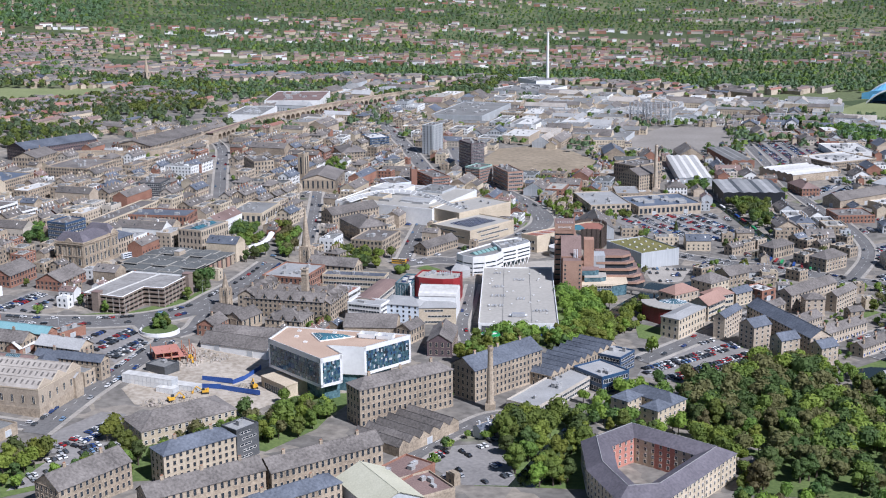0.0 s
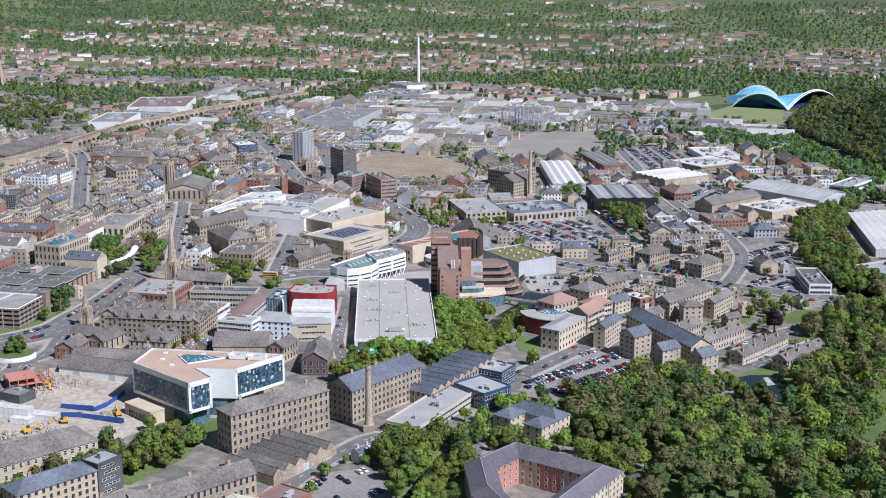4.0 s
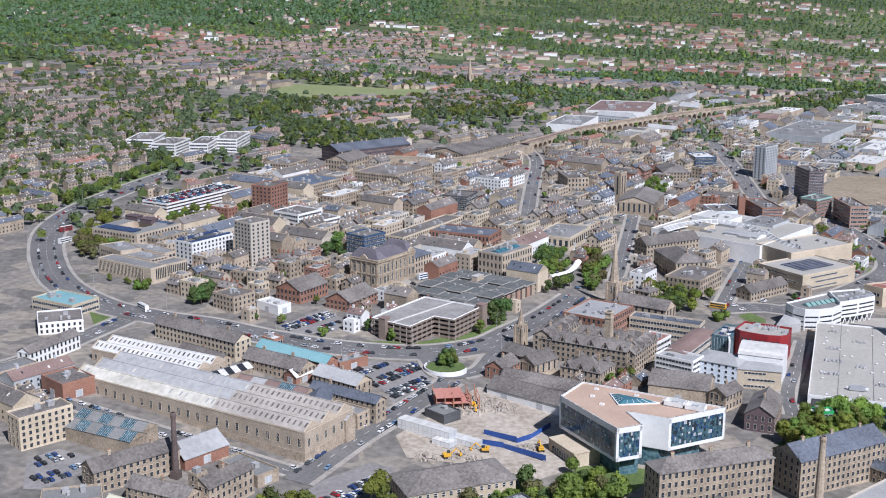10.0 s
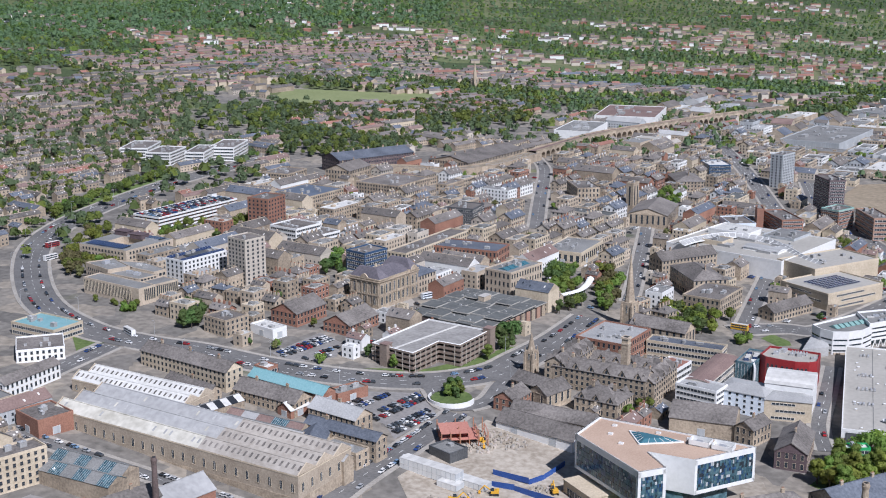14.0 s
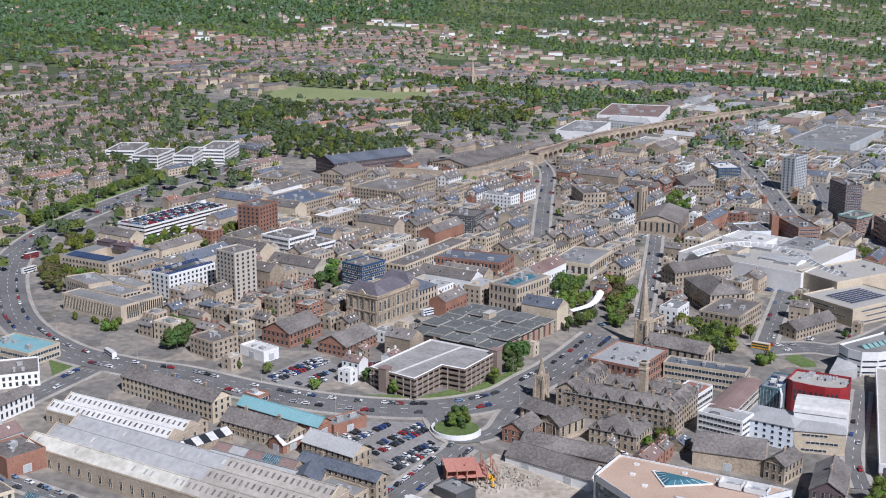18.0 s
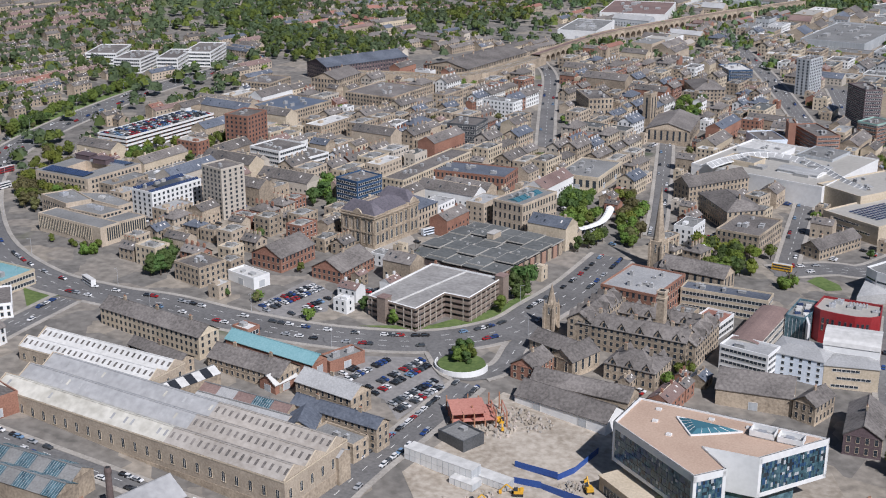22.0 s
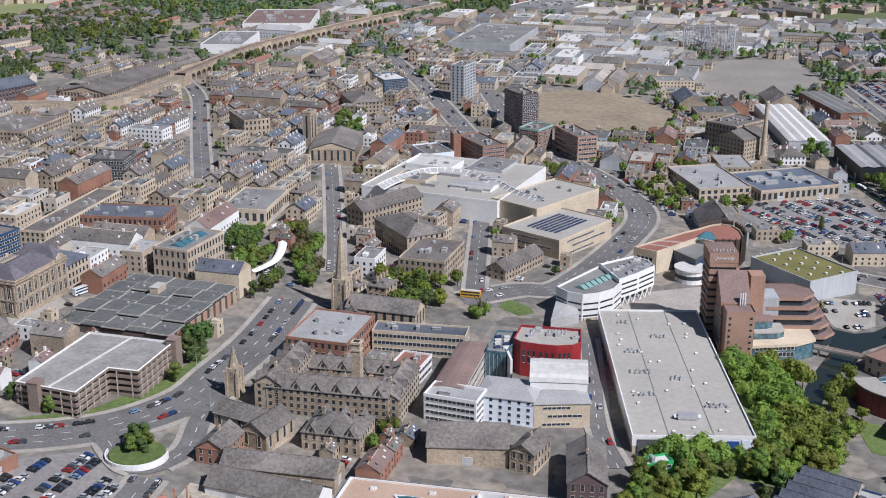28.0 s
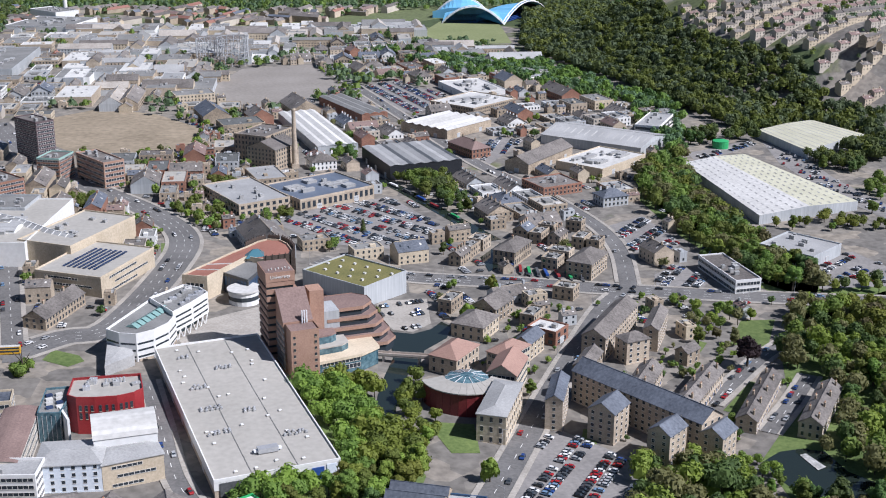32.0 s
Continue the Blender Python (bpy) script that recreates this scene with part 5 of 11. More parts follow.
def yard_cars(ring, n, yaw, seed):
    """Short rows of cars left in yards and along back streets."""
    rnd = random.Random(seed)
    c, s = math.cos(radians(yaw)), math.sin(radians(yaw))
    for x, y in scatter(ring, n, 2.2, True, 0, seed):
        for k in range(rnd.choice((1, 2, 4, 6))):
            px, py = x + k * 2.7 * c, y + k * 2.7 * s
            if is_free(px, py, 1.6):
                car(px, py, yaw + 90 + rnd.uniform(-3, 3), rnd=rnd)


def zone(x, y):
    """What grows on a hillside: woods above 0.1, open fields below -0.42, streets of houses between."""
    return noise.noise((x * 0.0017, y * 0.0046, 3.1)) + 0.35 * noise.noise((x * 0.006, y * 0.012, 7.7))


def suburb(label, ring, rows, trees, seed, yaw=60, walls=("stone", "stone", "stone", "stoneflat", "cream", "stone", "render"), tree_h=(6, 13), leaves=10, bands=True):
    """Streets of terraces and villas, woods and fields in bands, too far off to count: one mesh of houses, one of trees."""
    rnd = random.Random(seed)
    b, t = Build(), Build()
    for x, y in scatter(ring, rows, 9, True, 0, seed):
        if bands and not -0.42 < zone(x, y) < 0.1:
            continue
        a = yaw + 90 * (rnd.random() < 0.3) + 30 * noise.noise((x * 0.003, y * 0.003, seed))
        l = rnd.choice((9, 12, 22, 34, 46))
        far_house(b, x, y, land(x, y), a, l, rnd.uniform(7.5, 10), rnd.choice((5.4, 5.8, 6.5, 8.5)), rnd.choice(walls), rnd.choice(("slate", "slate", "slate", "slate", "brownroof", "blueslate", "slate", "slate", "redroof")))
    for x, y in scatter(ring, trees, 5, False, 0, seed + 1):
        z = zone(x, y)
        if bands and rnd.random() > (1.0 if z > 0.1 else 0.36 if z > -0.42 else 0.08):
            continue
        for k in range(2 if z > 0.1 and bands else 1):
            px, py = x + rnd.uniform(-9, 9) * k, y + rnd.uniform(-9, 9) * k
            tuft(t, rnd, px, py, land(px, py), rnd.uniform(*tree_h), rnd.choice(("hazeleaf", "hazeleaf", "leafdark", "hazeleaf", "leaf")), leaves * 2, 0.85, False)
    if b.v:
        tagged(new("distant_houses", b.mesh("distant_houses")), "stone houses with dark roofs on " + label, "houses", kind="stuff")
    if t.v:
        tagged(new("distant_trees", t.mesh("distant_trees")), "green trees and hedges on " + label, "trees", kind="stuff")


def estate(label, ring, yaw, seed, gap=(13, 27), walls=("cream", "stoneflat", "render"), covers=("brownroof", "slate", "slate"), green=0.4):
    """Parallel rows of small houses with back gardens."""
    rnd = random.Random(seed)
    c, s = math.cos(radians(yaw)), math.sin(radians(yaw))
    us = [p[0] * c + p[1] * s for p in ring]
    vs = [p[1] * c - p[0] * s for p in ring]
    b, t = Build(), Build()
    v = min(vs)
    while v < max(vs):
        u = min(us)
        wall, cover = rnd.choice(walls), rnd.choice(covers)
        while u < max(us):
            x, y = u * c - v * s, u * s + v * c
            if inside(x, y, ring) and is_free(x, y, 5) and rnd.random() < 1.0 - 0.3 * green:
                far_house(b, x, y, land(x, y), yaw + rnd.uniform(-3, 3), gap[0] * (rnd.choice((0.7, 0.85, 0.98)) if gap[0] > 13.5 else 1.02), 7.8, rnd.choice((5.4, 5.8, 6.6)), wall, cover)
                if rnd.random() < green:
                    px, py = x - s * gap[1] * 0.5 + rnd.uniform(-5, 5), y + c * gap[1] * 0.5 + rnd.uniform(-5, 5)
                    if is_free(px, py, 3):
                        tuft(t, rnd, px, py, land(px, py), rnd.uniform(6, 13), rnd.choice(("hazeleaf", "leaf", "leafdark", "hazeleaf")), 44, 0.72, False)
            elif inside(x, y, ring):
                tuft(t, rnd, x, y, land(x, y), rnd.uniform(5, 12), rnd.choice(("hazeleaf", "leaf")), 40, 0.72, False)
            u += gap[0]
        v += gap[1]
    tagged(new("distant_houses", b.mesh("distant_houses")), "rows of small houses on " + label, "houses", kind="stuff")
    if t.v:
        tagged(new("distant_trees", t.mesh("distant_trees")), "garden trees on " + label, "trees", kind="stuff")


def shed_field(label, ring, n, seed, yaw=80, size=(24, 60)):
    """Low works and warehouses too far off to count, in one mesh."""
    rnd = random.Random(seed)
    b = Build()
    for x, y in scatter(ring, n, 14, True, 0, seed):
        l, w, h = rnd.uniform(*size), rnd.uniform(size[0] * 0.6, size[1] * 0.6), rnd.uniform(5, 9)
        claim(x, y, yaw, l, w, 0)
        if rnd.random() < 0.5:
            far_house(b, x, y, land(x, y), yaw + 90 * rnd.randrange(2), l, w * 0.6, h, rnd.choice(("stone", "metalwall", "stoneflat", "cream")), rnd.choice(("metal", "slate", "slate", "greyroof", "fibre")))
        else:
            c, s, z = math.cos(radians(yaw)), math.sin(radians(yaw)), land(x, y)
            q = [(x + u * c - v * s, y + u * s + v * c) for u, v in ((-l / 2, -w / 2), (l / 2, -w / 2), (l / 2, w / 2), (-l / 2, w / 2))]
            b.solid([(i, j, z - 4) for i, j in q], [(i, j, z + h) for i, j in q], rnd.choice(("metalwall", "white", "stoneflat", "stone", "metalwall")), False)
            b.poly([(i, j, z + h - 0.4) for i, j in q], rnd.choice(("metal", "whiteroof", "greyroof", "membrane", "greyroof")))
            for _ in range(3):
                u, v = rnd.uniform(-0.35, 0.35) * l, rnd.uniform(-0.35, 0.35) * w
                p = [(x + (u + i) * c - (v + j) * s, y + (u + i) * s + (v + j) * c) for i, j in ((-1.5, -1), (1.5, -1), (1.5, 1), (-1.5, 1))]
                b.solid([(i, j, z + h - 0.4) for i, j in p], [(i, j, z + h + 1.2) for i, j in p], "metal")
    tagged(new("distant_sheds", b.mesh("distant_sheds")), "grey and white roofed works on " + label, "sheds", kind="stuff")


def far_slopes(label, r0, r1, a0, a1, seed):
    """The hills beyond the town: woods in bands along the slopes, streets of small houses between, open meadows left bare."""
    rnd = random.Random(seed)
    b, t = Build(), Build()
    r, row = r0, 0
    while r < r1:
        step = 8.5 * r / 2300
        a = a0 + rnd.uniform(0, 0.2)
        while a < a1:
            q = radians(a)
            x, y = -20 + r * math.sin(q) + rnd.uniform(-4, 4), 60 + r * math.cos(q) + rnd.uniform(-14, 14)
            a += math.degrees(step / r) * rnd.uniform(0.75, 1.25)
            z = zone(x, y) + 0.22 * ease(2700, 3300, r) - 0.05
            if not is_free(x, y, 6):
                continue
            if z > 0.02 or (z > -0.5 and rnd.random() < 0.3):
                tuft(t, rnd, x, y, land(x, y), rnd.uniform(8, 15), rnd.choice(("hazeleaf", "hazeleaf", "leafdark", "leaf", "leafdark")), 15, 1.0, False)
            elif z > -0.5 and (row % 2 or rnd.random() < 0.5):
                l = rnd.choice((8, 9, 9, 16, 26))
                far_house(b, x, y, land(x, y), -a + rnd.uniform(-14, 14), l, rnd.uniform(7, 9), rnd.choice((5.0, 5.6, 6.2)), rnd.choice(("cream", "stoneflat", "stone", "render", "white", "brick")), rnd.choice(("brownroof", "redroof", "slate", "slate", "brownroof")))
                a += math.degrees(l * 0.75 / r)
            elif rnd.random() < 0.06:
                tuft(t, rnd, x, y, land(x, y), rnd.uniform(6, 11), "hazeleaf", 15, 1.0, False)
        r += 30 * r / 2300
        row += 1
    tagged(new("distant_houses", b.mesh("distant_houses")), "small pale houses with brown roofs on " + label, "houses", kind="stuff")
    tagged(new("distant_trees", t.mesh("distant_trees")), "woods and hedgerow trees on " + label, "trees", kind="stuff")


# ---- the landmarks with shapes of their own ----
def ring_wall(b, ring, z0, z1, mat):
    b.solid([(x, y, z0) for x, y in ring], [(x, y, z1) for x, y in ring], mat, False)


def law_school(ring, z, inner, low):
    """The white and glass university building: raking white frames round two glazed limbs, tan roof, triangular roof light, stone podium."""
    cx, cy = sum(p[0] for p in ring) / len(ring), sum(p[1] for p in ring) / len(ring)
    g = land(cx, cy)
    for i in range(len(ring)):
        a, b = ring[i], ring[(i + 1) % len(ring)]
        claim((a[0] + b[0]) / 2, (a[1] + b[1]) / 2, math.degrees(math.atan2(b[1] - a[1], b[0] - a[0])), math.dist(a, b), 8)
    claim(cx, cy, 0, 50, 40)
    top = thing("university_building", "new white framed university building with patterned glass walls and tan roof", "building", pose(cx, cy, g))
    R = [(x - cx, y - cy) for x, y in ring]
    h = z - g

    def grown(q):
        return [(x * q, y * q) for x, y in R]

    b = Build()
    b.poly([(x, y, h - 0.1) for x, y in grown(0.985)], "tan_roof")
    part("roof", b, top, "tan membrane roof")
    b = Build()
    outer, innr = grown(1.0), grown(0.965)
    for i in range(len(R)):
        j = (i + 1) % len(R)
        b.poly([(*outer[i], h + 0.5), (*outer[j], h + 0.5), (*innr[j], h + 0.5), (*innr[i], h + 0.5)], "white")
        b.poly([(*innr[i], h + 0.5), (*innr[j], h + 0.5), (*innr[j], h - 0.15), (*innr[i], h - 0.15)], "white")
    part("parapet", b, top, "broad white roof edge")
    for i in range(len(R)):
        a, c = Vector(R[i]), Vector(R[(i + 1) % len(R)])
        t = (c - a).normalized()
        out = Vector((t.y, -t.x))
        if out.dot((a + c) / 2) < 0 and i not in inner:
            out = -out
        run = (c - a).length
        z0 = 9.5 if i not in low else 0.0
        at = Matrix(((t.x, -out.x, 0, a.x), (t.y, -out.y, 0, a.y), (0, 0, 1, 0), (0, 0, 0, 1)))
        b = Build()
        if i in inner:
            b.box(0, run, -0.15, 0.15, z0, h + 0.5, "white")
            part("white_wall", b, top, "plain white wall", at)
            continue
        b.box(0, run, -0.05, 0.4, h - 2.2, h + 0.5, "white")
        b.box(0, run, -0.05, 0.4, z0 - 0.2, z0 + 1.4, "white")
        b.box(0, 1.3, -0.05, 0.4, z0, h, "white")
        b.box(run - 1.3, run, -0.05, 0.4, z0, h, "white")
        part("white_frame", b, top, "white picture-frame surround", at)
        n, m = max(2, int(run / 3.2)), 4
        rnd = random.Random(i)
        hh = (h - 2.2 - z0 - 1.4) / m
        mosaic = Build()
        for u in range(n):
            for v in range(m):
                q = Build()
                x0, x1 = 1.3 + (run - 2.6) * u / n, 1.3 + (run - 2.6) * (u + 1) / n
                y0, y1 = z0 + 1.4 + hh * v, z0 + 1.4 + hh * (v + 1)
                kinds = ["tealglass", "tealglass", "tealglass", "tealglass", "glass", "bluepanel", "bluepanel", "metalwall"]
                q.box(x0 + 0.05, x1 - 0.05, 0.14, 0.3, y0 + 0.05, y1 - 0.05, rnd.choice(kinds[:6]))
                cx = [x0 + 0.1, x0 + (x1 - x0) * rnd.uniform(0.25, 0.42), x0 + (x1 - x0) * rnd.uniform(0.58, 0.78), x1 - 0.05]
                cy = [y0 + 0.1, y0 + (y1 - y0) * rnd.uniform(0.35, 0.65), y1 - 0.05]
                for e0, e1 in zip(cx, cx[1:]):
                    for f0, f1 in zip(cy, cy[1:]):
                        if rnd.random() < 0.7:
                            mosaic.box(e0, e1 - 0.06, 0.06 + rnd.uniform(0, 0.05), 0.135, f0, f1 - 0.06, rnd.choice(kinds))
                part("glass_panel", q, top, at=at)
        part("glass_mosaic", mosaic, top, "patterned blue-green glass mosaic", at)["kind"] = "stuff"
    b = Build()
    core = grown(0.74)
    b.solid([(x, y, -3) for x, y in core], [(x, y, 10.2) for x, y in core], "tealglass")
    part("ground_floor", b, top, "recessed glazed ground floor")
    b = Build()
    b.poly([(x, y, 9.3) for x, y in grown(0.99)][::-1], "white")
    b.solid([(x, y, 9.4) for x, y in grown(0.97)], [(x, y, h - 0.3) for x, y in grown(0.97)], "darkpanel", False)
    part("underside", b, top, "white soffit of the overhang")
    # triangular roof light, white plant enclosure and small roof hatches
    d = (Vector(R[5]) - Vector(R[6])).normalized()
    e = Vector((-d.y, d.x)) if Vector((-d.y, d.x)).dot(Vector(R[3]) - Vector(R[6])) > 0 else Vector((d.y, -d.x))
    o = Vector(R[6])
    tri = [o + d * 18 + e * 9, o + d * 43 + e * 9.5, o + d * 27 + e * 21]
    b = Build()
    c = sum(tri, Vector((0, 0))) / 3
    b.solid([(*p, h - 0.1) for p in tri], [(*(p * 0.55 + c * 0.45), h + 1.6) for p in tri], "roofglass")
    part("roof_light", b, top, "triangular blue-green roof light")
    b = Build()
    for p, q in zip(tri, tri[1:] + tri[:1]):
        b.bar((*p, h + 0.2), (*q, h + 0.2), 0.4, "white", 4)
        for k in range(1, 5):
            m = p.lerp(q, k / 5)
            b.bar((*m, h + 0.1), (*(m * 0.55 + c * 0.45), h + 1.65), 0.1, "white", 3)
    part("glazing_bar", b, top, "white glazing bars")
    yaw = math.degrees(math.atan2(d.y, d.x))
    for u, v, l, w2, t in ((50, 8, 9, 6, 2.4), (60, 8, 9, 6, 2.2)):
        p = o + d * u + e * v
        b = Build()
        b.box(-l / 2, l / 2, -w2 / 2, w2 / 2, 0, 0.3, "metal")
        for x0, x1, y0, y1 in ((-l / 2, l / 2, -w2 / 2, -w2 / 2 + 0.2), (-l / 2, l / 2, w2 / 2 - 0.2, w2 / 2), (-l / 2, -l / 2 + 0.2, -w2 / 2, w2 / 2), (l / 2 - 0.2, l / 2, -w2 / 2, w2 / 2)):
            b.box(x0, x1, y0, y1, 0, t, "white")
        b.box(-2, 1, -1, 1, 0.3, 1.6, "steel")
        part("plant_enclosure", b, top, "white open plant enclosure", pose(p.x, p.y, h, 0, 0, yaw))
    for u, v in ((12, 16), (20, 24), (30, 5), (44, 5), (10, 6)):
        p = o + d * u + e * v
        b = Build()
        b.box(-1, 1, -0.8, 0.8, 0, 0.7, "white")
        b.box(-0.8, 0.8, -0.6, 0.6, 0.7, 0.8, "whiteroof")
        part("roof_hatch", b, top, "", pose(p.x, p.y, h - 0.1, 0, 0, yaw))
    # stone podium beside the left limb
    b = Build()
    p = Vector(R[0]).lerp(Vector(R[1]), 0.35)
    t = (Vector(R[1]) - Vector(R[0])).normalized()
    out = Vector((t.y, -t.x)) if Vector((t.y, -t.x)).dot(p) > 0 else Vector((-t.y, t.x))
    yaw = math.degrees(math.atan2(t.y, t.x))
    m = p + out * 1.0
    b.box(-11, 11, -8, 8, -3, 7.2, "cream")
    b.box(-11.3, 11.3, -8.3, 8.3, 7.2, 7.7, "cream")
    po = part("podium", b, top, "cream stone podium", pose(m.x, m.y, 0, 0, 0, yaw))
    part("ribbon_window", ribbon_mesh(16, 3.6), po, at=pose(0, -8.02, 1.2))
    return top


def shed_range(x, y, yaw, l, w, h, bays, cover, label, parts_of=3):
    """Long parallel engineering sheds: stone walls with arched windows, gabled bays, patched roofs and rooflights."""
    claim(x, y, yaw, l, w)
    top = thing("engineering_works", label, "factory", pose(x, y, land(x, y), 0, 0, yaw))
    for nm, g, z0, z1, mat in (("wall", 0, -4, h, "stoneflat"), ("string_course", 0.15, h - 0.7, h - 0.25, "cream"), ("plinth", 0.12, -4, 0.9, "stone")):
        b = Build()
        b.box(-l / 2 - g, l / 2 + g, -w / 2 - g, w / 2 + g, z0, z1, mat)
        part(nm, b, top)
    near = 0 if (pose(x, y, 0, 0, 0, yaw).inverted() @ EYE).y < 0 else bays - 1
    s = w / bays
    rnd = random.Random(int(x))
    for i in range(bays):
        y0 = -w / 2 + i * s
        r = 0.27 * s
        segs = [-l / 2, -l / 2 + l * 0.30, -l / 2 + l * 0.62, l / 2] if parts_of == 3 else [-l / 2, l / 2]
        for k, (a, c) in enumerate(zip(segs, segs[1:])):
            b = Build()
            mat = cover[min(k, len(cover) - 1)]
            if parts_of == 3 and i == near and k < 2:
                mat = "creampatch"
            b.poly([(a, y0, 0), (c, y0, 0), (c, y0 + s / 2, r), (a, y0 + s / 2, r)], mat)
            b.poly([(a, y0 + s / 2, r), (c, y0 + s / 2, r), (c, y0 + s, 0), (a, y0 + s, 0)], mat)
            b.box(a, c, y0 + s / 2 - 0.25, y0 + s / 2 + 0.25, r - 0.1, r + 0.2, mat)
            part("roof_bay", b, top, at=pose(0, 0, h))
            q = Build()
            n = int((c - a) / 3.2)
            for j in range(n):
                if mat in ("creampatch", "silver_old") and rnd.random() < 0.6:
                    continue
                xx = a + (j + 0.5) * (c - a) / n
                for f0, f1, side in ((0.35, 0.75, 1), (0.35, 0.75, -1)):
                    ya, yb = (y0 + s / 2 * f0, y0 + s / 2 * f1) if side > 0 else (y0 + s - s / 2 * f0, y0 + s - s / 2 * f1)
                    p = [(xx - 0.55, ya, r * f0 + 0.05), (xx + 0.55, ya, r * f0 + 0.05), (xx + 0.55, yb, r * f1 + 0.05), (xx - 0.55, yb, r * f1 + 0.05)]
                    q.poly(p if side > 0 else p[::-1], "slate" if mat in ("fibre", "whiteroof") else rnd.choice(("creampatch", "metal", "silver_old", "silver_old")))
            part("rooflight", q, top, "old roof lights in a row", pose(0, 0, h))["kind"] = "stuff"
        for xe in (-l / 2, l / 2):
            b = Build()
            g = [(xe, y0, -0.3), (xe, y0 + s, -0.3), (xe, y0 + s, 0.2), (xe, y0 + s / 2, r + 0.6), (xe, y0, 0.2)]
            d = 0.5 if xe > 0 else -0.5
            b.poly(g if xe > 0 else g[::-1], "stoneflat")
            b.poly([(p[0] - d, p[1], p[2]) for p in (g[::-1] if xe > 0 else g)], "stone")
            for p, q2 in ((g[2], g[3]), (g[3], g[4])):
                b.poly([p, (p[0] - d, p[1], p[2]), (q2[0] - d, q2[1], q2[2]), q2], "cream")
            part("gable", b, top, "stone gable with pale coping", pose(0, 0, h))
    me = arch_window(1.5, h * 0.36)
    for (mx, my), turn, run in sides(l, w):
        n = int(run / 6)
        for i in range(n):
            part("arched_window", me, top, at=pose(mx, my, h * 0.3, 0, 0, turn) @ pose((i + 0.5) / n * run - run / 2, -0.02, 0))
    return top


def arch_window(w, h):
    key = ("arch", round(w, 1), round(h, 1))
    if key not in WINDOWS:
        b = Build()
        arc = [(w / 2 * math.cos(math.pi * i / 6), h - w / 2 + w / 2 * math.sin(math.pi * i / 6)) for i in range(7)]
        b.poly([(-w / 2, -0.05, 0), (w / 2, -0.05, 0)] + [(x, -0.05, z) for x, z in arc], "glass")
        for (x0, z0), (x1, z1) in zip(arc, arc[1:]):
            k = 1.28
            c = h - w / 2
            b.poly([(x0, -0.1, z0), (x0 * k, -0.1, c + (z0 - c) * k), (x1 * k, -0.1, c + (z1 - c) * k), (x1, -0.1, z1)][::-1], "cream")
        for s in (-1, 1):
            b.box(s * w * 0.57 - w * 0.07, s * w * 0.57 + w * 0.07, -0.1, 0, 0, h - w / 2, "cream", False)
        b.box(-w * 0.7, w * 0.7, -0.16, 0, -0.2, 0, "cream")
        b.box(-0.05, 0.05, -0.09, -0.05, 0, h, "frame")
        WINDOWS[key] = b.mesh("arched_window")
    return WINDOWS[key]


def mill_chimney(x, y, height, base, tip, mat="stone", label="tall tapering stone mill chimney"):
    claim(x, y, 0, 2 * base, 2 * base, 1)
    top = thing("mill_chimney", label, "chimney", pose(x, y, land(x, y)))
    b = Build()
    b.box(-base * 1.25, base * 1.25, -base * 1.25, base * 1.25, -2, 3.5, mat)
    part("plinth", b, top)
    b = Build()
    b.tube(0, 0, 3.5, height - 2.5, base, tip, mat, 12)
    part("shaft", b, top)
    b = Build()
    b.tube(0, 0, height - 2.6, height - 1.2, tip * 1.1, tip * 1.3, mat, 12)
    b.tube(0, 0, height - 1.2, height, tip * 1.2, tip * 1.05, mat, 12)
    # black disc on the closed cap stands for the unlit flue mouth
    b.tube(0, 0, height, height + 0.02, tip * 0.8, tip * 0.8, "rubber", 12)
    part("cap", b, top)


def box_on(parent, name, rect, z0, z1, mat, label=""):
    b = Build()
    b.box(*rect, z0, z1, mat)
    return part(name, b, parent, label)


def chamfered(x0, x1, y0, y1, k):
    """A ring with cut corners on its right side."""
    return [(x0, y0), (x1 - k, y0), (x1, y0 + k), (x1, y1 - k), (x1 - k, y1), (x0, y1)]


def banded_block(top, x0, x1, y0, y1, h, levels, step, z0=-2.0):
    """Brown brick storeys with cut corners in bands, dark glazing between, each set back behind the one below."""
    sh = h / levels
    for k in range(levels):
        d = step * k
        r = chamfered(x0, x1 - d, y0 + d * 0.8, y1 - d * 0.3, 6)
        g = chamfered(x0 + 0.4, x1 - d - 0.8, y0 + d * 0.8 + 0.8, y1 - d * 0.3 - 0.5, 6)
        b = Build()
        b.solid([(*p, k * sh + sh * 0.60) for p in r], [(*p, (k + 1) * sh) for p in r], "brownbrick", False)
        b.poly([(*p, (k + 1) * sh - 0.3) for p in r], "brownroof")
        b.poly([(*p, k * sh + sh * 0.60) for p in r][::-1], "brownbrick")
        part("brick_band", b, top)
        b = Build()
        b.solid([(*p, z0 if k == 0 else k * sh - 0.3) for p in g], [(*p, k * sh + sh * 0.60) for p in g], "glass", False)
        part("glazing_band", b, top)


def lettering(word, size, mat, parent, at, label):
    """A word as raised letters, standing upright and facing -y."""
    cu = bpy.data.curves.new("lettering", "FONT")
    cu.body, cu.size, cu.extrude, cu.align_x = word, size, 0.08, "CENTER"
    tmp = bpy.data.objects.new("lettering", cu)
    scene.collection.objects.link(tmp)
    me = bpy.data.meshes.new_from_object(tmp.evaluated_get(bpy.context.evaluated_depsgraph_get()))
    bpy.data.objects.remove(tmp)
    me.materials.clear()
    me.materials.append(M[mat])
    return part("lettering", me, parent, label, at @ pose(0, 0, 0, 90, 0, 0))


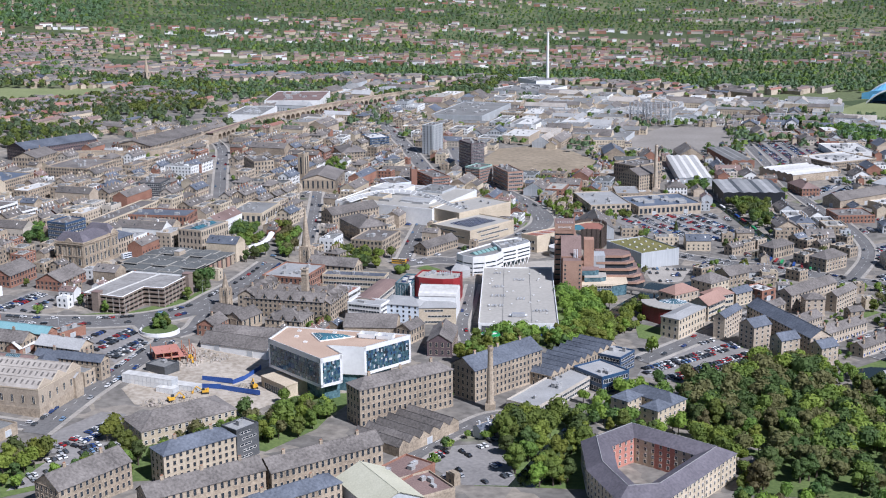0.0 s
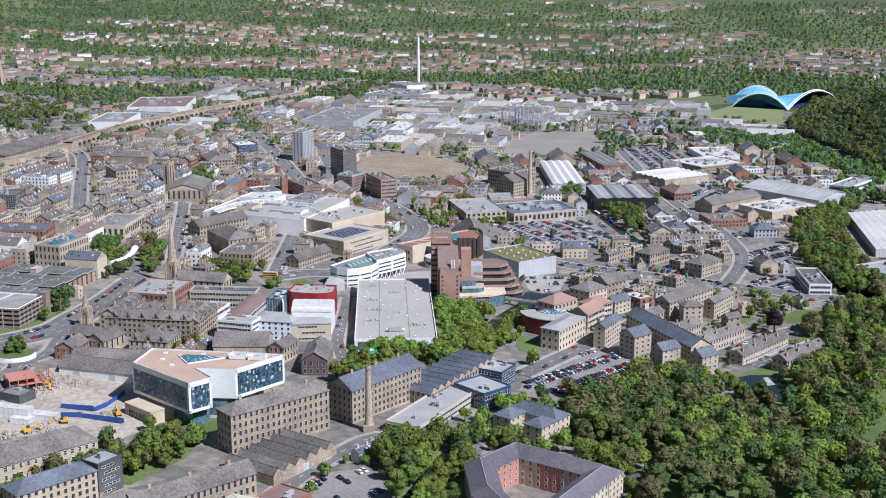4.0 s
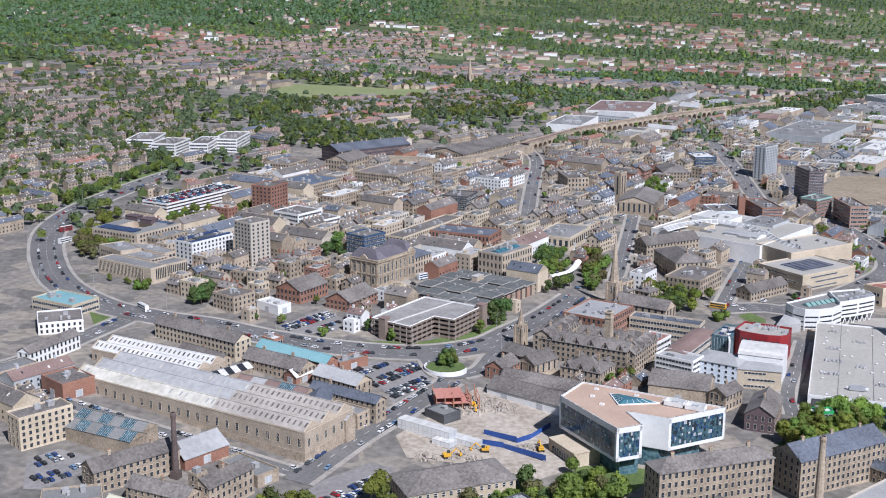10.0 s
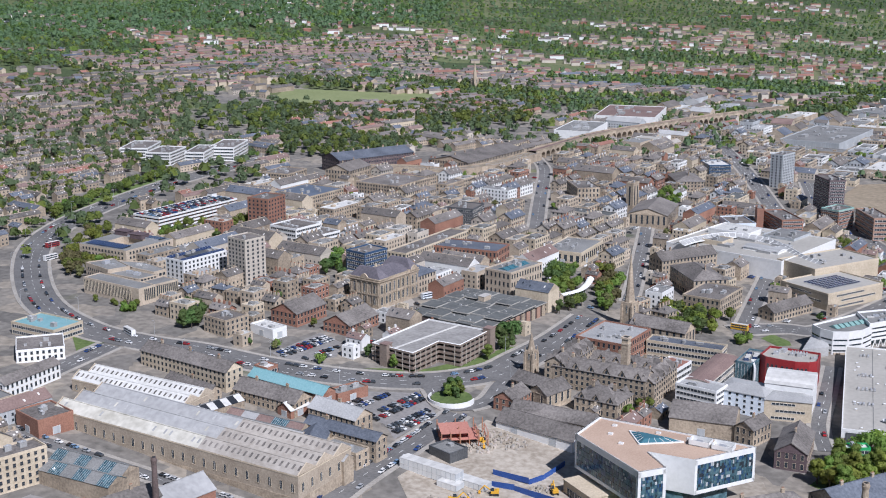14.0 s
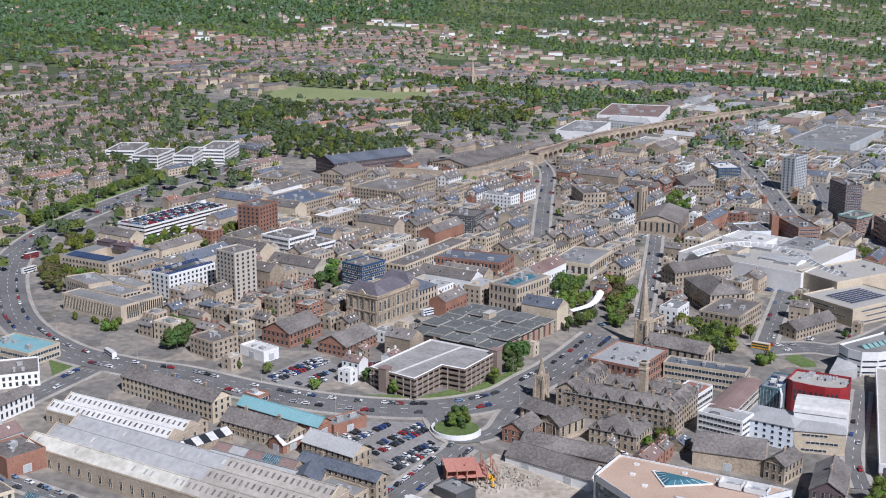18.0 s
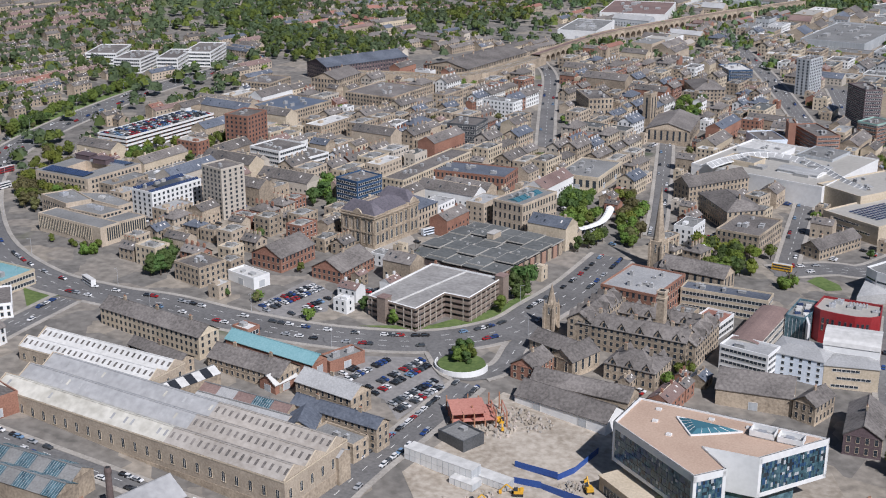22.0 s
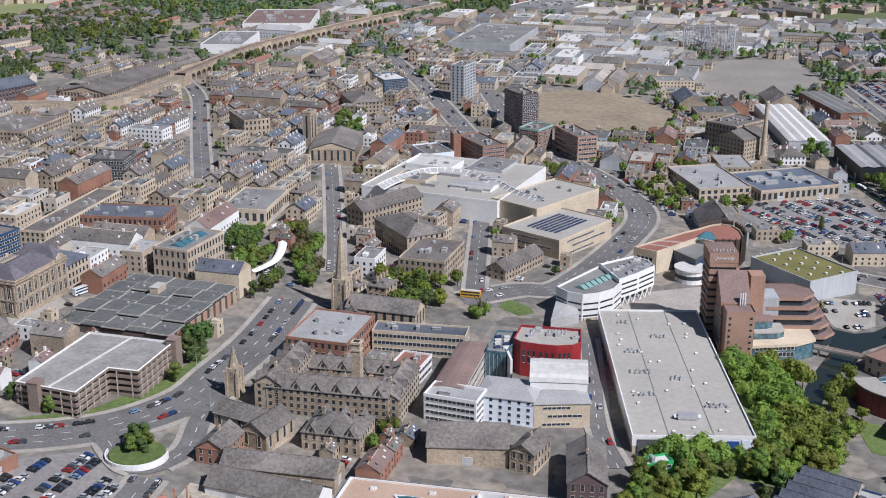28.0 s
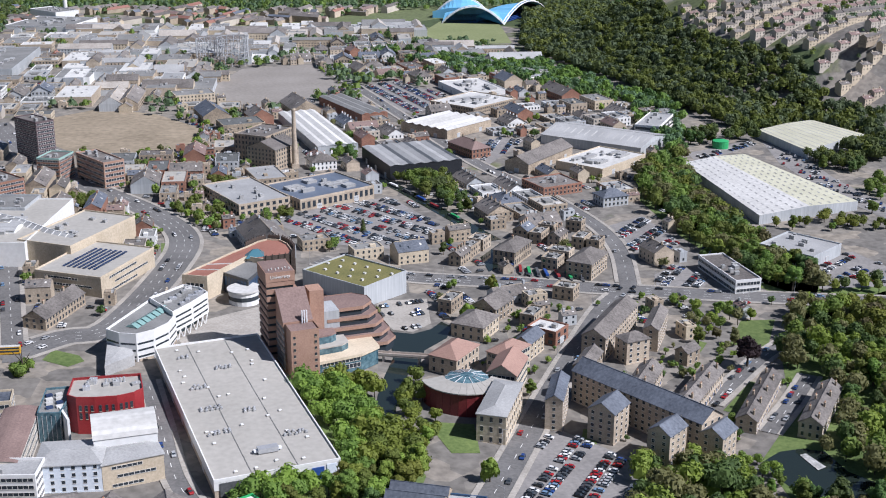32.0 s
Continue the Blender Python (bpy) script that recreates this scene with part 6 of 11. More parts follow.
def university_tower(x, y, yaw):
    """The stepped brown brick tower and its terraced wings; (x, y) is the near foot of the front block."""
    claim(x + 28, y + 26, yaw, 74, 58)
    top = thing("university_tower", "stepped brown brick university tower with sloping brown roofs", "tower", pose(x, y, land(x, y), 0, 0, yaw))
    # front block with its raking roof
    b = Build()
    b.solid([(0, 0, -2), (13, 0, -2), (13, 10, -2), (0, 10, -2)], [(0, 0, 24), (13, 0, 24), (13, 10, 24), (0, 10, 24)], "brownbrick", False)
    part("front_wall", b, top)
    b = Build()
    b.solid([(-1, 10, -2), (13, 10, -2), (13, 24, -2), (-1, 24, -2)], [(-1, 10, 24.5), (13, 10, 24.5), (13, 24, 36), (-1, 24, 36)], "brownbrick", False)
    part("middle_wall", b, top)
    b = Build()
    b.poly([(0.3, 0.3, 23.4), (12.7, 0.3, 23.4), (12.7, 10, 23.4), (0.3, 10, 23.4)], "brownroof")
    b.poly([(-1, 10, 24.55), (13, 10, 24.55), (13, 24, 36.05), (-1, 24, 36.05)], "brownroof")
    part("front_roof", b, top, "raking brown roof")
    for i in range(3):
        b = Build()
        b.box(7.5 + i * 1.1, 8.0 + i * 1.1, 9.2, 10.2, 23.6, 29.5, "whitesteel")
        part("flue", b, top, "tall pale flue", pose(0, 0, 0))
    me = window_mesh(0.9, 1.1, "dark")
    for k in range(7):
        part("window", me, top, at=pose(1.6, -0.02, 2 + k * 3.0))
        part("window", me, top, at=pose(11.4, -0.02, 2 + k * 3.0))
        part("ribbon_window", ribbon_mesh(18, 1.3), top, at=pose(-1.03, 17, 2 + k * 3.0, 0, 0, 270))
    # high block behind, its right side stepping down
    for k in range(11):
        e = 15 - (0 if k < 5 else (k - 4) * 1.1)
        b = Build()
        b.box(-5, e, 24, 42, k * 3.6 + 1.3 - (3.3 if k == 0 else 0), k * 3.6 + 3.6, "brownbrick")
        part("brick_band", b, top)
        b = Build()
        b.box(-4.6, e - 0.6, 24.5, 41.5, k * 3.6 - 0.3, k * 3.6 + 1.3, "glass")
        part("glazing_band", b, top)
    b = Build()
    b.box(-5.2, 8.5, 23.8, 42, 39.6, 44.2, "brownbrick")
    part("top_storey", b, top)
    b = Build()
    b.box(-4.8, 8.1, 24.2, 41.6, 44.2, 44.3, "brownroof")
    part("roof", b, top, "brown flat roof")
    for i in range(7):
        b = Build()
        b.tube(0, 0, 0, 0.9, 0.35, 0.3, "whiteroof", 6)
        part("roof_vent", b, top, "", pose(-3 + i * 1.6, 27 + (i % 2) * 1.2, 44.25))
    lettering("University", 2.3, "white", top, pose(1.6, 23.7, 41.2), "white raised letters reading University")
    box_on(top, "lift_tower", (15.2, 22, 24, 33), -2, 33, "brownbrick", "plain brown brick lift tower")
    box_on(top, "link_block", (22, 30, 26, 40), -2, 21, "metalwall", "grey clad link behind the lift tower")
    banded_block(top, 24, 58, 20, 50, 21, 5, 2.4)
    b = Build()
    r = [(13.2, 1), (34, 4), (44, 10), (44, 21.8), (13.2, 21.8)]
    b.solid([(*p, -2) for p in r], [(*p, 5.6) for p in r], "tealglass", False)
    b.solid([(*p, 5.6) for p in grown_ring(r, 0.6)], [(*p, 7) for p in grown_ring(r, 0.6)], "cream")
    part("terrace", b, top, "pale paved roof terrace")
    for k in range(2):
        part("ribbon_window", ribbon_mesh(19, 2.0), top, at=pose(24, 2.45, 0.8 + 3.2 * k, 0, 0, 8))
    for q, z0, z1, mat, lab in (([(15, 8), (26, 9), (30, 12), (30, 21), (15, 21)], 7, 10.5, "membrane", "pale flat roofed terrace storey"), ([(13.5, 12), (22, 13), (25, 15), (25, 21.5), (13.5, 21.5)], 10.5, 14.5, "brownroof", "brown roofed upper terrace storey")):
        b = Build()
        b.solid([(*p, z0) for p in q], [(*p, z1 - 0.6) for p in q], "tealglass", False)
        b.solid([(p[0] * 1.01, p[1] * 1.01 - 0.2, z1 - 0.6) for p in q], [(p[0] * 1.01, p[1] * 1.01 - 0.2, z1) for p in q], mat)
        part("terrace_storey", b, top, lab)
    return top


def long_hall(x, y, yaw, l, w, h):
    """The very long hall: pale roof with seams, white edge, clusters of fans, and mixed cladding on its end wall."""
    claim(x, y, yaw, l, w)
    at = pose(x, y, land(x, y), 0, 0, yaw)
    top = thing("exhibition_hall", "very long hall under a plain pale grey roof", "hall", at)
    e = 1 if (at.inverted() @ EYE).x > 0 else -1
    b = Build()
    b.box(-l / 2, l / 2, -w / 2, w / 2, -3, h - 0.3, "stoneflat")
    part("wall", b, top)
    b = Build()
    b.box(-l / 2 - 0.2, l / 2 + 0.2, -w / 2 - 0.2, w / 2 + 0.2, h * 0.45, h - 0.1, "white")
    part("upper_cladding", b, top, "white upper cladding")
    rb, _ = roof_mesh("flat", l + 0.4, w + 0.4, "membrane", None, "white")
    part("roof", rb, top, "pale grey membrane roof", pose(0, 0, h))
    for v in (-0.17, 0.2):
        b = Build()
        b.box(-l / 2 + 0.5, l / 2 - 0.5, v * w - 0.15, v * w + 0.15, 0.0, 0.16, "greyroof")
        part("roof_seam", b, top, "dark roof seam", pose(0, 0, h))
    rnd = random.Random(5)
    fan = Build()
    fan.box(-0.7, 0.7, -0.6, 0.6, 0, 0.7, "metal")
    fan.tube(0, 0, 0.7, 1.1, 0.5, 0.42, "steel", 8)
    fan = fan.mesh("roof_fan")
    low = Build()
    low.box(-0.8, 0.8, -0.8, 0.8, 0, 0.45, "membrane")
    low.box(-0.6, 0.6, -0.6, 0.6, 0.45, 0.6, "whitesteel")
    low = low.mesh("roof_hatch")
    for _ in range(26):
        part("roof_hatch", low, top, "", pose(rnd.uniform(-0.47, 0.47) * l, rnd.uniform(-0.42, 0.42) * w, h))
    for u, v, n in ((0.22, 0.3, 9), (0.05, 0.28, 10), (-0.12, 0.3, 7), (-0.25, 0.0, 8), (0.1, -0.02, 6), (0.3, -0.28, 9), (-0.38, 0.3, 5)):
        for k in range(n):
            part("roof_fan", fan, top, "", pose(u * e * l + (k % 2) * 2.0 + rnd.uniform(-0.5, 0.5), v * w + (k // 2 - n / 4) * 2.0 + rnd.uniform(-0.5, 0.5), h))
    b = Build()
    b.box(-1.6, 1.6, -4, 4, 0.4, 2.4, "steel")
    b.box(-0.8, 0.8, -5.5, 5.5, 0.8, 1.6, "whitesteel")
    part("air_handler", b, top, "silver air handling unit", pose(e * l * 0.38, 0, h))
    end = pose(e * l / 2, 0, 0, 0, 0, 90 * e)
    for px, wd, mat, z0, z1, lab in ((-0.36, 0.2, "darkpanel", 0.5, h - 1, "dark timber clad end bay"), (0.32, 0.1, "hoarding", 0.2, h * 0.8, "bright blue panel"), (0.43, 0.08, "whiteblue", h * 0.3, h - 0.8, "pale blue panel")):
        b = Build()
        b.box(-wd * w / 2, wd * w / 2, -0.3, 0, z0, z1, mat)
        part("end_panel", b, top, lab, end @ pose(px * w, -0.22, 0))
    me = door_mesh(4.5, 4.2)
    for px in (-0.12, 0.1):
        part("roller_door", me, top, "grey roller shutter door", end @ pose(px * w, -0.25, 0))
    for s in (-1, 1):
        me = door_mesh(3.5, 3.4)
        for k in range(5):
            part("roller_door", me, top, "grey roller shutter door", pose(0, s * w / 2, 0, 0, 0, 0 if s < 0 else 180) @ pose((k - 2) * l / 6, -0.02, 0))
    return top


def red_drum(x, y, r, h, a0, a1):
    """The curved dark red building with a pale roof ring and a glazed court."""
    claim(x, y, 0, 1.6 * r, 1.6 * r)
    top = thing("drum_building", "curved dark red clad building with pale roof and glass court", "building", pose(x, y, land(x, y)))
    n = 14
    arc = [radians(a0 + (a1 - a0) * i / n) for i in range(n + 1)]
    for i in range(n):
        b = Build()
        p, q = arc[i], arc[i + 1] - 0.006
        o = [(r * math.cos(p), r * math.sin(p)), (r * math.cos(q), r * math.sin(q))]
        k = [(0.6 * r * math.cos(q), 0.6 * r * math.sin(q)), (0.6 * r * math.cos(p), 0.6 * r * math.sin(p))]
        b.solid([(*c, -2) for c in o + k], [(*c, h) for c in o + k], "drumred", True)
        part("wall_panel", b, top, "dark red cladding panel")
        b = Build()
        o2, k2 = [(c[0] * 1.04, c[1] * 1.04) for c in o], [(c[0] * 0.93, c[1] * 0.93) for c in k]
        b.solid([(*c, h + 0.02) for c in o2 + k2], [(*c, h + 0.5) for c in o2] + [(*c, h + 1.4) for c in k2], "membrane")
        part("roof_panel", b, top)
    b = Build()
    ring = [(0.5 * r * math.cos(t), 0.5 * r * math.sin(t)) for t in [i * 6.2832 / 12 for i in range(12)]]
    b.solid([(*c, -2) for c in ring], [(*c, h - 1) for c in ring], "tealglass", False)
    b.solid([(*c, h - 1) for c in ring], [(c[0] * 0.3, c[1] * 0.3, h + 0.6) for c in ring], "tealglass")
    for c in ring:
        b.bar((*c, h - 0.9), (c[0] * 0.3, c[1] * 0.3, h + 0.7), 0.16, "whitesteel", 4)
    part("glass_court", b, top, "glazed court roof")


def court_block(ring, width, h):
    """Student flats round a court: mitred wings with slate roofs, pink and cream walls inside."""
    top, R, o = ring_thing("court_flats", "cream student flats with grey slate roofs round a pink court", "building", ring, "")
    over, mid, inn = grown_ring(R, 0.4), grown_ring(R, -width / 2), grown_ring(R, -width)
    lip = grown_ring(R, -width - 0.4)
    me = window_mesh(1.2, 1.5, "sash")
    rise = width * 0.27
    for i in range(len(R)):
        k = (i + 1) % len(R)
        b = Build()
        b.poly([(*R[i], -4), (*R[k], -4), (*R[k], h - 0.2), (*R[i], h - 0.2)], "cream")
        part("wing", b, top)
        b = Build()
        a, c = Vector(inn[i]), Vector(inn[k])
        bays = 3 if (c - a).length > 16 else 1
        for e in range(bays):
            p, r = a.lerp(c, e / bays), a.lerp(c, (e + 1) / bays)
            b.poly([(*r, -1), (*p, -1), (*p, h - 0.2), (*r, h - 0.2)], "rosewall" if (e + i) % 2 == 0 else "cream")
        part("court_wall", b, top, "pink and cream rendered court wall")
        b = Build()
        b.poly([(*over[i], h - 0.3), (*over[k], h - 0.3), (*mid[k], h + rise), (*mid[i], h + rise)], "purpleslate")
        b.poly([(*lip[k], h - 0.3), (*lip[i], h - 0.3), (*mid[i], h + rise), (*mid[k], h + rise)], "purpleslate")
        b.poly([(*over[k], h - 0.3), (*over[i], h - 0.3), (*lip[i], h - 0.3), (*lip[k], h - 0.3)], "white")
        part("roof", b, top, "grey slate pitched roof")
        b = Build()
        b.bar((*mid[i], h + rise), (*mid[k], h + rise), 0.18, "metal", 4)
        part("ridge", b, top, "pale ridge tiles")
        for p, r, turn in ((R[i], R[k], 0), (inn[i], inn[k], 180)):
            p, r = Vector(p), Vector(r)
            t, run = (r - p).normalized(), (r - p).length
            yaw = math.degrees(math.atan2(t.y, t.x))
            n = max(1, int((run - 1.5) / 3.4))
            for e in range(n):
                u = p + t * (run * (e + 0.5) / n)
                for f in range(4):
                    part("window", me, top, at=pose(u.x, u.y, 0.9 + f * h / 4, 0, 0, yaw + turn) @ pose(0, -0.06, 0))
            if turn == 0:
                for e in range(1, max(2, n // 4)):
                    u = p.lerp(r, e / max(2, n // 4))
                    b = Build()
                    b.tube(0, -0.12, -3, h - 0.3, 0.09, 0.09, "darkpanel", 6)
                    part("drainpipe", b, top, "dark drainpipe", pose(u.x, u.y, 0, 0, 0, yaw))


def stadium(a, b, c):
    """Two stands under white steel arches with sky-blue roofs."""
    top = thing("stadium", "football stadium with white steel arches and sky-blue roofs", "stadium", pose(a[0], a[1], land(*a)))
    O = Vector((a[0], a[1], 0))
    for p, q, dep in ((a, b, 42), (b, c, 42), ((a[0] + 20, a[1] + 95), (b[0] + 15, b[1] + 100), -40)):
        p, q = Vector((*p, 0)) - O, Vector((*q, 0)) - O
        t = (q - p).normalized()
        nrm = Vector((-t.y, t.x, 0))
        span, rise = (q - p).length, 23.0
        n = 14
        pts = [p + t * (span * i / n) + Vector((0, 0, rise * (1 - (2 * i / n - 1) ** 2))) for i in range(n + 1)]
        for u, v in zip(pts, pts[1:]):
            for o in (Vector((0, 0, 0)), nrm * 3.0 + Vector((0, 0, 1.5))):
                ar = Build()
                ar.bar(u + o, v + o, 0.8, "whitesteel", 5)
                part("arch_tube", ar, top, "white steel arch tube")
            ar = Build()
            ar.bar(u, v + nrm * 3.0 + Vector((0, 0, 1.5)), 0.35, "whitesteel", 4)
            part("arch_brace", ar, top)
        rf = Build()
        for u, v in zip(pts, pts[1:]):
            e0, e1 = u + nrm * dep, v + nrm * dep
            e0.z, e1.z = 9 + 0.25 * u.z, 9 + 0.25 * v.z
            rf.poly([u, v, e1, e0], "skyblue")
            rf.poly([u - Vector((0, 0, 0.5)), e0 - Vector((0, 0, 0.5)), e1 - Vector((0, 0, 0.5)), v - Vector((0, 0, 0.5))], "skyblue")
            rf.poly([e0, e1, Vector((e1.x, e1.y, -3)), Vector((e0.x, e0.y, -3))], "skyblue")
        part("roof", rf, top, "curved sky-blue roof sheet")
        for i in range(8):
            st = Build()
            o0, o1 = nrm * (dep * (0.15 + 0.1 * i)), nrm * (dep * (0.25 + 0.1 * i))
            st.poly([p + o0 + Vector((0, 0, 1 + i)), q + o0 + Vector((0, 0, 1 + i)), q + o1 + Vector((0, 0, 1 + i)), p + o1 + Vector((0, 0, 1 + i))], "hoarding")
            part("seating_tier", st, top, "tier of dark blue seats")


def white_stack(x, y, h):
    top = thing("incinerator_chimney", "tall slender white steel chimney of the incinerator", "chimney", pose(x, y, land(x, y)))
    b = Build()
    b.tube(0, 0, -2, h, 3.0, 1.9, "white", 14)
    part("shaft", b, top)
    b = Build()
    b.tube(0, 0, h, h + 2.0, 1.6, 1.6, "steel", 12)
    part("tip", b, top)
    claim(x, y, 0, 10, 10)


def spire(x, y, yaw, side, tower, tall, label):
    """A church tower with buttresses, belfry openings, pinnacles and an eight-sided stone spire."""
    claim(x, y, yaw, side, side)
    top = thing("church_spire", label, "church", pose(x, y, land(x, y), 0, 0, yaw))
    b = Build()
    s = side / 2
    b.box(-s, s, -s, s, -3, tower, "stone")
    for i in (-1, 1):
        for j in (-1, 1):
            b.box(i * s - 0.6, i * s + 0.6, j * s - 0.6, j * s + 0.6, -3, tower * 0.9, "stone")
    part("tower", b, top)
    b = Build()
    k = 8
    ring = [(s * 0.92 * math.cos(6.2832 * i / k + 0.39), s * 0.92 * math.sin(6.2832 * i / k + 0.39)) for i in range(k)]
    b.solid([(*p, tower) for p in ring], [(p[0] * 0.04, p[1] * 0.04, tower + tall) for p in ring], "stone")
    part("spire", b, top, "weathered pale stone spire")
    b = Build()
    b.tube(0, 0, 0, 3.4, 0.5, 0.05, "stone", 6)
    me = b.mesh("pinnacle")
    for i in (-1, 1):
        for j in (-1, 1):
            part("pinnacle", me, top, at=pose(i * s, j * s, tower * 0.9))
    me = arch_window(1.1, tower * 0.28)
    for turn in (0, 90, 180, 270):
        part("belfry_opening", me, top, at=pose(0, 0, tower * 0.62, 0, 0, turn) @ pose(0, -s - 0.02, 0))


def viaduct(line, span, h, width):
    """The railway viaduct: one object for each stone arch, with parapets and the track bed on top."""
    pts = smooth_line(line, span)
    top = thing("railway_viaduct", "long curving stone railway viaduct with many arches", "viaduct", pose(0, 0, 0))
    for a, c in zip(pts, pts[1:]):
        claim_strip(a.x, a.y, c.x, c.y, width / 2 + 7)
        t = (c - a)
        l = t.length
        yaw = math.degrees(math.atan2(t.y, t.x))
        z = (land(a.x, a.y) + land(c.x, c.y)) / 2
        b = Build()
        k, r = 8, l * 0.40
        arc = [(l / 2 - r * math.cos(math.pi * i / k), h - 2.6 - r + r * math.sin(math.pi * i / k)) for i in range(k + 1)]
        for s in (-1, 1):
            y = s * width / 2
            edge = [(0, -3), (arc[0][0], -3)] + arc + [(arc[-1][0], -3), (l, -3)]
            for (x0, z0), (x1, z1) in zip(arc, arc[1:]):
                q = [(x0, y, z0), (x1, y, z1), (x1, y, h), (x0, y, h)]
                b.poly(q if s < 0 else q[::-1], "stone")
            for x0, x1 in ((0, arc[0][0]), (arc[-1][0], l)):
                q = [(x0, y, -3), (x1, y, -3), (x1, y, h), (x0, y, h)]
                b.poly(q if s < 0 else q[::-1], "stone")
            b.box(0, l, y - 0.25, y + 0.25, h, h + 1.2, "stone")
        for (x0, z0), (x1, z1) in zip([(arc[0][0], -3)] + arc, arc + [(arc[-1][0], -3)]):
            b.poly([(x0, -width / 2, z0), (x0, width / 2, z0), (x1, width / 2, z1), (x1, -width / 2, z1)], "stone")
        b.poly([(0, -width / 2, h + 0.01), (l, -width / 2, h + 0.01), (l, width / 2, h + 0.01), (0, width / 2, h + 0.01)], "brownroof")
        part("arch", b, top, at=pose(a.x, a.y, z, 0, 0, yaw))


def gas_holder(x, y, r, h):
    """The open lattice guide frame of a gas holder."""
    top = thing("gas_holder_frame", "tall open steel guide frame of an empty gas holder", "gas holder", pose(x, y, land(x, y)))
    n = 14
    P = [(r * math.cos(6.2832 * i / n), r * math.sin(6.2832 * i / n)) for i in range(n)]
    for i in range(n):
        b = Build()
        b.bar((*P[i], -1), (*P[i], h), 0.55, "steel", 5)
        part("column", b, top)
        q = P[(i + 1) % n]
        b = Build()
        for k in range(1, 5):
            b.bar((*P[i], h * k / 4), (*q, h * k / 4), 0.3, "steel", 4)
            b.bar((*P[i], h * (k - 1) / 4), (*q, h * k / 4), 0.15, "steel", 3)
        part("lattice", b, top)


def tank(x, y, r, h, mat, label):
    top = thing("storage_tank", label, "tank", pose(x, y, land(x, y)))
    b = Build()
    b.tube(0, 0, -1, h, r, r, mat, 20)
    part("shell", b, top)
    b = Build()
    b.tube(0, 0, h, h + 0.8, r * 1.02, r * 0.2, mat, 20)
    part("lid", b, top)
    claim(x, y, 0, 2 * r, 2 * r)


def ring_island(x, y, r):
    """The planted island above the underpass: curved white retaining wall, grass and ramp parapet."""
    top = thing("planted_island", "round planted island behind a curved white retaining wall", "island", pose(x, y, land(x, y)))
    b = Build()
    n = 18
    arc = [radians(175 + 190 * i / n) for i in range(n + 1)]
    rows = [[(q * math.cos(t), q * math.sin(t), z) for t in arc] for q, z in ((r, -2), (r, 2.4), (r - 0.5, 2.4), (r - 0.5, -2))]
    b.v = [p for row in rows for p in row]
    k = n + 1
    b.f = [(j * k + i, j * k + i + 1, j * k + k + i + 1, j * k + k + i) for j in range(3) for i in range(n)]
    b.m = [b.slot("white")] * len(b.f)
    part("retaining_wall", b, top, "curved white concrete wall")
    b = Build()
    b.tube(0, 0, -1, 1.9, r - 0.4, r - 1.5, "grass", 22)
    part("lawn", b, top, "mown grass on the island")
    claim(x, y, 0, 1.2 * r, 1.2 * r)


def site_cabins(x, y, yaw, nx, levels):
    me = Build()
    me.box(-1.25, 1.25, -3.0, 3.0, 0, 2.6, "white")
    me.box(-1.3, 1.3, -3.05, 3.05, 2.6, 2.75, "whiteroof")
    me.box(-0.6, 0.6, -3.04, -3.0, 1.0, 1.9, "glass")
    me.box(-1.28, -1.18, -3.04, 3.04, 0, 2.6, "metalwall")
    me = me.mesh("cabin")
    for k in range(levels):
        for i in range(nx):
            ob = new("site_cabin", me)
            ob.matrix_basis = pose(x, y, land(x, y) + 0.1 + k * 2.76, 0, 0, yaw) @ pose((i - nx / 2) * 2.6, 0, 0)
            tagged(ob, "white portable site cabin in a stacked row", "cabin", "site cabins")
    claim(x, y, yaw, nx * 2.6, 6)


def hoarding(pts):
    for a, c in zip(pts, pts[1:]):
        l = math.dist(a, c)
        yaw = math.degrees(math.atan2(c[1] - a[1], c[0] - a[0]))
        b = Build()
        b.box(0, l, -0.06, 0.06, -0.3, 2.4, "hoarding")
        for i in range(int(l / 2.4) + 1):
            b.box(i * 2.4 - 0.05, i * 2.4 + 0.05, 0.06, 0.7, -0.3, 0.2, "frame")
        ob = new("site_hoarding", b.mesh("site_hoarding"))
        ob.matrix_basis = pose(a[0], a[1], land(*a) + 0.1, 0, 0, yaw)
        tagged(ob, "blue painted site hoarding on bare ground", "fence", "site hoardings")


def excavator(x, y, yaw):
    top = thing("excavator", "yellow tracked excavator on the building site", "excavator", pose(x, y, land(x, y) + 0.1, 0, 0, yaw))
    b = Build()
    for s in (-1, 1):
        b.box(-2.0, 2.0, s * 1.2 - 0.3, s * 1.2 + 0.3, 0, 0.9, "rubber")
    part("crawler", b, top)
    b = Build()
    b.box(-2.0, 1.4, -1.3, 1.3, 1.0, 2.2, "digger")
    b.box(-2.2, -0.9, -1.2, 1.2, 2.2, 2.6, "digger")
    part("body", b, top)
    b = Build()
    b.box(0.0, 1.4, 0.2, 1.2, 2.2, 3.3, "glass")
    part("cab", b, top)
    b = Build()
    b.bar((1.2, -0.3, 1.8), (4.2, -0.3, 4.2), 0.3, "digger")
    b.bar((4.2, -0.3, 4.2), (6.2, -0.3, 1.8), 0.22, "digger")
    b.box(5.8, 6.8, -0.8, 0.2, 0.6, 1.7, "digger")
    part("boom", b, top)


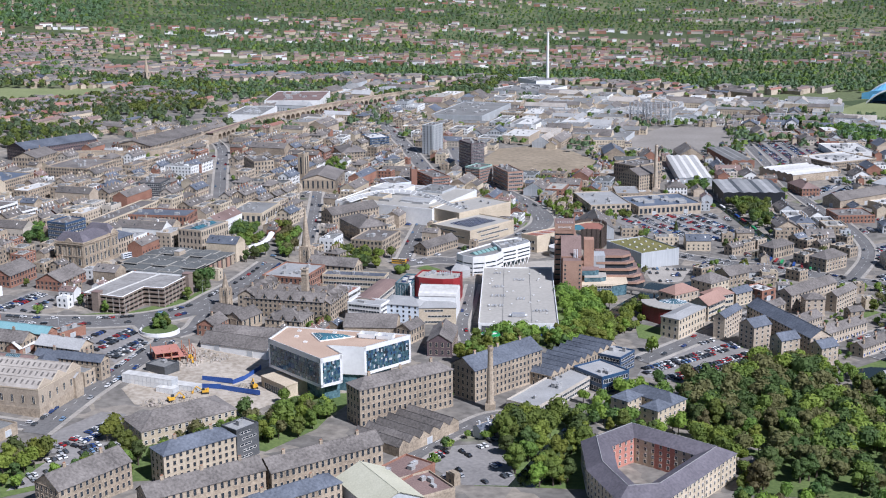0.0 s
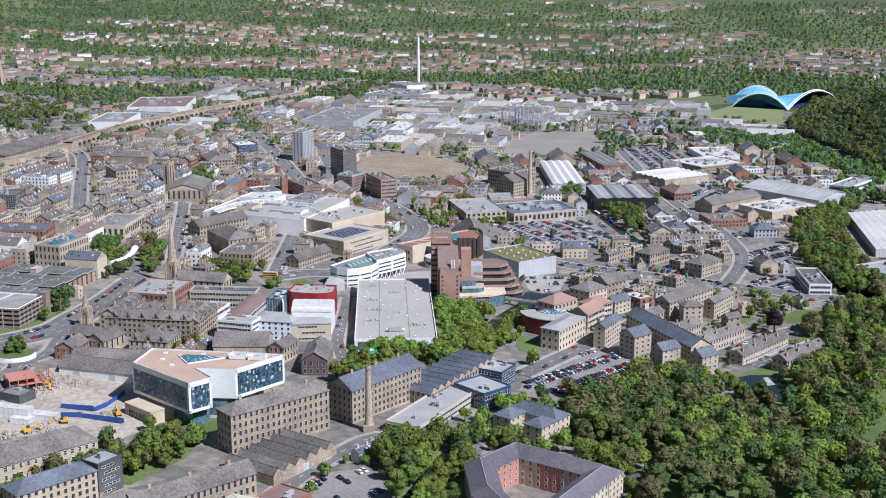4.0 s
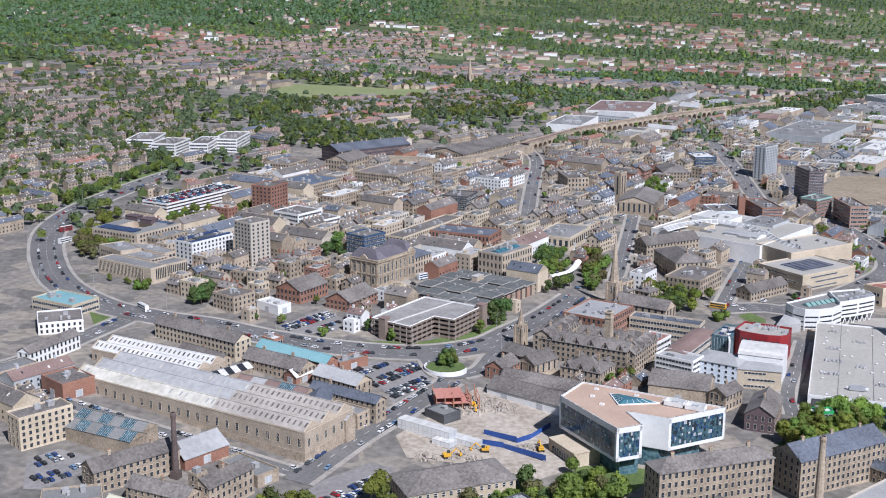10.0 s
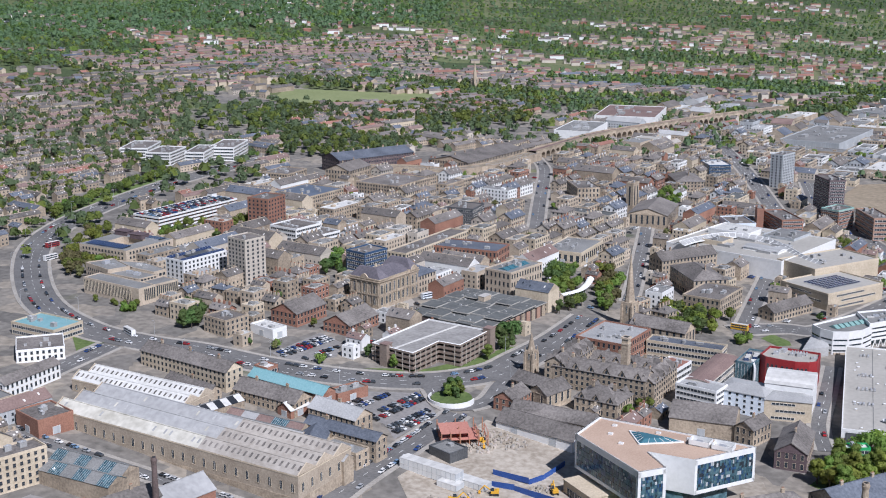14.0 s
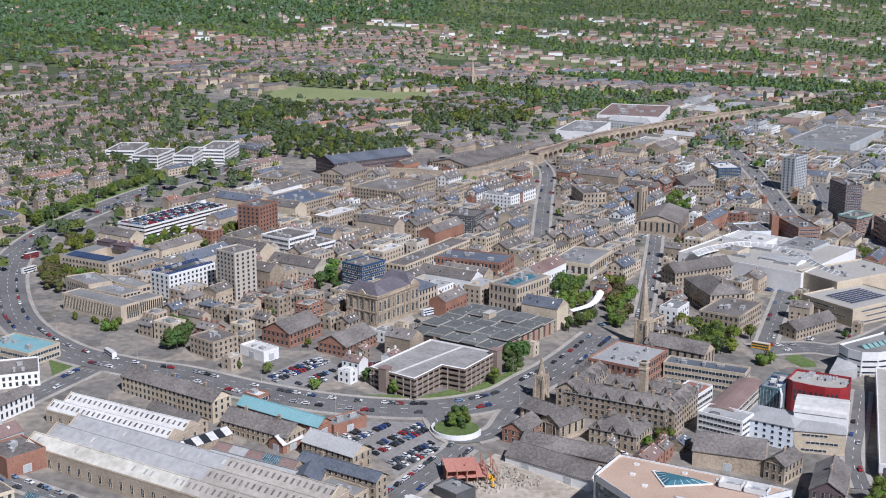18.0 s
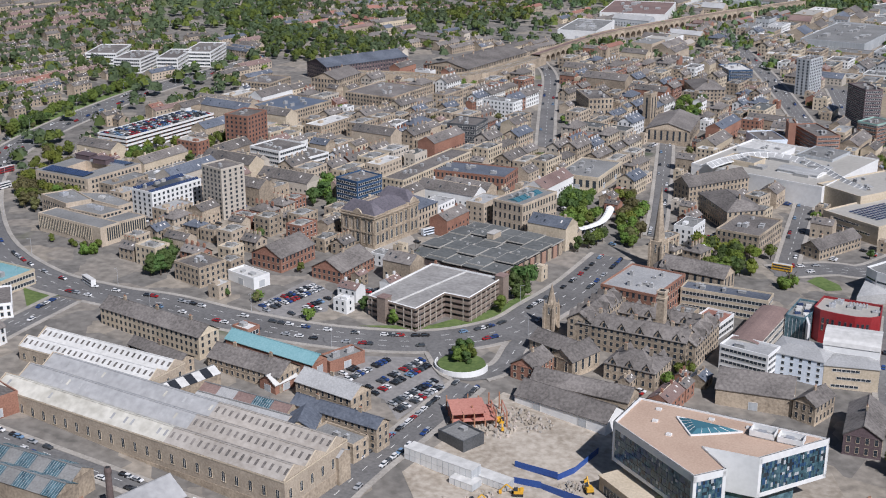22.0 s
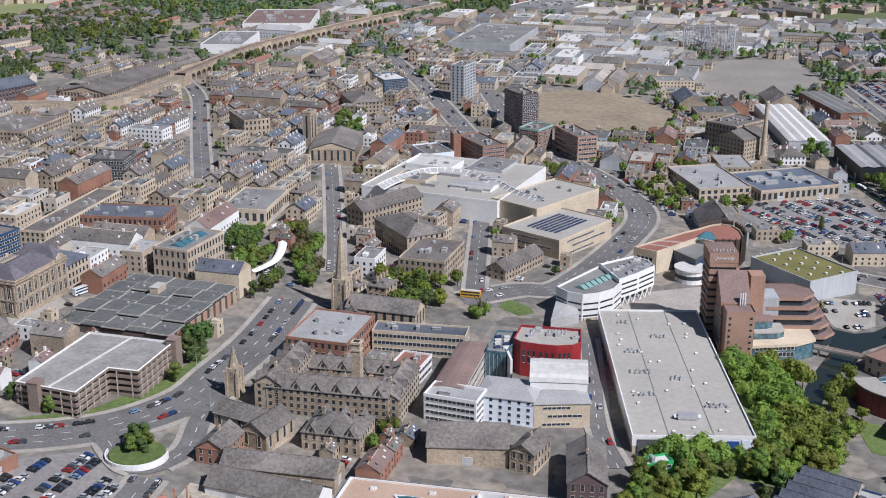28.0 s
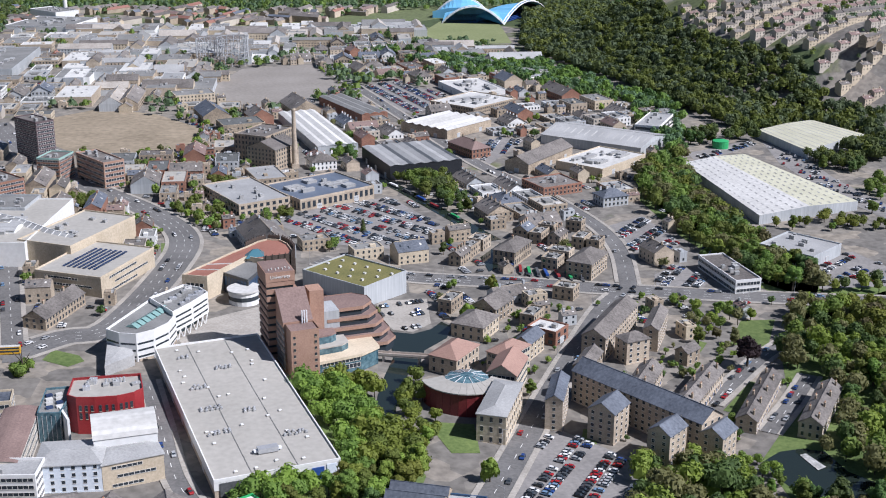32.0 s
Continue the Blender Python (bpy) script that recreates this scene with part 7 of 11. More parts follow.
def rubble(x, y, r, seed, mat="earth"):
    rnd = random.Random(seed)
    b = Build()
    for _ in range(60):
        a, d = rnd.uniform(0, 6.28), r * math.sqrt(rnd.random())
        s = rnd.uniform(0.3, 1.0)
        px, py, pz = d * math.cos(a), d * math.sin(a), max(0, (1 - d / r)) * 1.6
        q = [(px + s * math.cos(k * 1.57 + a), py + s * math.sin(k * 1.57 + a)) for k in range(4)]
        b.solid([(*c, pz - 0.6) for c in q], [(px + (c[0] - px) * 0.6, py + (c[1] - py) * 0.6, pz + s * 0.6) for c in q], rnd.choice((mat, mat, "paving", "concrete")))
    ob = new("rubble_heap", b.mesh("rubble_heap"))
    ob.matrix_basis = pose(x, y, land(x, y) + 0.1)
    tagged(ob, "heap of pale broken rubble on the site", "rubble", kind="stuff")


def stripped_frame(x, y, yaw, l, w):
    """A building being taken down: red frames and floors without walls."""
    top = thing("stripped_building", "half-demolished building with exposed red steel frame", "ruin", pose(x, y, land(x, y), 0, 0, yaw))
    rnd = random.Random(5)
    for i in range(6):
        for j in range(4):
            b = Build()
            hh = rnd.choice((3.2, 6.4, 6.4, 7.5))
            b.box(-0.25, 0.25, -0.25, 0.25, -1, hh, "terracotta")
            part("column", b, top, at=pose((i / 5 - 0.5) * l, (j / 3 - 0.5) * w, 0))
    for k in (3.2, 6.4):
        for i in range(6):
            b = Build()
            b.bar(((i / 5 - 0.5) * l, -w / 2, k), ((i / 5 - 0.5) * l, w / 2 * rnd.uniform(0.2, 1), k + rnd.uniform(-0.6, 0.3)), 0.22, "rosewall", 4)
            part("beam", b, top)
        b = Build()
        b.box(-l / 2, l / 2 * rnd.uniform(0.1, 0.7), -w / 2, w / 2 * 0.8, k - 0.25, k - 0.05, "rosewall")
        part("floor_slab", b, top)
    claim(x, y, yaw, l, w)


def glass_arcade(pts, width, lift):
    """The white-framed glazed street roof of the shopping centre."""
    line = smooth_line(pts, 5.0)
    top = thing("glass_arcade_roof", "white framed glazed arcade roof over the shopping centre", "roof", pose(0, 0, 0))
    for a, c in zip(line, line[1:]):
        t = (c - a).normalized()
        n = Vector((-t.y, t.x)) * width / 2
        z = land(a.x, a.y) + lift
        b = Build()
        for s in (-1, 1):
            p = [(a.x + s * n.x, a.y + s * n.y, z), (c.x + s * n.x, c.y + s * n.y, z), (c.x, c.y, z + 2.6), (a.x, a.y, z + 2.6)]
            b.poly(p if s < 0 else p[::-1], "metal")
            b.bar(p[0], p[3], 0.35, "white", 4)
            b.bar(p[0], p[1], 0.5, "white", 4)
        b.bar((a.x, a.y, z + 2.6), (c.x, c.y, z + 2.6), 0.35, "white", 4)
        part("glazed_bay", b, top)


def canopy(pts, width, lift):
    line = smooth_line(pts, 4.0)
    top = thing("white_canopy", "curved white tented canopy over the square", "canopy", pose(0, 0, 0))
    for i, (a, c) in enumerate(zip(line, line[1:])):
        t = (c - a).normalized()
        n = Vector((-t.y, t.x)) * width / 2
        z = land(a.x, a.y) + lift
        m = (a + c) / 2
        b = Build()
        q = [(a.x - n.x, a.y - n.y), (c.x - n.x, c.y - n.y), (c.x + n.x, c.y + n.y), (a.x + n.x, a.y + n.y)]
        for j in range(4):
            b.poly([(*q[j], z), (*q[(j + 1) % 4], z), (m.x, m.y, z + 1.3)], "white")
        b.bar((m.x, m.y, z - lift), (m.x, m.y, z + 1.2), 0.12, "whitesteel", 4)
        part("tent_bay", b, top)


def narrow_boat(x, y, yaw, mat):
    top = thing("narrow_boat", "long narrow canal boat moored at the bank", "boat", pose(x, y, land(x, y) + 0.2, 0, 0, yaw), "canal boats")
    b = Build()
    b.solid([(-8, 0, 0), (-6, -1, 0), (7.5, -1, 0), (8, 0, 0), (7.5, 1, 0), (-6, 1, 0)], [(-8.4, 0, 0.9), (-6, -1.1, 0.8), (7.6, -1.1, 0.8), (8.1, 0, 0.8), (7.6, 1.1, 0.8), (-6, 1.1, 0.8)], "darkpanel")
    part("hull", b, top)
    b = Build()
    b.box(-5, 5.5, -0.85, 0.85, 0.8, 1.8, mat)
    part("cabin", b, top)


def street_lamp(x, y, yaw):
    if "lamp" not in WINDOWS:
        b, c = Build(), Build()
        b.tube(0, 0, -0.5, 9.5, 0.11, 0.07, "steel", 6)
        b.bar((0, 0, 9.4), (1.8, 0, 9.8), 0.06, "steel", 4)
        c.box(1.5, 2.3, -0.15, 0.15, 9.7, 9.9, "metal")
        WINDOWS["lamp"] = (b.mesh("post"), c.mesh("lamp_head"))
    top = thing("street_lamp", "tall grey steel street lamp beside the road", "street lamp", pose(x, y, land(x, y), 0, 0, yaw), "street lamps")
    part("post", WINDOWS["lamp"][0], top)
    part("lamp_head", WINDOWS["lamp"][1], top)


def lamps(pts, step, offset):
    line = smooth_line(pts, step)
    for i, (a, c) in enumerate(zip(line, line[1:])):
        t = (c - a).normalized()
        s = 1 if i % 2 else -1
        p = a + Vector((-t.y, t.x)) * (offset * s)
        street_lamp(p.x, p.y, math.degrees(math.atan2(t.y, t.x)) + (-90 if s > 0 else 90))


def bus(x, y, yaw, mat, label):
    top = thing("bus", label, "bus", pose(x, y, land(x, y) + 0.2, 0, 0, yaw), "buses")
    b = Build()
    b.box(-5.4, 5.4, -1.25, 1.25, 0.35, 3.9, mat)
    b.box(-5.2, 5.2, -1.15, 1.15, 3.9, 4.05, "whiteroof")
    part("body", b, top)
    b = Build()
    for z0 in (1.3, 2.8):
        b.box(-5.0, 5.0, -1.28, 1.28, z0, z0 + 0.8, "glass")
    part("distant_glazing", b, top)["label"] = "dark glazing bands"
    b = Build()
    b.tube(0, 0, 0, 0.3, 0.5, 0.5, "rubber", 10)
    me = b.mesh("wheel")
    for px in (-3.4, 3.4):
        for s in (-1, 1):
            part("wheel", me, top, at=pose(px, s * 1.1 + (0.15 if s > 0 else -0.15), 0.5, 90, 0, 0))


def footbridge(a, c, lift, width=3.0):
    """A concrete footbridge with side rails on two piers."""
    a, c = Vector(a), Vector(c)
    t = c - a
    l = t.length
    z = max(land(*a), land(*c)) + lift
    top = thing("footbridge", "pale concrete footbridge over the canal", "bridge", pose(a.x, a.y, z, 0, 0, math.degrees(math.atan2(t.y, t.x))))
    b = Build()
    b.box(0, l, -width / 2, width / 2, -0.7, 0, "concrete")
    part("deck", b, top)
    for s in (-1, 1):
        b = Build()
        b.box(0, l, s * width / 2 - 0.1, s * width / 2 + 0.1, 0.003, 1.1, "concrete")
        part("parapet", b, top)
    for u in (0.2, 0.8):
        b = Build()
        b.box(u * l - 0.4, u * l + 0.4, -1, 1, -lift - 3, -0.7, "concrete")
        part("pier", b, top)


# ---- outlines drawn as rings ----
def ccw(ring):
    a = sum(p[0] * q[1] - q[0] * p[1] for p, q in zip(ring, ring[1:] + ring[:1]))
    return ring if a > 0 else ring[::-1]


def grown_ring(ring, d):
    """The ring moved outwards by d."""
    out, k = [], len(ring)
    for i in range(k):
        a, b, c = Vector(ring[i - 1]), Vector(ring[i]), Vector(ring[(i + 1) % k])
        t, u = (b - a).normalized(), (c - b).normalized()
        n, m = Vector((t.y, -t.x)), Vector((u.y, -u.x))
        v = b + (n + m) * (d / max(0.35, 1 + n.dot(m)))
        out.append((v.x, v.y))
    return out


def ring_thing(name, label, category, ring, group="town buildings"):
    """A thing at the middle of a ring; returns it and the ring in its own axes."""
    ring = ccw(ring)
    cx, cy = sum(p[0] for p in ring) / len(ring), sum(p[1] for p in ring) / len(ring)
    for p, q in zip(ring, ring[1:] + ring[:1]):
        m = ((p[0] + q[0]) / 2, (p[1] + q[1]) / 2)
        claim((m[0] + cx) / 2, (m[1] + cy) / 2, math.degrees(math.atan2(q[1] - p[1], q[0] - p[0])), math.dist(p, q), math.hypot(m[0] - cx, m[1] - cy))
    top = thing(name, label, category, pose(cx, cy, land(cx, cy)), group)
    return top, [(x - cx, y - cy) for x, y in ring], (cx, cy)


def local(ring, o):
    return ccw([(x - o[0], y - o[1]) for x, y in ring])


def mass(top, ring, z0, z1, wall, cover, name="wall", label="", lip=0.7):
    """Walls over a ring with a parapet, and the flat roof inside it as its own part."""
    b = Build()
    r, s = ring, grown_ring(ring, -0.45)
    b.solid([(*p, z0) for p in r], [(*p, z1 + lip) for p in r], wall, False)
    b.solid([(*p, z1 + lip) for p in r], [(*p, z1 + lip) for p in s], wall, False)
    b.solid([(*p, z1 + lip) for p in s], [(*p, z1 - 0.1) for p in s], wall, False)
    w = part(name, b, top, label)
    b = Build()
    b.poly([(*p, z1) for p in s], cover)
    part("roof", b, top)
    return w


def strip(top, ring, i, z0, z1, lo=0.03, hi=0.97, mat="glass", step=2.2, bar="frame", thick=0.16):
    """A band of glazing with uprights along side i of a ring."""
    a, c = Vector(ring[i]), Vector(ring[(i + 1) % len(ring)])
    t = (c - a).normalized()
    n = Vector((t.y, -t.x))
    run = (c - a).length
    p, q = a + t * run * lo + n * 0.06, a + t * run * hi + n * 0.06
    b = Build()
    if step:
        folded(b, p, q, n, z0, z1, max(1, int((q - p).length / step)), thick, 0.14, mat, bar)
    else:
        b.poly([(p.x, p.y, z0), (q.x, q.y, z0), (q.x, q.y, z1), (p.x, p.y, z1)], mat)
    return part("ribbon_window", b, top)


def plant(top, places, z, seed=1):
    """Roof plant boxes with cowls."""
    rnd = random.Random(seed)
    for x, y in places:
        b = Build()
        a, c, d = rnd.uniform(1.0, 2.6), rnd.uniform(0.8, 1.8), rnd.uniform(0.8, 1.9)
        b.box(-a, a, -c, c, 0, d, rnd.choice(("metal", "whiteroof", "steel")))
        b.tube(0, 0, d, d + 0.5, 0.5, 0.4, "steel", 8)
        part("roof_unit", b, top, at=pose(x, y, z, 0, 0, rnd.choice((0, 12, 78))))


def ring_deck(ring, h, levels):
    """The open multi-storey car park by the ring road: floor slabs, brown bands, white posts, stair towers, a kerbed top deck."""
    top, R, o = ring_thing("car_park", "open multi-storey car park with brown bands and white posts", "car park", ring)
    lv = h / levels
    # black block set behind the bands, painted as the shaded interior
    core = grown_ring(R, -6.5)
    b = Build()
    b.solid([(*p, -2) for p in core], [(*p, h - 0.6) for p in core], "blackpanel", False)
    part("core", b, top, "black block standing for the shade inside the car park")
    for k in range(levels + 1):
        b = Build()
        r = grown_ring(R, -0.3)
        b.poly([(*p, k * lv) for p in r], "deckfloor" if k == levels else "concrete")
        b.poly([(*p, k * lv - 0.4) for p in r][::-1], "concrete")
        part("slab", b, top)
        b = Build()
        z0, z1 = (k * lv - 0.45, k * lv + 1.0)
        s, q = grown_ring(R, 0.0), grown_ring(R, -0.3)
        m = "white" if k == levels else "deckband"
        b.solid([(*p, z0) for p in s], [(*p, z1 - (0.35 if k == levels else 0)) for p in s], "deckband", False)
        b.solid([(*p, z1 - (0.35 if k == levels else 0)) for p in s], [(*p, z1) for p in q], m, False)
        b.solid([(*p, z1) for p in q], [(*p, z0) for p in q], m, False)
        part("band", b, top, "brown concrete band")
    q = Build()
    q.box(-0.2, 0.2, -0.2, 0.2, -2, h - 0.3, "render")
    me = q.mesh("post")
    for i in range(len(R)):
        a, c = Vector(R[i]), Vector(R[(i + 1) % len(R)])
        t = (c - a).normalized()
        run, yaw = (c - a).length, math.degrees(math.atan2(t.y, t.x))
        n = max(2, int(run / 4.6))
        for j in range(n):
            p = a + t * (run * (j + 0.5) / n)
            part("post", me, top, at=pose(p.x, p.y, 0, 0, 0, yaw) @ pose(0, 0.16, 0))
    a, c = Vector(R[5]).lerp(Vector(R[0]), 0.52), Vector(R[3]).lerp(Vector(R[4]), 0.5)
    b = Build()
    b.bar((a.x, a.y, h + 0.3), (c.x, c.y, h + 0.3), 0.45, "whiteroof", 4)
    part("deck_kerb", b, top, "pale kerb between the two ramps")
    for i, f in ((5, 0.35), (2, 0.98)):
        p = Vector(R[i]).lerp(Vector(R[(i + 1) % len(R)]), f)
        b = Build()
        b.box(-2.6, 2.6, -2.4, 2.4, -2, h + 2.4, "deckband")
        b.box(-2.8, 2.8, -2.6, 2.6, h + 2.4, h + 2.8, "brownroof")
        part("stair_tower", b, top, "brown stair tower", pose(p.x, p.y, 0, 0, 0, 78))
    return top, R


def market_hall(x, y, yaw, nu, nv, cell, h):
    """The market: staggered flat roof slabs at several levels, felted dark green-grey, with pale edges and clerestory glazing below."""
    l, w = nu * cell[0], nv * cell[1]
    claim(x, y, yaw, l, w)
    top = thing("market_hall", "low market hall under staggered dark green-grey roof slabs", "market hall", pose(x, y, land(x, y), 0, 0, yaw), "town buildings")
    b = Build()
    b.box(-l / 2 + 0.8, l / 2 - 0.8, -w / 2 + 0.8, w / 2 - 0.8, -3, h - 1.6, "darkbrick")
    part("wall", b, top)
    b = Build()
    b.box(-l / 2 + 1.2, l / 2 - 1.2, -w / 2 + 1.2, w / 2 - 1.2, h - 1.6, h - 0.4, "glass")
    b.box(-l / 2 + 0.3, l / 2 - 0.3, -w / 2 + 0.3, w / 2 - 0.3, h - 0.45, h - 0.1, "ridgefelt")
    part("clerestory", b, top, "dark clerestory under the lowest felt roof")
    rnd = random.Random(12)
    for i in range(nu):
        for j in range(nv):
            x0 = -l / 2 + i * cell[0] + (cell[0] * 0.3 if j % 2 else 0) * (1 if i < nu - 1 else 0)
            x1 = -l / 2 + (i + 1) * cell[0] + (cell[0] * 0.3 if j % 2 and i < nu - 2 else 0)
            y0, y1 = -w / 2 + j * cell[1], -w / 2 + (j + 1) * cell[1]
            z = h + (0.0, 1.1, 0.5, 1.6)[(i * 3 + j * 2) % 4]
            b = Build()
            b.box(x0 - 0.25, x1 + 0.25, y0 - 0.25, y1 + 0.25, z - 0.55, z, "membrane")
            b.box(x0 + 0.2, x1 - 0.2, y0 + 0.2, y1 - 0.2, z, z + 0.06, "ridgefelt")
            b.box(x0 + 0.6, x1 - 0.6, y0 + 0.6, y1 - 0.6, h - 0.5, z - 0.5, "glass")
            if rnd.random() < 0.5:
                u, v = rnd.uniform(x0 + 2, x1 - 2), rnd.uniform(y0 + 2, y1 - 2)
                b.box(u - 0.6, u + 0.6, v - 0.5, v + 0.5, z, z + 0.8, "metal")
            part("roof_slab", b, top, "flat felted roof slab")
    b = Build()
    b.box(-4, 4, -2.2, 2.2, h - 1, h + 4.2, "stoneflat")
    b.box(-4.2, 4.2, -2.4, 2.4, h + 4.2, h + 4.5, "concreteroof")
    part("lift_house", b, top, "buff lift house", pose(l * 0.18, w * 0.05, 0))
    for side, s in ((0, -1), (180, 1)):
        n = int(l / 6)
        for i in range(n):
            b = Build()
            b.box(-1.9, 1.9, -0.25, 0.2, -2, h - 1.2, "brownbrick" if i % 2 else "stone")
            part("wall_bay", b, top, at=pose((i + 0.5) / n * l - l / 2, s * (w / 2 - 0.4), 0, 0, 0, side))
    return top


def town_hall(x, y, yaw, l, w, h):
    """The ornate stone town hall: two tall arched storeys between cornices, pilasters, end pavilions, purple slate roofs, and a plainer wing."""
    claim(x, y, yaw, l, w)
    top = thing("town_hall", "ornate sandstone town hall with arched windows and purple-grey slate roof", "town hall", pose(x, y, land(x, y), 0, 0, yaw))
    b = Build()
    b.box(-l / 2, l / 2, -w / 2, w / 2, -3, h, "stone")
    part("wall", b, top)
    for z0, z1, g in ((-3, 1.2, 0.35), (h * 0.46, h * 0.5, 0.55), (h - 1.3, h - 0.6, 0.5), (h - 0.6, h, 0.95)):
        b = Build()
        b.box(-l / 2 - g, l / 2 + g, -w / 2 - g, w / 2 + g, z0, z1, "stone")
        part("cornice", b, top, "deep stone cornice")
    low, high = arch_window(1.9, h * 0.3), arch_window(1.7, h * 0.34)
    for (mx, my), turn, run in sides(l, w):
        n = max(3, int(run / 4.4))
        at = pose(mx, my, 0, 0, 0, turn)
        for i in range(n):
            u = (i + 0.5) / n * run - run / 2
            part("arched_window", low, top, at=at @ pose(u, -0.04, 2.2))
            part("arched_window", high, top, at=at @ pose(u, -0.04, h * 0.53))
        for i in range(n + 1):
            b = Build()
            b.box(-0.45, 0.45, -0.5, 0, 1.2, h - 1.3, "stone")
            b.box(-0.6, 0.6, -0.65, 0, h - 2.1, h - 1.4, "stone")
            part("pilaster", b, top, at=at @ pose(-run / 2 + 0.5 + (run - 1.0) * i / n, 0, 0))
    rb, _ = roof_mesh("hip", l - 1.5, w - 1.5, "purpleslate", None, "stone")
    part("roof", rb, top, "purple-grey slate roof", pose(0, 0, h + 0.4))
    b = Build()
    b.box(-l / 2, l / 2, -w / 2, -w / 2 + 0.5, h, h + 1.2, "stone")
    b.box(-l / 2, l / 2, w / 2 - 0.5, w / 2, h, h + 1.2, "stone")
    part("parapet", b, top, "stone balustrade")
    for u, k, d in ((-l / 2 + 4.6, 4.7, w / 2 + 0.5), (l / 2 - 4.0, 4.0, w / 2 + 0.4)):
        b = Build()
        b.box(u - k, u + k, -d, d, -3, h + 1.4, "stone")
        b.box(u - k - 0.4, u + k + 0.4, -d - 0.4, d + 0.4, h + 0.6, h + 1.4, "stone")
        part("pavilion", b, top, "projecting stone pavilion")
        b = Build()
        b.solid([(u - k, -d, h + 1.4), (u + k, -d, h + 1.4), (u + k, d, h + 1.4), (u - k, d, h + 1.4)], [(u - 1.2, -d + 5, h + 7.2), (u + 1.2, -d + 5, h + 7.2), (u + 1.2, d - 5, h + 7.2), (u - 1.2, d - 5, h + 7.2)], "purpleslate")
        part("pavilion_roof", b, top, "steep purple slate pavilion roof")
        for turn, n, run in ((0, 2, 2 * k), (180, 2, 2 * k), (270 if u < 0 else 90, 3, 2 * d)):
            at = pose(u, 0, 0, 0, 0, turn) @ pose(0, -(d if turn in (0, 180) else k), 0)
            for i in range(n):
                for me, z in ((low, 2.2), (high, h * 0.53)):
                    part("arched_window", me, top, at=at @ pose((i + 0.5) / n * run - run / 2, -0.06, z))
    b = Build()
    n = 9
    arc = [(-3.4 + 6.8 * i / n, 2.6 * math.sin(math.pi * i / n)) for i in range(n + 1)]
    b.poly([(x0, 0, z0) for x0, z0 in arc], "stone")
    b.poly([(x0, 0.7, z0) for x0, z0 in arc][::-1], "stone")
    for (x0, z0), (x1, z1) in zip(arc, arc[1:]):
        b.poly([(x0, 0, z0), (x0, 0.7, z0), (x1, 0.7, z1), (x1, 0, z1)], "cream")
    me = b.mesh("segmental_gable")
    part("segmental_gable", me, top, "curved stone pediment", pose(-l / 2 - 0.5, 0, h + 1.3, 0, 0, 270))
    part("segmental_gable", me, top, "curved stone pediment", pose(l / 2 - 4, -w / 2 - 0.6, h + 1.3))
    return top


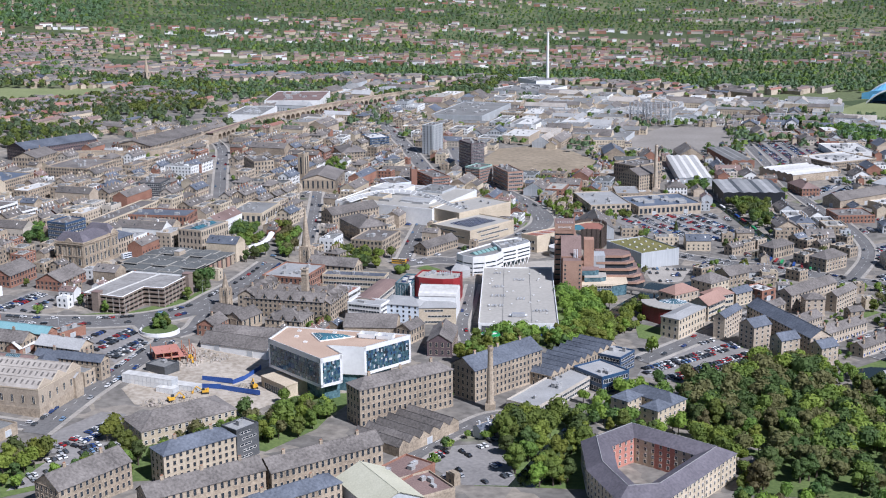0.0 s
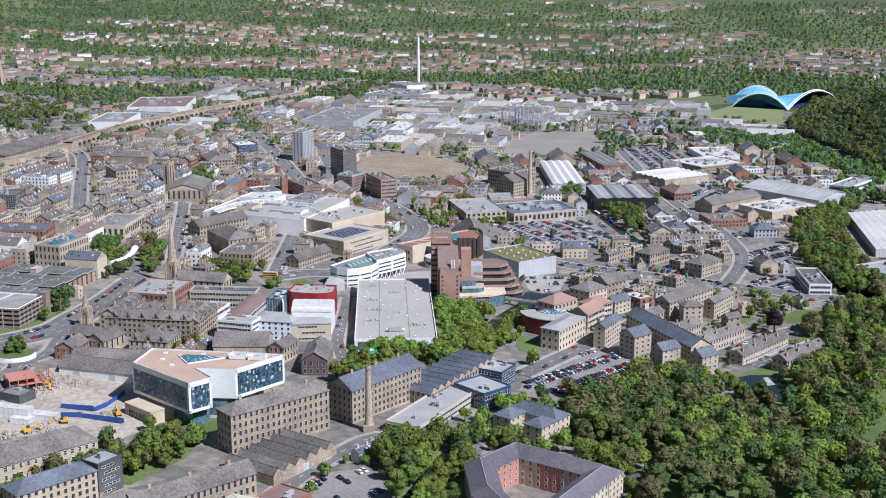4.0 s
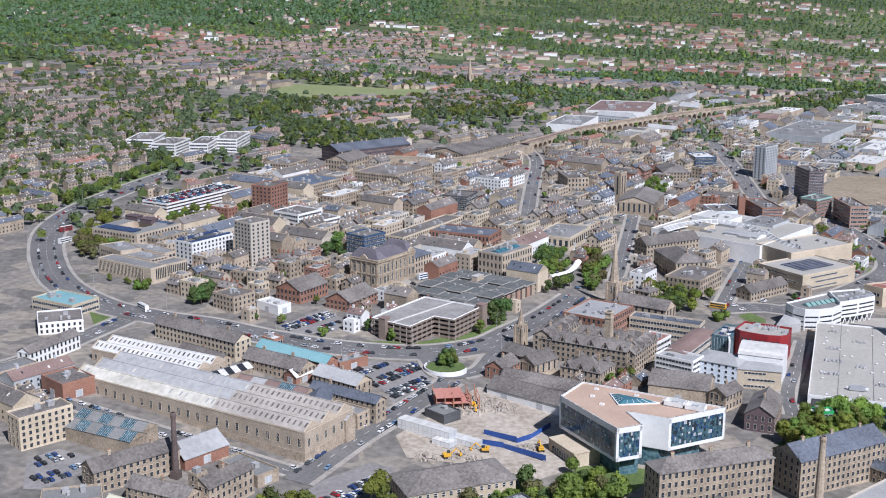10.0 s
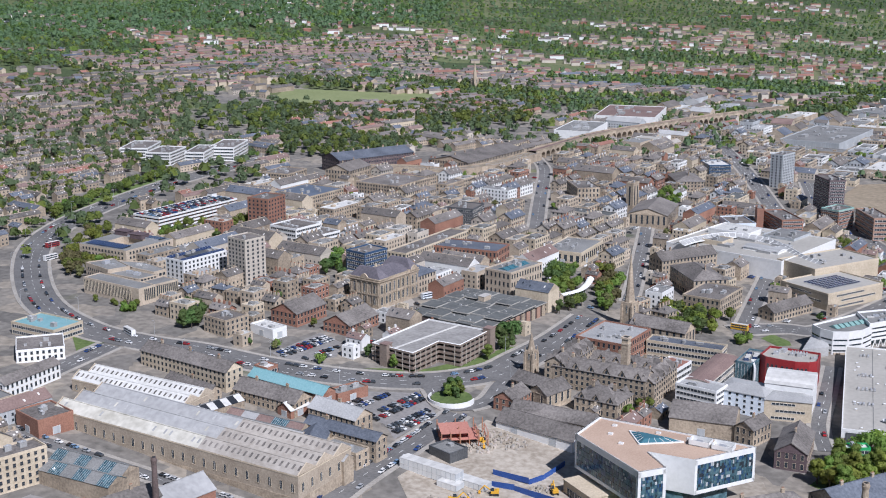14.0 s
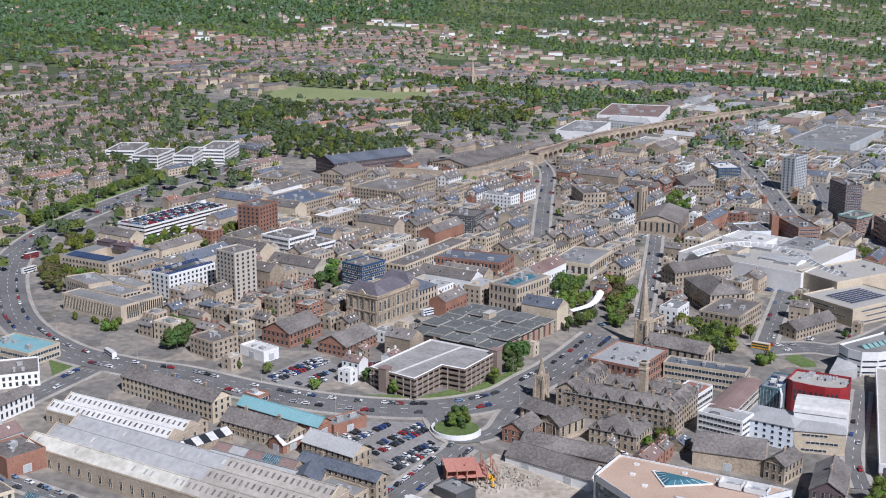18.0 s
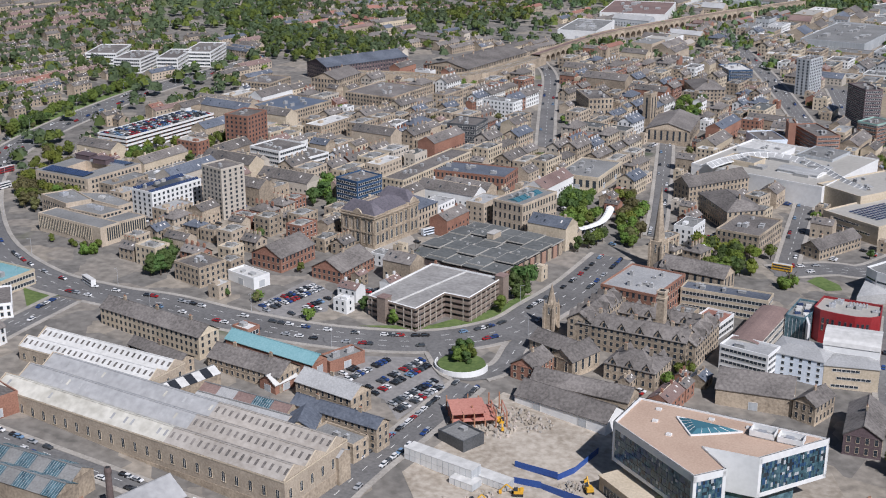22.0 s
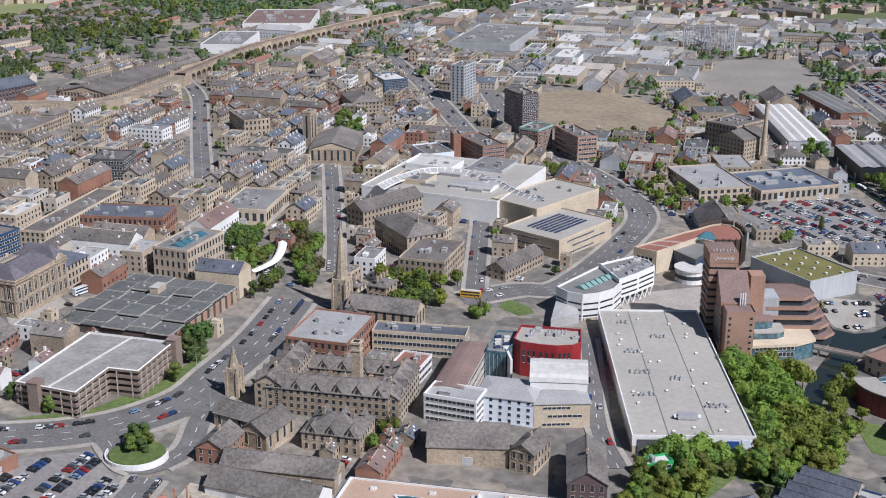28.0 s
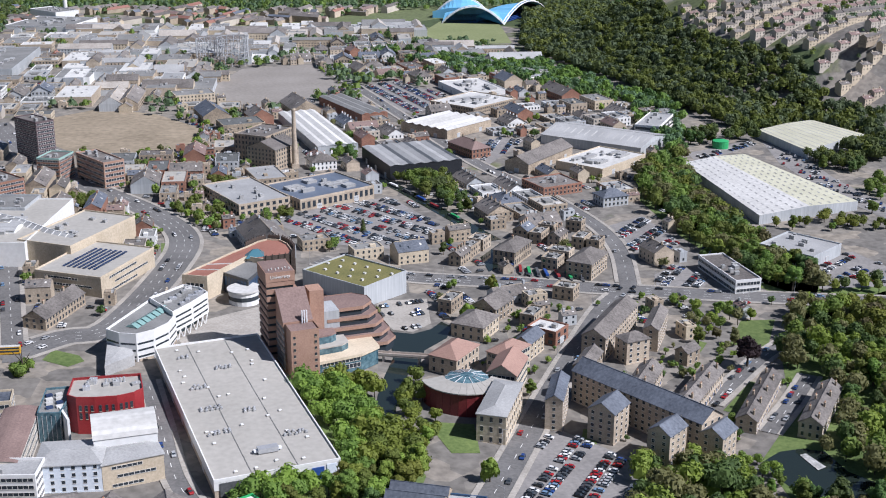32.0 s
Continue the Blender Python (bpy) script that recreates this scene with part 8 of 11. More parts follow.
def white_campus_hall():
    """The white student building: a curved slotted body and a raised wing on raking legs, green glazed roof lights and plant."""
    left = [(-97.5, 874), (-92, 867), (-84.5, 863.2), (-76, 866.5), (-68.5, 873.5), (-64, 884.5), (-74, 909)]
    right = [(-65.5, 883.5), (-55, 894.5), (-45.7, 906.5), (-48.5, 915), (-56, 921.7), (-74.5, 907)]
    top, L, o = ring_thing("campus_hall", "curved white university building with dark slot windows and raking legs", "building", left + right[1:5])
    L, R = local(left, o), local(right, o)
    mass(top, L, -2, 13.2, "white", "greyroof", "left_body", "curved white body", 1.0)
    mass(top, R, 4.6, 14.6, "white", "greyroof", "raised_wing", "white wing raised on legs", 1.0)
    b = Build()
    b.poly([(*p, 4.6) for p in R][::-1], "whiteroof")
    b.solid([(*p, -2) for p in grown_ring(R, -4.5)], [(*p, 4.6) for p in grown_ring(R, -4.5)], "tealglass", False)
    part("undercroft", b, top, "glazed recess under the wing")
    for ring, zs in ((L, (2.0, 5.2, 8.4)), (R, (6.2, 9.0, 11.6))):
        for i in range(len(ring)):
            for z in zs:
                if math.dist(ring[i], ring[(i + 1) % len(ring)]) > 6:
                    strip(top, ring, i, z, z + 0.95, 0.06, 0.94, "glass", 0)
    for i in range(len(L)):
        strip(top, L, i, -0.5, 1.4, 0.1, 0.9, "stoneflat", 3.0, "darkframe")
    for i in (0, 1):
        for f in (0.2, 0.5, 0.8):
            p = Vector(R[i]).lerp(Vector(R[(i + 1) % len(R)]), f)
            for d in (-1.6, 1.6):
                b = Build()
                b.bar((p.x * 0.97, p.y * 0.97, -1), (p.x * 0.97 + d, p.y * 0.97 + d, 4.7), 0.32, "white", 6)
                part("leg", b, top, "raking white leg")
    ax = Vector((0.62, 0.78))
    for k in range(7):
        c = Vector(L[0]).lerp(Vector(L[4]), 0.4) + ax * (2 + k * 4.2)
        b = Build()
        b.solid([(-1.7, -3.4, 0), (1.7, -3.4, 0), (1.7, 3.4, 0), (-1.7, 3.4, 0)], [(-1.5, -0.3, 1.5), (1.5, -0.3, 1.5), (1.5, 0.3, 1.5), (-1.5, 0.3, 1.5)], "greenglass")
        part("rooflight", b, top, "pale green glazed roof light", pose(c.x, c.y, 13.4, 0, 0, 51))
    mid = Vector((sum(p[0] for p in R) / 6, sum(p[1] for p in R) / 6))
    plant(top, [(mid.x + ax.x * u - ax.y * v, mid.y + ax.y * u + ax.x * v) for u in (-9, -4, 1, 6, 10) for v in (-4.5, 4)], 14.6, 3)
    b = Build()
    r = local([(-100, 850), (-86, 859.5), (-88, 872), (-97, 876)], o)
    b.solid([(*p, -2) for p in r], [(*p, 5.5 + 2.2 * (i in (2, 3))) for i, p in enumerate(r)], "metal")
    part("lean_to", b, top, "curved grey metal lean-to")
    return top


def curved_campus_block():
    """The long red-roofed building with its rounded north end behind a dark screen, glazed entrance block and white drum."""
    ring = [(-54.5, 944.5), (-42.2, 937.5), (-17, 964.5), (-9, 957.5), (5.5, 958.5), (9.4, 969), (9.2, 981), (6, 990), (-0.5, 993), (-6.5, 990), (-13.5, 983), (-23.4, 975), (-33.3, 965.2)]
    top, R, o = ring_thing("creative_arts_building", "long cream stone building with red roof and rounded end", "building", ring)
    mass(top, R, -2, 13.5, "cream", "brickred", "wall", "cream stone wall", 0.9)
    for k in range(3, 10):
        a, c = Vector(R[k]), Vector(R[k + 1])
        t = (c - a).normalized()
        n = Vector((t.y, -t.x)) * 1.2
        b = Build()
        q = [a + n, c + n, c + n * 1.3, a + n * 1.3]
        b.solid([(p.x, p.y, 0.5) for p in q], [(p.x, p.y, 16.2) for p in q], "darkbronze")
        part("screen_panel", b, top, "dark bronze screen panel")
        for f in (0.1, 0.35, 0.6, 0.85):
            p = a.lerp(c, f) + n * 1.45
            b = Build()
            b.box(-0.18, 0.18, -0.3, 0.3, 0.5, 17.0, "darkbronze")
            part("screen_fin", b, top, "", pose(p.x, p.y, 0, 0, 0, math.degrees(math.atan2(t.y, t.x))))
    for i, z in ((0, 3.0), (0, 8.0)):
        strip(top, R, i, z, z + 2.0, 0.15, 0.85, "glass", 2.0)
    for u in (0.3, 0.62):
        p, q = Vector(R[12]).lerp(Vector(R[0]), u), Vector(R[1]).lerp(Vector(R[2]), 1 - u)
        b = Build()
        b.bar((p.x, p.y, 13.7), (q.x, q.y, 13.7), 0.35, "whiteroof", 4)
        part("roof_joint", b, top, "pale joint across the red roof")
    D = local([(-33.7, 950.7), (-24.5, 966), (-8, 960.5), (-13, 946), (-21.4, 932.6)], o)
    mass(top, D, -2, 11.4, "darkpanel", "greyroof", "entrance_block", "dark glazed entrance block", 0.5)
    for i in range(len(D)):
        strip(top, D, i, 5.0, 10.2, 0.05, 0.95, "bluepanel", 2.4, "darkframe")
    b = Build()
    cx, cy = -24 - o[0], 931 - o[1]
    b.tube(cx, cy, -2, 7.6, 8.2, 8.2, "white", 20)
    b.tube(cx, cy, 7.6, 8.4, 9.0, 9.0, "whiteroof", 20)
    b.tube(cx, cy, 3.0, 5.2, 8.3, 8.3, "glass", 20, False)
    part("entrance_drum", b, top, "white drum entrance with a glazed band")
    b = Build()
    px, py = -12 - o[0], 967 - o[1]
    b.solid([(px - 6, py - 5, 13.6), (px + 5, py - 3, 13.6), (px + 6, py + 5, 13.6), (px - 5, py + 3, 13.6)], [(px - 1, py - 0.4, 17.2), (px + 2, py, 17.2), (px + 2, py + 0.6, 17.2), (px - 1, py + 0.4, 17.2)], "roofglass")
    part("roof_light", b, top, "pale blue glazed roof light")
    return top


def red_campus_block():
    """The dark red curved block with tall slits, its roof plant, and the glass atrium with a white fin wall beside it."""
    ring = [(-117, 797.2), (-113.6, 793.4), (-106, 791.2), (-97.5, 790), (-90.5, 791.5), (-86.6, 795), (-86.4, 810.5), (-114, 813.7)]
    top, R, o = ring_thing("campus_block", "dark red curved university block with glass atrium", "building", ring)
    mass(top, R, -2, 15.6, "red", "membrane", "wall", "dark red curved wall", 1.1)
    for i in (1, 2, 3):
        a, c = Vector(R[i]), Vector(R[i + 1])
        t = (c - a).normalized()
        for f in (0.2, 0.5, 0.8):
            for z in (7.0, 10.4):
                p = a.lerp(c, f)
                part("window", window_mesh(0.9, 2.5, "dark"), top, at=pose(p.x, p.y, z, 0, 0, math.degrees(math.atan2(t.y, t.x))) @ pose(0, -0.05, 0))
    rnd = random.Random(8)
    plant(top, [(-100 - o[0] + rnd.uniform(-11, 11), 804 - o[1] + rnd.uniform(-4, 5)) for _ in range(8)], 15.6, 5)
    for k in range(6):
        b = Build()
        b.tube(0, 0, 0, 2.2, 0.45, 0.45, "steel", 8)
        part("flue", b, top, "", pose(-101 + k * 1.5 - o[0], 806 - o[1], 15.6))
    A = local([(-129, 789), (-120, 787), (-117.2, 797), (-114.4, 812), (-125, 813)], o)
    mass(top, A, -2, 13.0, "tealglass", "greyroof", "atrium", "glass atrium", 0.9)
    for i in range(2):
        strip(top, A, i, 0.5, 12.6, 0.02, 0.98, "tealglass", 1.6, "steel", 0.08)
    b = Build()
    b.box(-0.5, 0.5, -7, 7, -2, 13.5, "white")
    part("fin_wall", b, top, "white fin wall", pose(-118.6 - o[0], 787 - o[1], 0, 0, 0, 12))
    for k in range(8):
        b = Build()
        b.box(-1.4, 1.4, -0.9, 0.9, 0, 0.9, "whiteroof" if k % 3 else "solar")
        part("roof_unit", b, top, "", pose(-124 + (k % 2) * 4.0 - o[0], 794 + (k // 2) * 4 - o[1], 13.0, 0, 0, 12))
    return top


def finned_offices():
    """Stone and concrete police offices: a front slab faced with pale fins, a side slab, and stone blocks behind."""
    front = [(-535.5, 757.5), (-485.4, 746), (-482, 759), (-532.5, 770.5)]
    top, R, o = ring_thing("office_building", "low stone offices faced with pale concrete fins", "building", [(-535.5, 757.5), (-485.4, 746), (-477.6, 777), (-523, 803), (-545, 801), (-555, 785)])
    F = local(front, o)
    mass(top, F, -2, 10.2, "stoneflat", "greyroof", "front_slab", "", 0.5)
    strip(top, F, 0, 2.2, 9.4, 0.01, 0.86, "glass", 1.35, "cream", 0.24)
    strip(top, F, 1, 2.2, 9.4, 0.3, 0.97, "glass", 1.35, "cream", 0.24)
    S = local([(-484.2, 760), (-477.6, 777), (-491, 780), (-496, 763)], o)
    mass(top, S, -2, 9.6, "stoneflat", "greyroof", "side_slab", "", 0.5)
    strip(top, S, 0, 2.0, 8.8, 0.02, 0.98, "glass", 1.35, "cream", 0.24)
    for ring, h in (([(-529, 773), (-501, 768), (-496, 782), (-522, 788)], 9.5), ([(-555, 785), (-529, 774), (-521, 787), (-544.5, 801)], 11.5), ([(-541, 800), (-520, 788), (-500, 783), (-497, 793), (-522, 804)], 10.5)):
        q = local(ring, o)
        mass(top, q, -2, h, "stoneflat", "greyroof", "stone_block", "", 0.6)
        for i in range(len(q)):
            for k in range(3):
                strip(top, q, i, 1.2 + 3.2 * k, 2.9 + 3.2 * k, 0.08, 0.92, "glass", 2.4, "stoneflat", 0.4)
        c = Vector((sum(p[0] for p in q) / len(q), sum(p[1] for p in q) / len(q)))
        plant(top, [(c.x + 3, c.y), (c.x - 4, c.y + 2)], h, int(h * 10))
    return top


def court_house():
    """Stone law courts: four three-storey wings round a court, dark blue solar rows on the roofs, purple-brown roof houses."""
    P = [(-595.8, 831), (-551.5, 824.5), (-542.5, 868), (-591, 875)]
    top, R, o = ring_thing("court_house", "buff stone law courts with solar panels on the roofs", "building", P)
    inn = grown_ring(R, -12.5)
    b = Build()
    h = 10.6
    b.solid([(*p, -2) for p in R], [(*p, h + 0.5) for p in R], "stoneflat", False)
    b.solid([(*p, h + 0.5) for p in R], [(*p, h + 0.5) for p in inn], "greyroof", False)
    b.solid([(*p, h + 0.5) for p in inn], [(*p, 0.2) for p in inn], "stoneflat", False)
    part("wing", b, top, "buff stone wings")
    b = Build()
    b.poly([(*p, 0.3) for p in inn], "paving")
    part("court", b, top, "paved inner court")
    for i in range(4):
        for k in range(3):
            strip(top, R, i, 1.1 + 3.3 * k, 2.9 + 3.3 * k, 0.05, 0.95, "glass", 3.0, "stoneflat", 0.75)
        a, c = Vector(R[i]), Vector(R[(i + 1) % 4])
        t = (c - a).normalized()
        n = Vector((-t.y, t.x))
        yaw, m = math.degrees(math.atan2(t.y, t.x)), int(((c - a).length - 8) / 2.1)
        if i in (0, 2):
            q = Build()
            q.poly([(-1, -4.4, 0.5), (1, -4.4, 0.5), (1, 4.4, 1.2), (-1, 4.4, 1.2)], "solar")
            q.poly([(-1, 4.4, 1.2), (1, 4.4, 1.2), (1, 4.4, 0), (-1, 4.4, 0)], "steel")
            me = q.mesh("solar_panel")
            for j in range(m):
                p = a + t * (5 + 2.1 * j) + n * 6.2
                part("solar_panel", me, top, "dark blue solar panel", pose(p.x, p.y, h + 0.5, 0, 0, yaw))
    for x, y, l, w in ((-566, 861, 11, 8), (-583, 866, 12, 7)):
        b = Build()
        b.box(-l / 2, l / 2, -w / 2, w / 2, 0, 3.2, "purplebrown")
        b.box(-l / 2 - 0.3, l / 2 + 0.3, -w / 2 - 0.3, w / 2 + 0.3, 3.2, 3.5, "purplebrown")
        part("roof_house", b, top, "purple-brown clad roof house", pose(x - o[0], y - o[1], h + 0.4, 0, 0, -8))
    return top


def square_chimney(x, y, height, yaw, label):
    """A square stone stack with a broad cap and sunk panels."""
    top = thing("stone_chimney", label, "chimney", pose(x, y, land(x, y), 0, 0, yaw))
    b = Build()
    b.solid([(-2.2, -2.2, -2), (2.2, -2.2, -2), (2.2, 2.2, -2), (-2.2, 2.2, -2)], [(-1.8, -1.8, height - 4), (1.8, -1.8, height - 4), (1.8, 1.8, height - 4), (-1.8, 1.8, height - 4)], "stone")
    part("shaft", b, top)
    b = Build()
    b.box(-2.1, 2.1, -2.1, 2.1, height - 4, height - 3.2, "stoneflat")
    b.box(-1.75, 1.75, -1.75, 1.75, height - 3.2, height - 0.9, "stone")
    b.box(-2.2, 2.2, -2.2, 2.2, height - 0.9, height, "stoneflat")
    # no hollow flue: a black plate gives the shade of its opening
    b.box(-1.3, 1.3, -1.3, 1.3, height, height + 0.05, "rubber")
    part("cap", b, top)


def low_range(x, y, yaw, l, w, h, covers, label):
    """A narrow works range: stone walls, a gabled roof in patches of glass and sheet, each with its ribs."""
    claim(x, y, yaw, l, w)
    top = thing("works_range", label, "factory", pose(x, y, land(x, y), 0, 0, yaw))
    b = Build()
    b.box(-l / 2, l / 2, -w / 2, w / 2, -3, h, "stone")
    part("wall", b, top)
    r = 0.26 * w
    k = len(covers)
    for i, mat in enumerate(covers):
        a, c = -l / 2 - 0.2 + (l + 0.4) * i / k, -l / 2 - 0.2 + (l + 0.4) * (i + 1) / k
        for s in (-1, 1):
            b = Build()
            n = max(1, int((c - a) / 1.1))
            ribbed = mat in ("roofglass", "tealglass", "metal", "silver_old")
            us = [(a, 0.0)]
            for k2 in range(n if ribbed else 0):
                u = a + (k2 + 0.5) * (c - a) / n
                us += [(u - 0.09, 0.0), (u - 0.08, 0.1), (u + 0.08, 0.1), (u + 0.09, 0.0)]
            us.append((c, 0.0))
            o = len(b.v)
            for u, up in us:
                b.v += [(u, s * (w / 2 + 0.3), -0.1 + up), (u, 0, r + up)]
            for k2 in range(len(us) - 1):
                f = (o + 2 * k2, o + 2 * k2 + 2, o + 2 * k2 + 3, o + 2 * k2 + 1)
                b.f.append(f if s < 0 else f[::-1])
                b.m.append(b.slot(("steel" if "glass" in mat else "metal") if us[k2][1] > 0 and us[k2 + 1][1] > 0 else mat))
            part("roof_patch", b, top, at=pose(0, 0, h))
    for s in (-1, 1):
        b = Build()
        g = [(s * l / 2, -w / 2, -0.2), (s * l / 2, w / 2, -0.2), (s * l / 2, 0, r + 0.1)]
        b.poly(g if s > 0 else g[::-1], "stone")
        part("gable", b, top, at=pose(0, 0, h))
    b = Build()
    b.box(-l / 2, l / 2, -0.3, 0.3, r - 0.05, r + 0.2, "greyroof")
    part("ridge", b, top, at=pose(0, 0, h))
    return top


def ring_shed(ring, h, wall, cover, second, label, rise=3.0):
    """A very large low shed over four corners: ribbed cladding, a shallow two-slope roof in two tints, rows of rooflights."""
    top, R, o = ring_thing("warehouse", label, "warehouse", ring)
    b = Build()
    b.solid([(*p, -3) for p in R], [(*p, h) for p in R], wall, False)
    part("wall", b, top)
    a, c, d, e = [Vector(p) for p in R]
    m, n = (a + c) / 2, (d + e) / 2
    for q, mat, lab in (((a, m, n, e), cover, "pale roof slope"), ((m, c, d, n), second, "greyer roof slope")):
        b = Build()
        b.poly([(p.x, p.y, h + (rise if p in (m, n) else 0)) for p in q], mat)
        part("roof_slope", b, top, lab)
    b = Build()
    for i in range(18):
        for j in range(10):
            f, g = (i + 0.5) / 18, (j + 0.6) / 10.4
            p = (a.lerp(c, g)).lerp(e.lerp(d, g), f)
            z = h + rise * (1 - abs(2 * g - 1)) + 0.12
            t = (e - a).normalized() * 1.9
            u = (c - a).normalized() * 0.55
            b.poly([(*(p - t - u), z), (*(p - t + u), z), (*(p + t + u), z), (*(p + t - u), z)][::-1], "metal")
    part("rooflight", b, top, "rows of grey rooflights")["kind"] = "stuff"
    for p, q, u in ((a, c, m), (d, e, n)):
        b = Build()
        b.poly([(p.x, p.y, h), (q.x, q.y, h), (u.x, u.y, h + rise)], wall)
        part("gable", b, top)
    return top


# ---- the ground and the roads ----
ground_sheet()
RING = [(-683, 1255.5), (-690.2, 1191.5), (-695.7, 1085.9), (-681.9, 949.7), (-656.3, 865.5), (-614.2, 800.8), (-547.9, 731.1), (-488.1, 695.6), (-442.1, 688.6), (-408.6, 691.3), (-366.5, 689), (-320.4, 693.7), (-278.1, 710.8), (-252.4, 740.5), (-244.2, 772.4), (-236.5, 810.5), (-231.3, 864.8)]
MILLST = [(-247.6, 676.2), (-252.5, 628), (-257.9, 587.8), (-261.6, 529.1)]
YARDST = [(-420.1, 556.4), (-393.1, 552), (-324.3, 543.5), (-262.9, 536.4)]
WESTRD = [(-455.6, 675.9), (-456.7, 638.4), (-457.6, 606.3), (-462.9, 582)]
HIGHST = [(-217.9, 910.9), (-226.2, 962.5), (-252.1, 1104.1), (-272, 1203.6)]
KINGST = [(-139.7, 876.9), (-141.8, 947.9), (-143.8, 1023.4), (-148.1, 1086.7)]
NORTHST = [(-333.8, 1070.2), (-367.7, 1188.3), (-403.1, 1312.3), (-434.9, 1379.4)]
INNER = [(-156.9, 1414.4), (-129.7, 1284.6), (-91.9, 1190.1), (-55.8, 1110.5), (-42.2, 1051.5), (-56.5, 993.4), (-92.8, 911.9), (-117.7, 902.4), (-146.3, 883.1)]
WAKE = [(29.3, 994.6), (62.6, 963.3), (128.1, 932.7), (198.7, 895), (268.6, 861.9), (315.6, 841.7)]
FIRTH = [(28.9, 695.6), (56.1, 734.8), (82.6, 773.5), (115.6, 819.5), (160.3, 878.8), (188.3, 906)]
ST_ANDREW = [(189.1, 907.8), (210.8, 965.7), (219.3, 1018.9), (215.6, 1099.3), (199.7, 1189.2), (193.2, 1303.5), (180.7, 1621.3)]
MILLFRONT = [(-88.3, 515.5), (-74.8, 549.9), (-51.3, 589), (-40.3, 594.4)]
LEEDS = [(-154.5, 1206.8), (-220.9, 1430.6), (-285, 1615.2), (-334.9, 1767)]
UNI = [(-73.3, 711.1), (-79.8, 744), (-80.8, 788.1), (-82.1, 840)]
TERR1 = [(156.4, 755.9), (202.5, 792.3), (226.3, 807.9)]
TERR2 = [(165.4, 722.8), (192.8, 746.6), (216.1, 769.2)]
RBT = [(-277.9, 710.1), (-254.8, 682.5), (-240.3, 698.3), (-241.3, 726.5), (-238.5, 754.8)]
lay_roads([("broad grey dual carriageway of the ring road", 22, RING), ("street beside the long engineering sheds", 12, MILLST), ("side street along the shed wall", 8, YARDST), ("road joining the ring road from the west", 14, WESTRD), ("narrow town street between stone shops", 9, HIGHST), ("town street beside the shopping centre", 10, KINGST), ("straight street towards the railway", 11, NORTHST), ("curving inner road past the towers", 18, INNER), ("wide road across the canal bridge", 16, WAKE), ("street with a red bus lane beside the car park", 11, FIRTH), ("road through the industrial quarter", 10, ST_ANDREW), ("street in front of the mills", 9, MILLFRONT), ("main road north past the retail sheds", 16, LEEDS), ("service road beside the long hall", 7, UNI), ("street between stone terraces", 7, TERR1), ("street between stone terraces", 7, TERR2), ("approach from the roundabout to the campus", 9, RBT)])

railway([(-431, 1368), (-440, 1312), (-452, 1266), (-476, 1230), (-515, 1226), (-566, 1214)], 15, 7.5)

# ---- open areas ----
patch("car_park_ground", "worn tarmac car park", "lot", [(43.8, 705), (68.1, 743.1), (82.4, 749.9), (102.2, 715.9), (84.6, 683.5), (69.7, 660.2), (26.3, 669.5), (30.9, 687.3)])
patch("car_park_ground", "broad tarmac car park of the retail park", "lot", [(15.7, 1081), (76.1, 1121.1), (109.5, 1124.2), (123.5, 1041.9), (88.4, 1006), (36.4, 1028.2)])
patch("car_park_ground", "tarmac car park beside the ring road", "lot", [(-370.4, 707.5), (-363.5, 752.1), (-344.5, 742.1), (-336.3, 719.1), (-354.7, 697.5)])
patch("car_park_ground", "tarmac car park by the roundabout", "lot", [(-300.3, 653.4), (-301.3, 680.1), (-275.1, 692.5), (-255.8, 670.7), (-261.9, 632.3), (-273.8, 646.3)])
patch("car_park_ground", "packed tarmac compound of the motor dealers", "lot", [(175.8, 1521.8), (226.2, 1555.2), (259.8, 1465.4), (206.7, 1383.9), (171.5, 1434.8)])
patch("car_park_ground", "tarmac car park by the works", "lot", [(192.9, 1239.5), (245.1, 1276.4), (262, 1260.2), (203.9, 1187.9)])
patch("car_park_ground", "tarmac car park beside the trees", "lot", [(226.4, 1016.8), (257.5, 1030.3), (255.4, 969.8), (240.7, 956.4), (214.8, 962.1)])
patch("car_park_ground", "tarmac yard of the dealership", "lot", [(211.7, 921.2), (235.6, 935.3), (238.4, 902.6), (221.5, 887.9), (201.1, 896.2)])
patch("car_park_ground", "wide retail car park with bays", "lot", [(314.5, 922.1), (347.4, 923.5), (350.1, 889.1), (331.6, 863.7), (289.5, 871.8)])
patch("car_park_ground", "tarmac yard of the works", "lot", [(-246.6, 467.6), (-240.7, 518.7), (-218, 530.8), (-208.3, 519.3), (-228.3, 483.4)])
patch("car_park_ground", "tarmac yard in front of the mills", "lot", [(-30, 509.3), (-40.5, 558.5), (-63.7, 551.3), (-71.1, 525.9), (-54.3, 507.7)])
patch("car_park_ground", "pale concrete car park beside the canal", "paving", [(39.2, 904.6), (47.7, 921.4), (73.6, 919.9), (64.8, 883.3), (52.1, 873.1), (42.9, 877.8)])
patch("car_park_ground", "car park beside the big sheds", "lot", [(370.1, 1178.9), (441.6, 1204.3), (437.5, 1185.7), (364.5, 1149.9)])
patch("car_park_ground", "service road and car park between the sheds", "lot", [(456.7, 1216.3), (468.5, 1209.3), (438, 1074), (432, 1006.6), (410, 976.6), (409.6, 1039.1), (423.8, 1128)])
patch("car_park_ground", "tarmac yard beside the old mill", "lot", [(-375, 492.7), (-370.5, 508), (-352, 508.5), (-346.5, 493), (-350.5, 472), (-357.5, 469)])
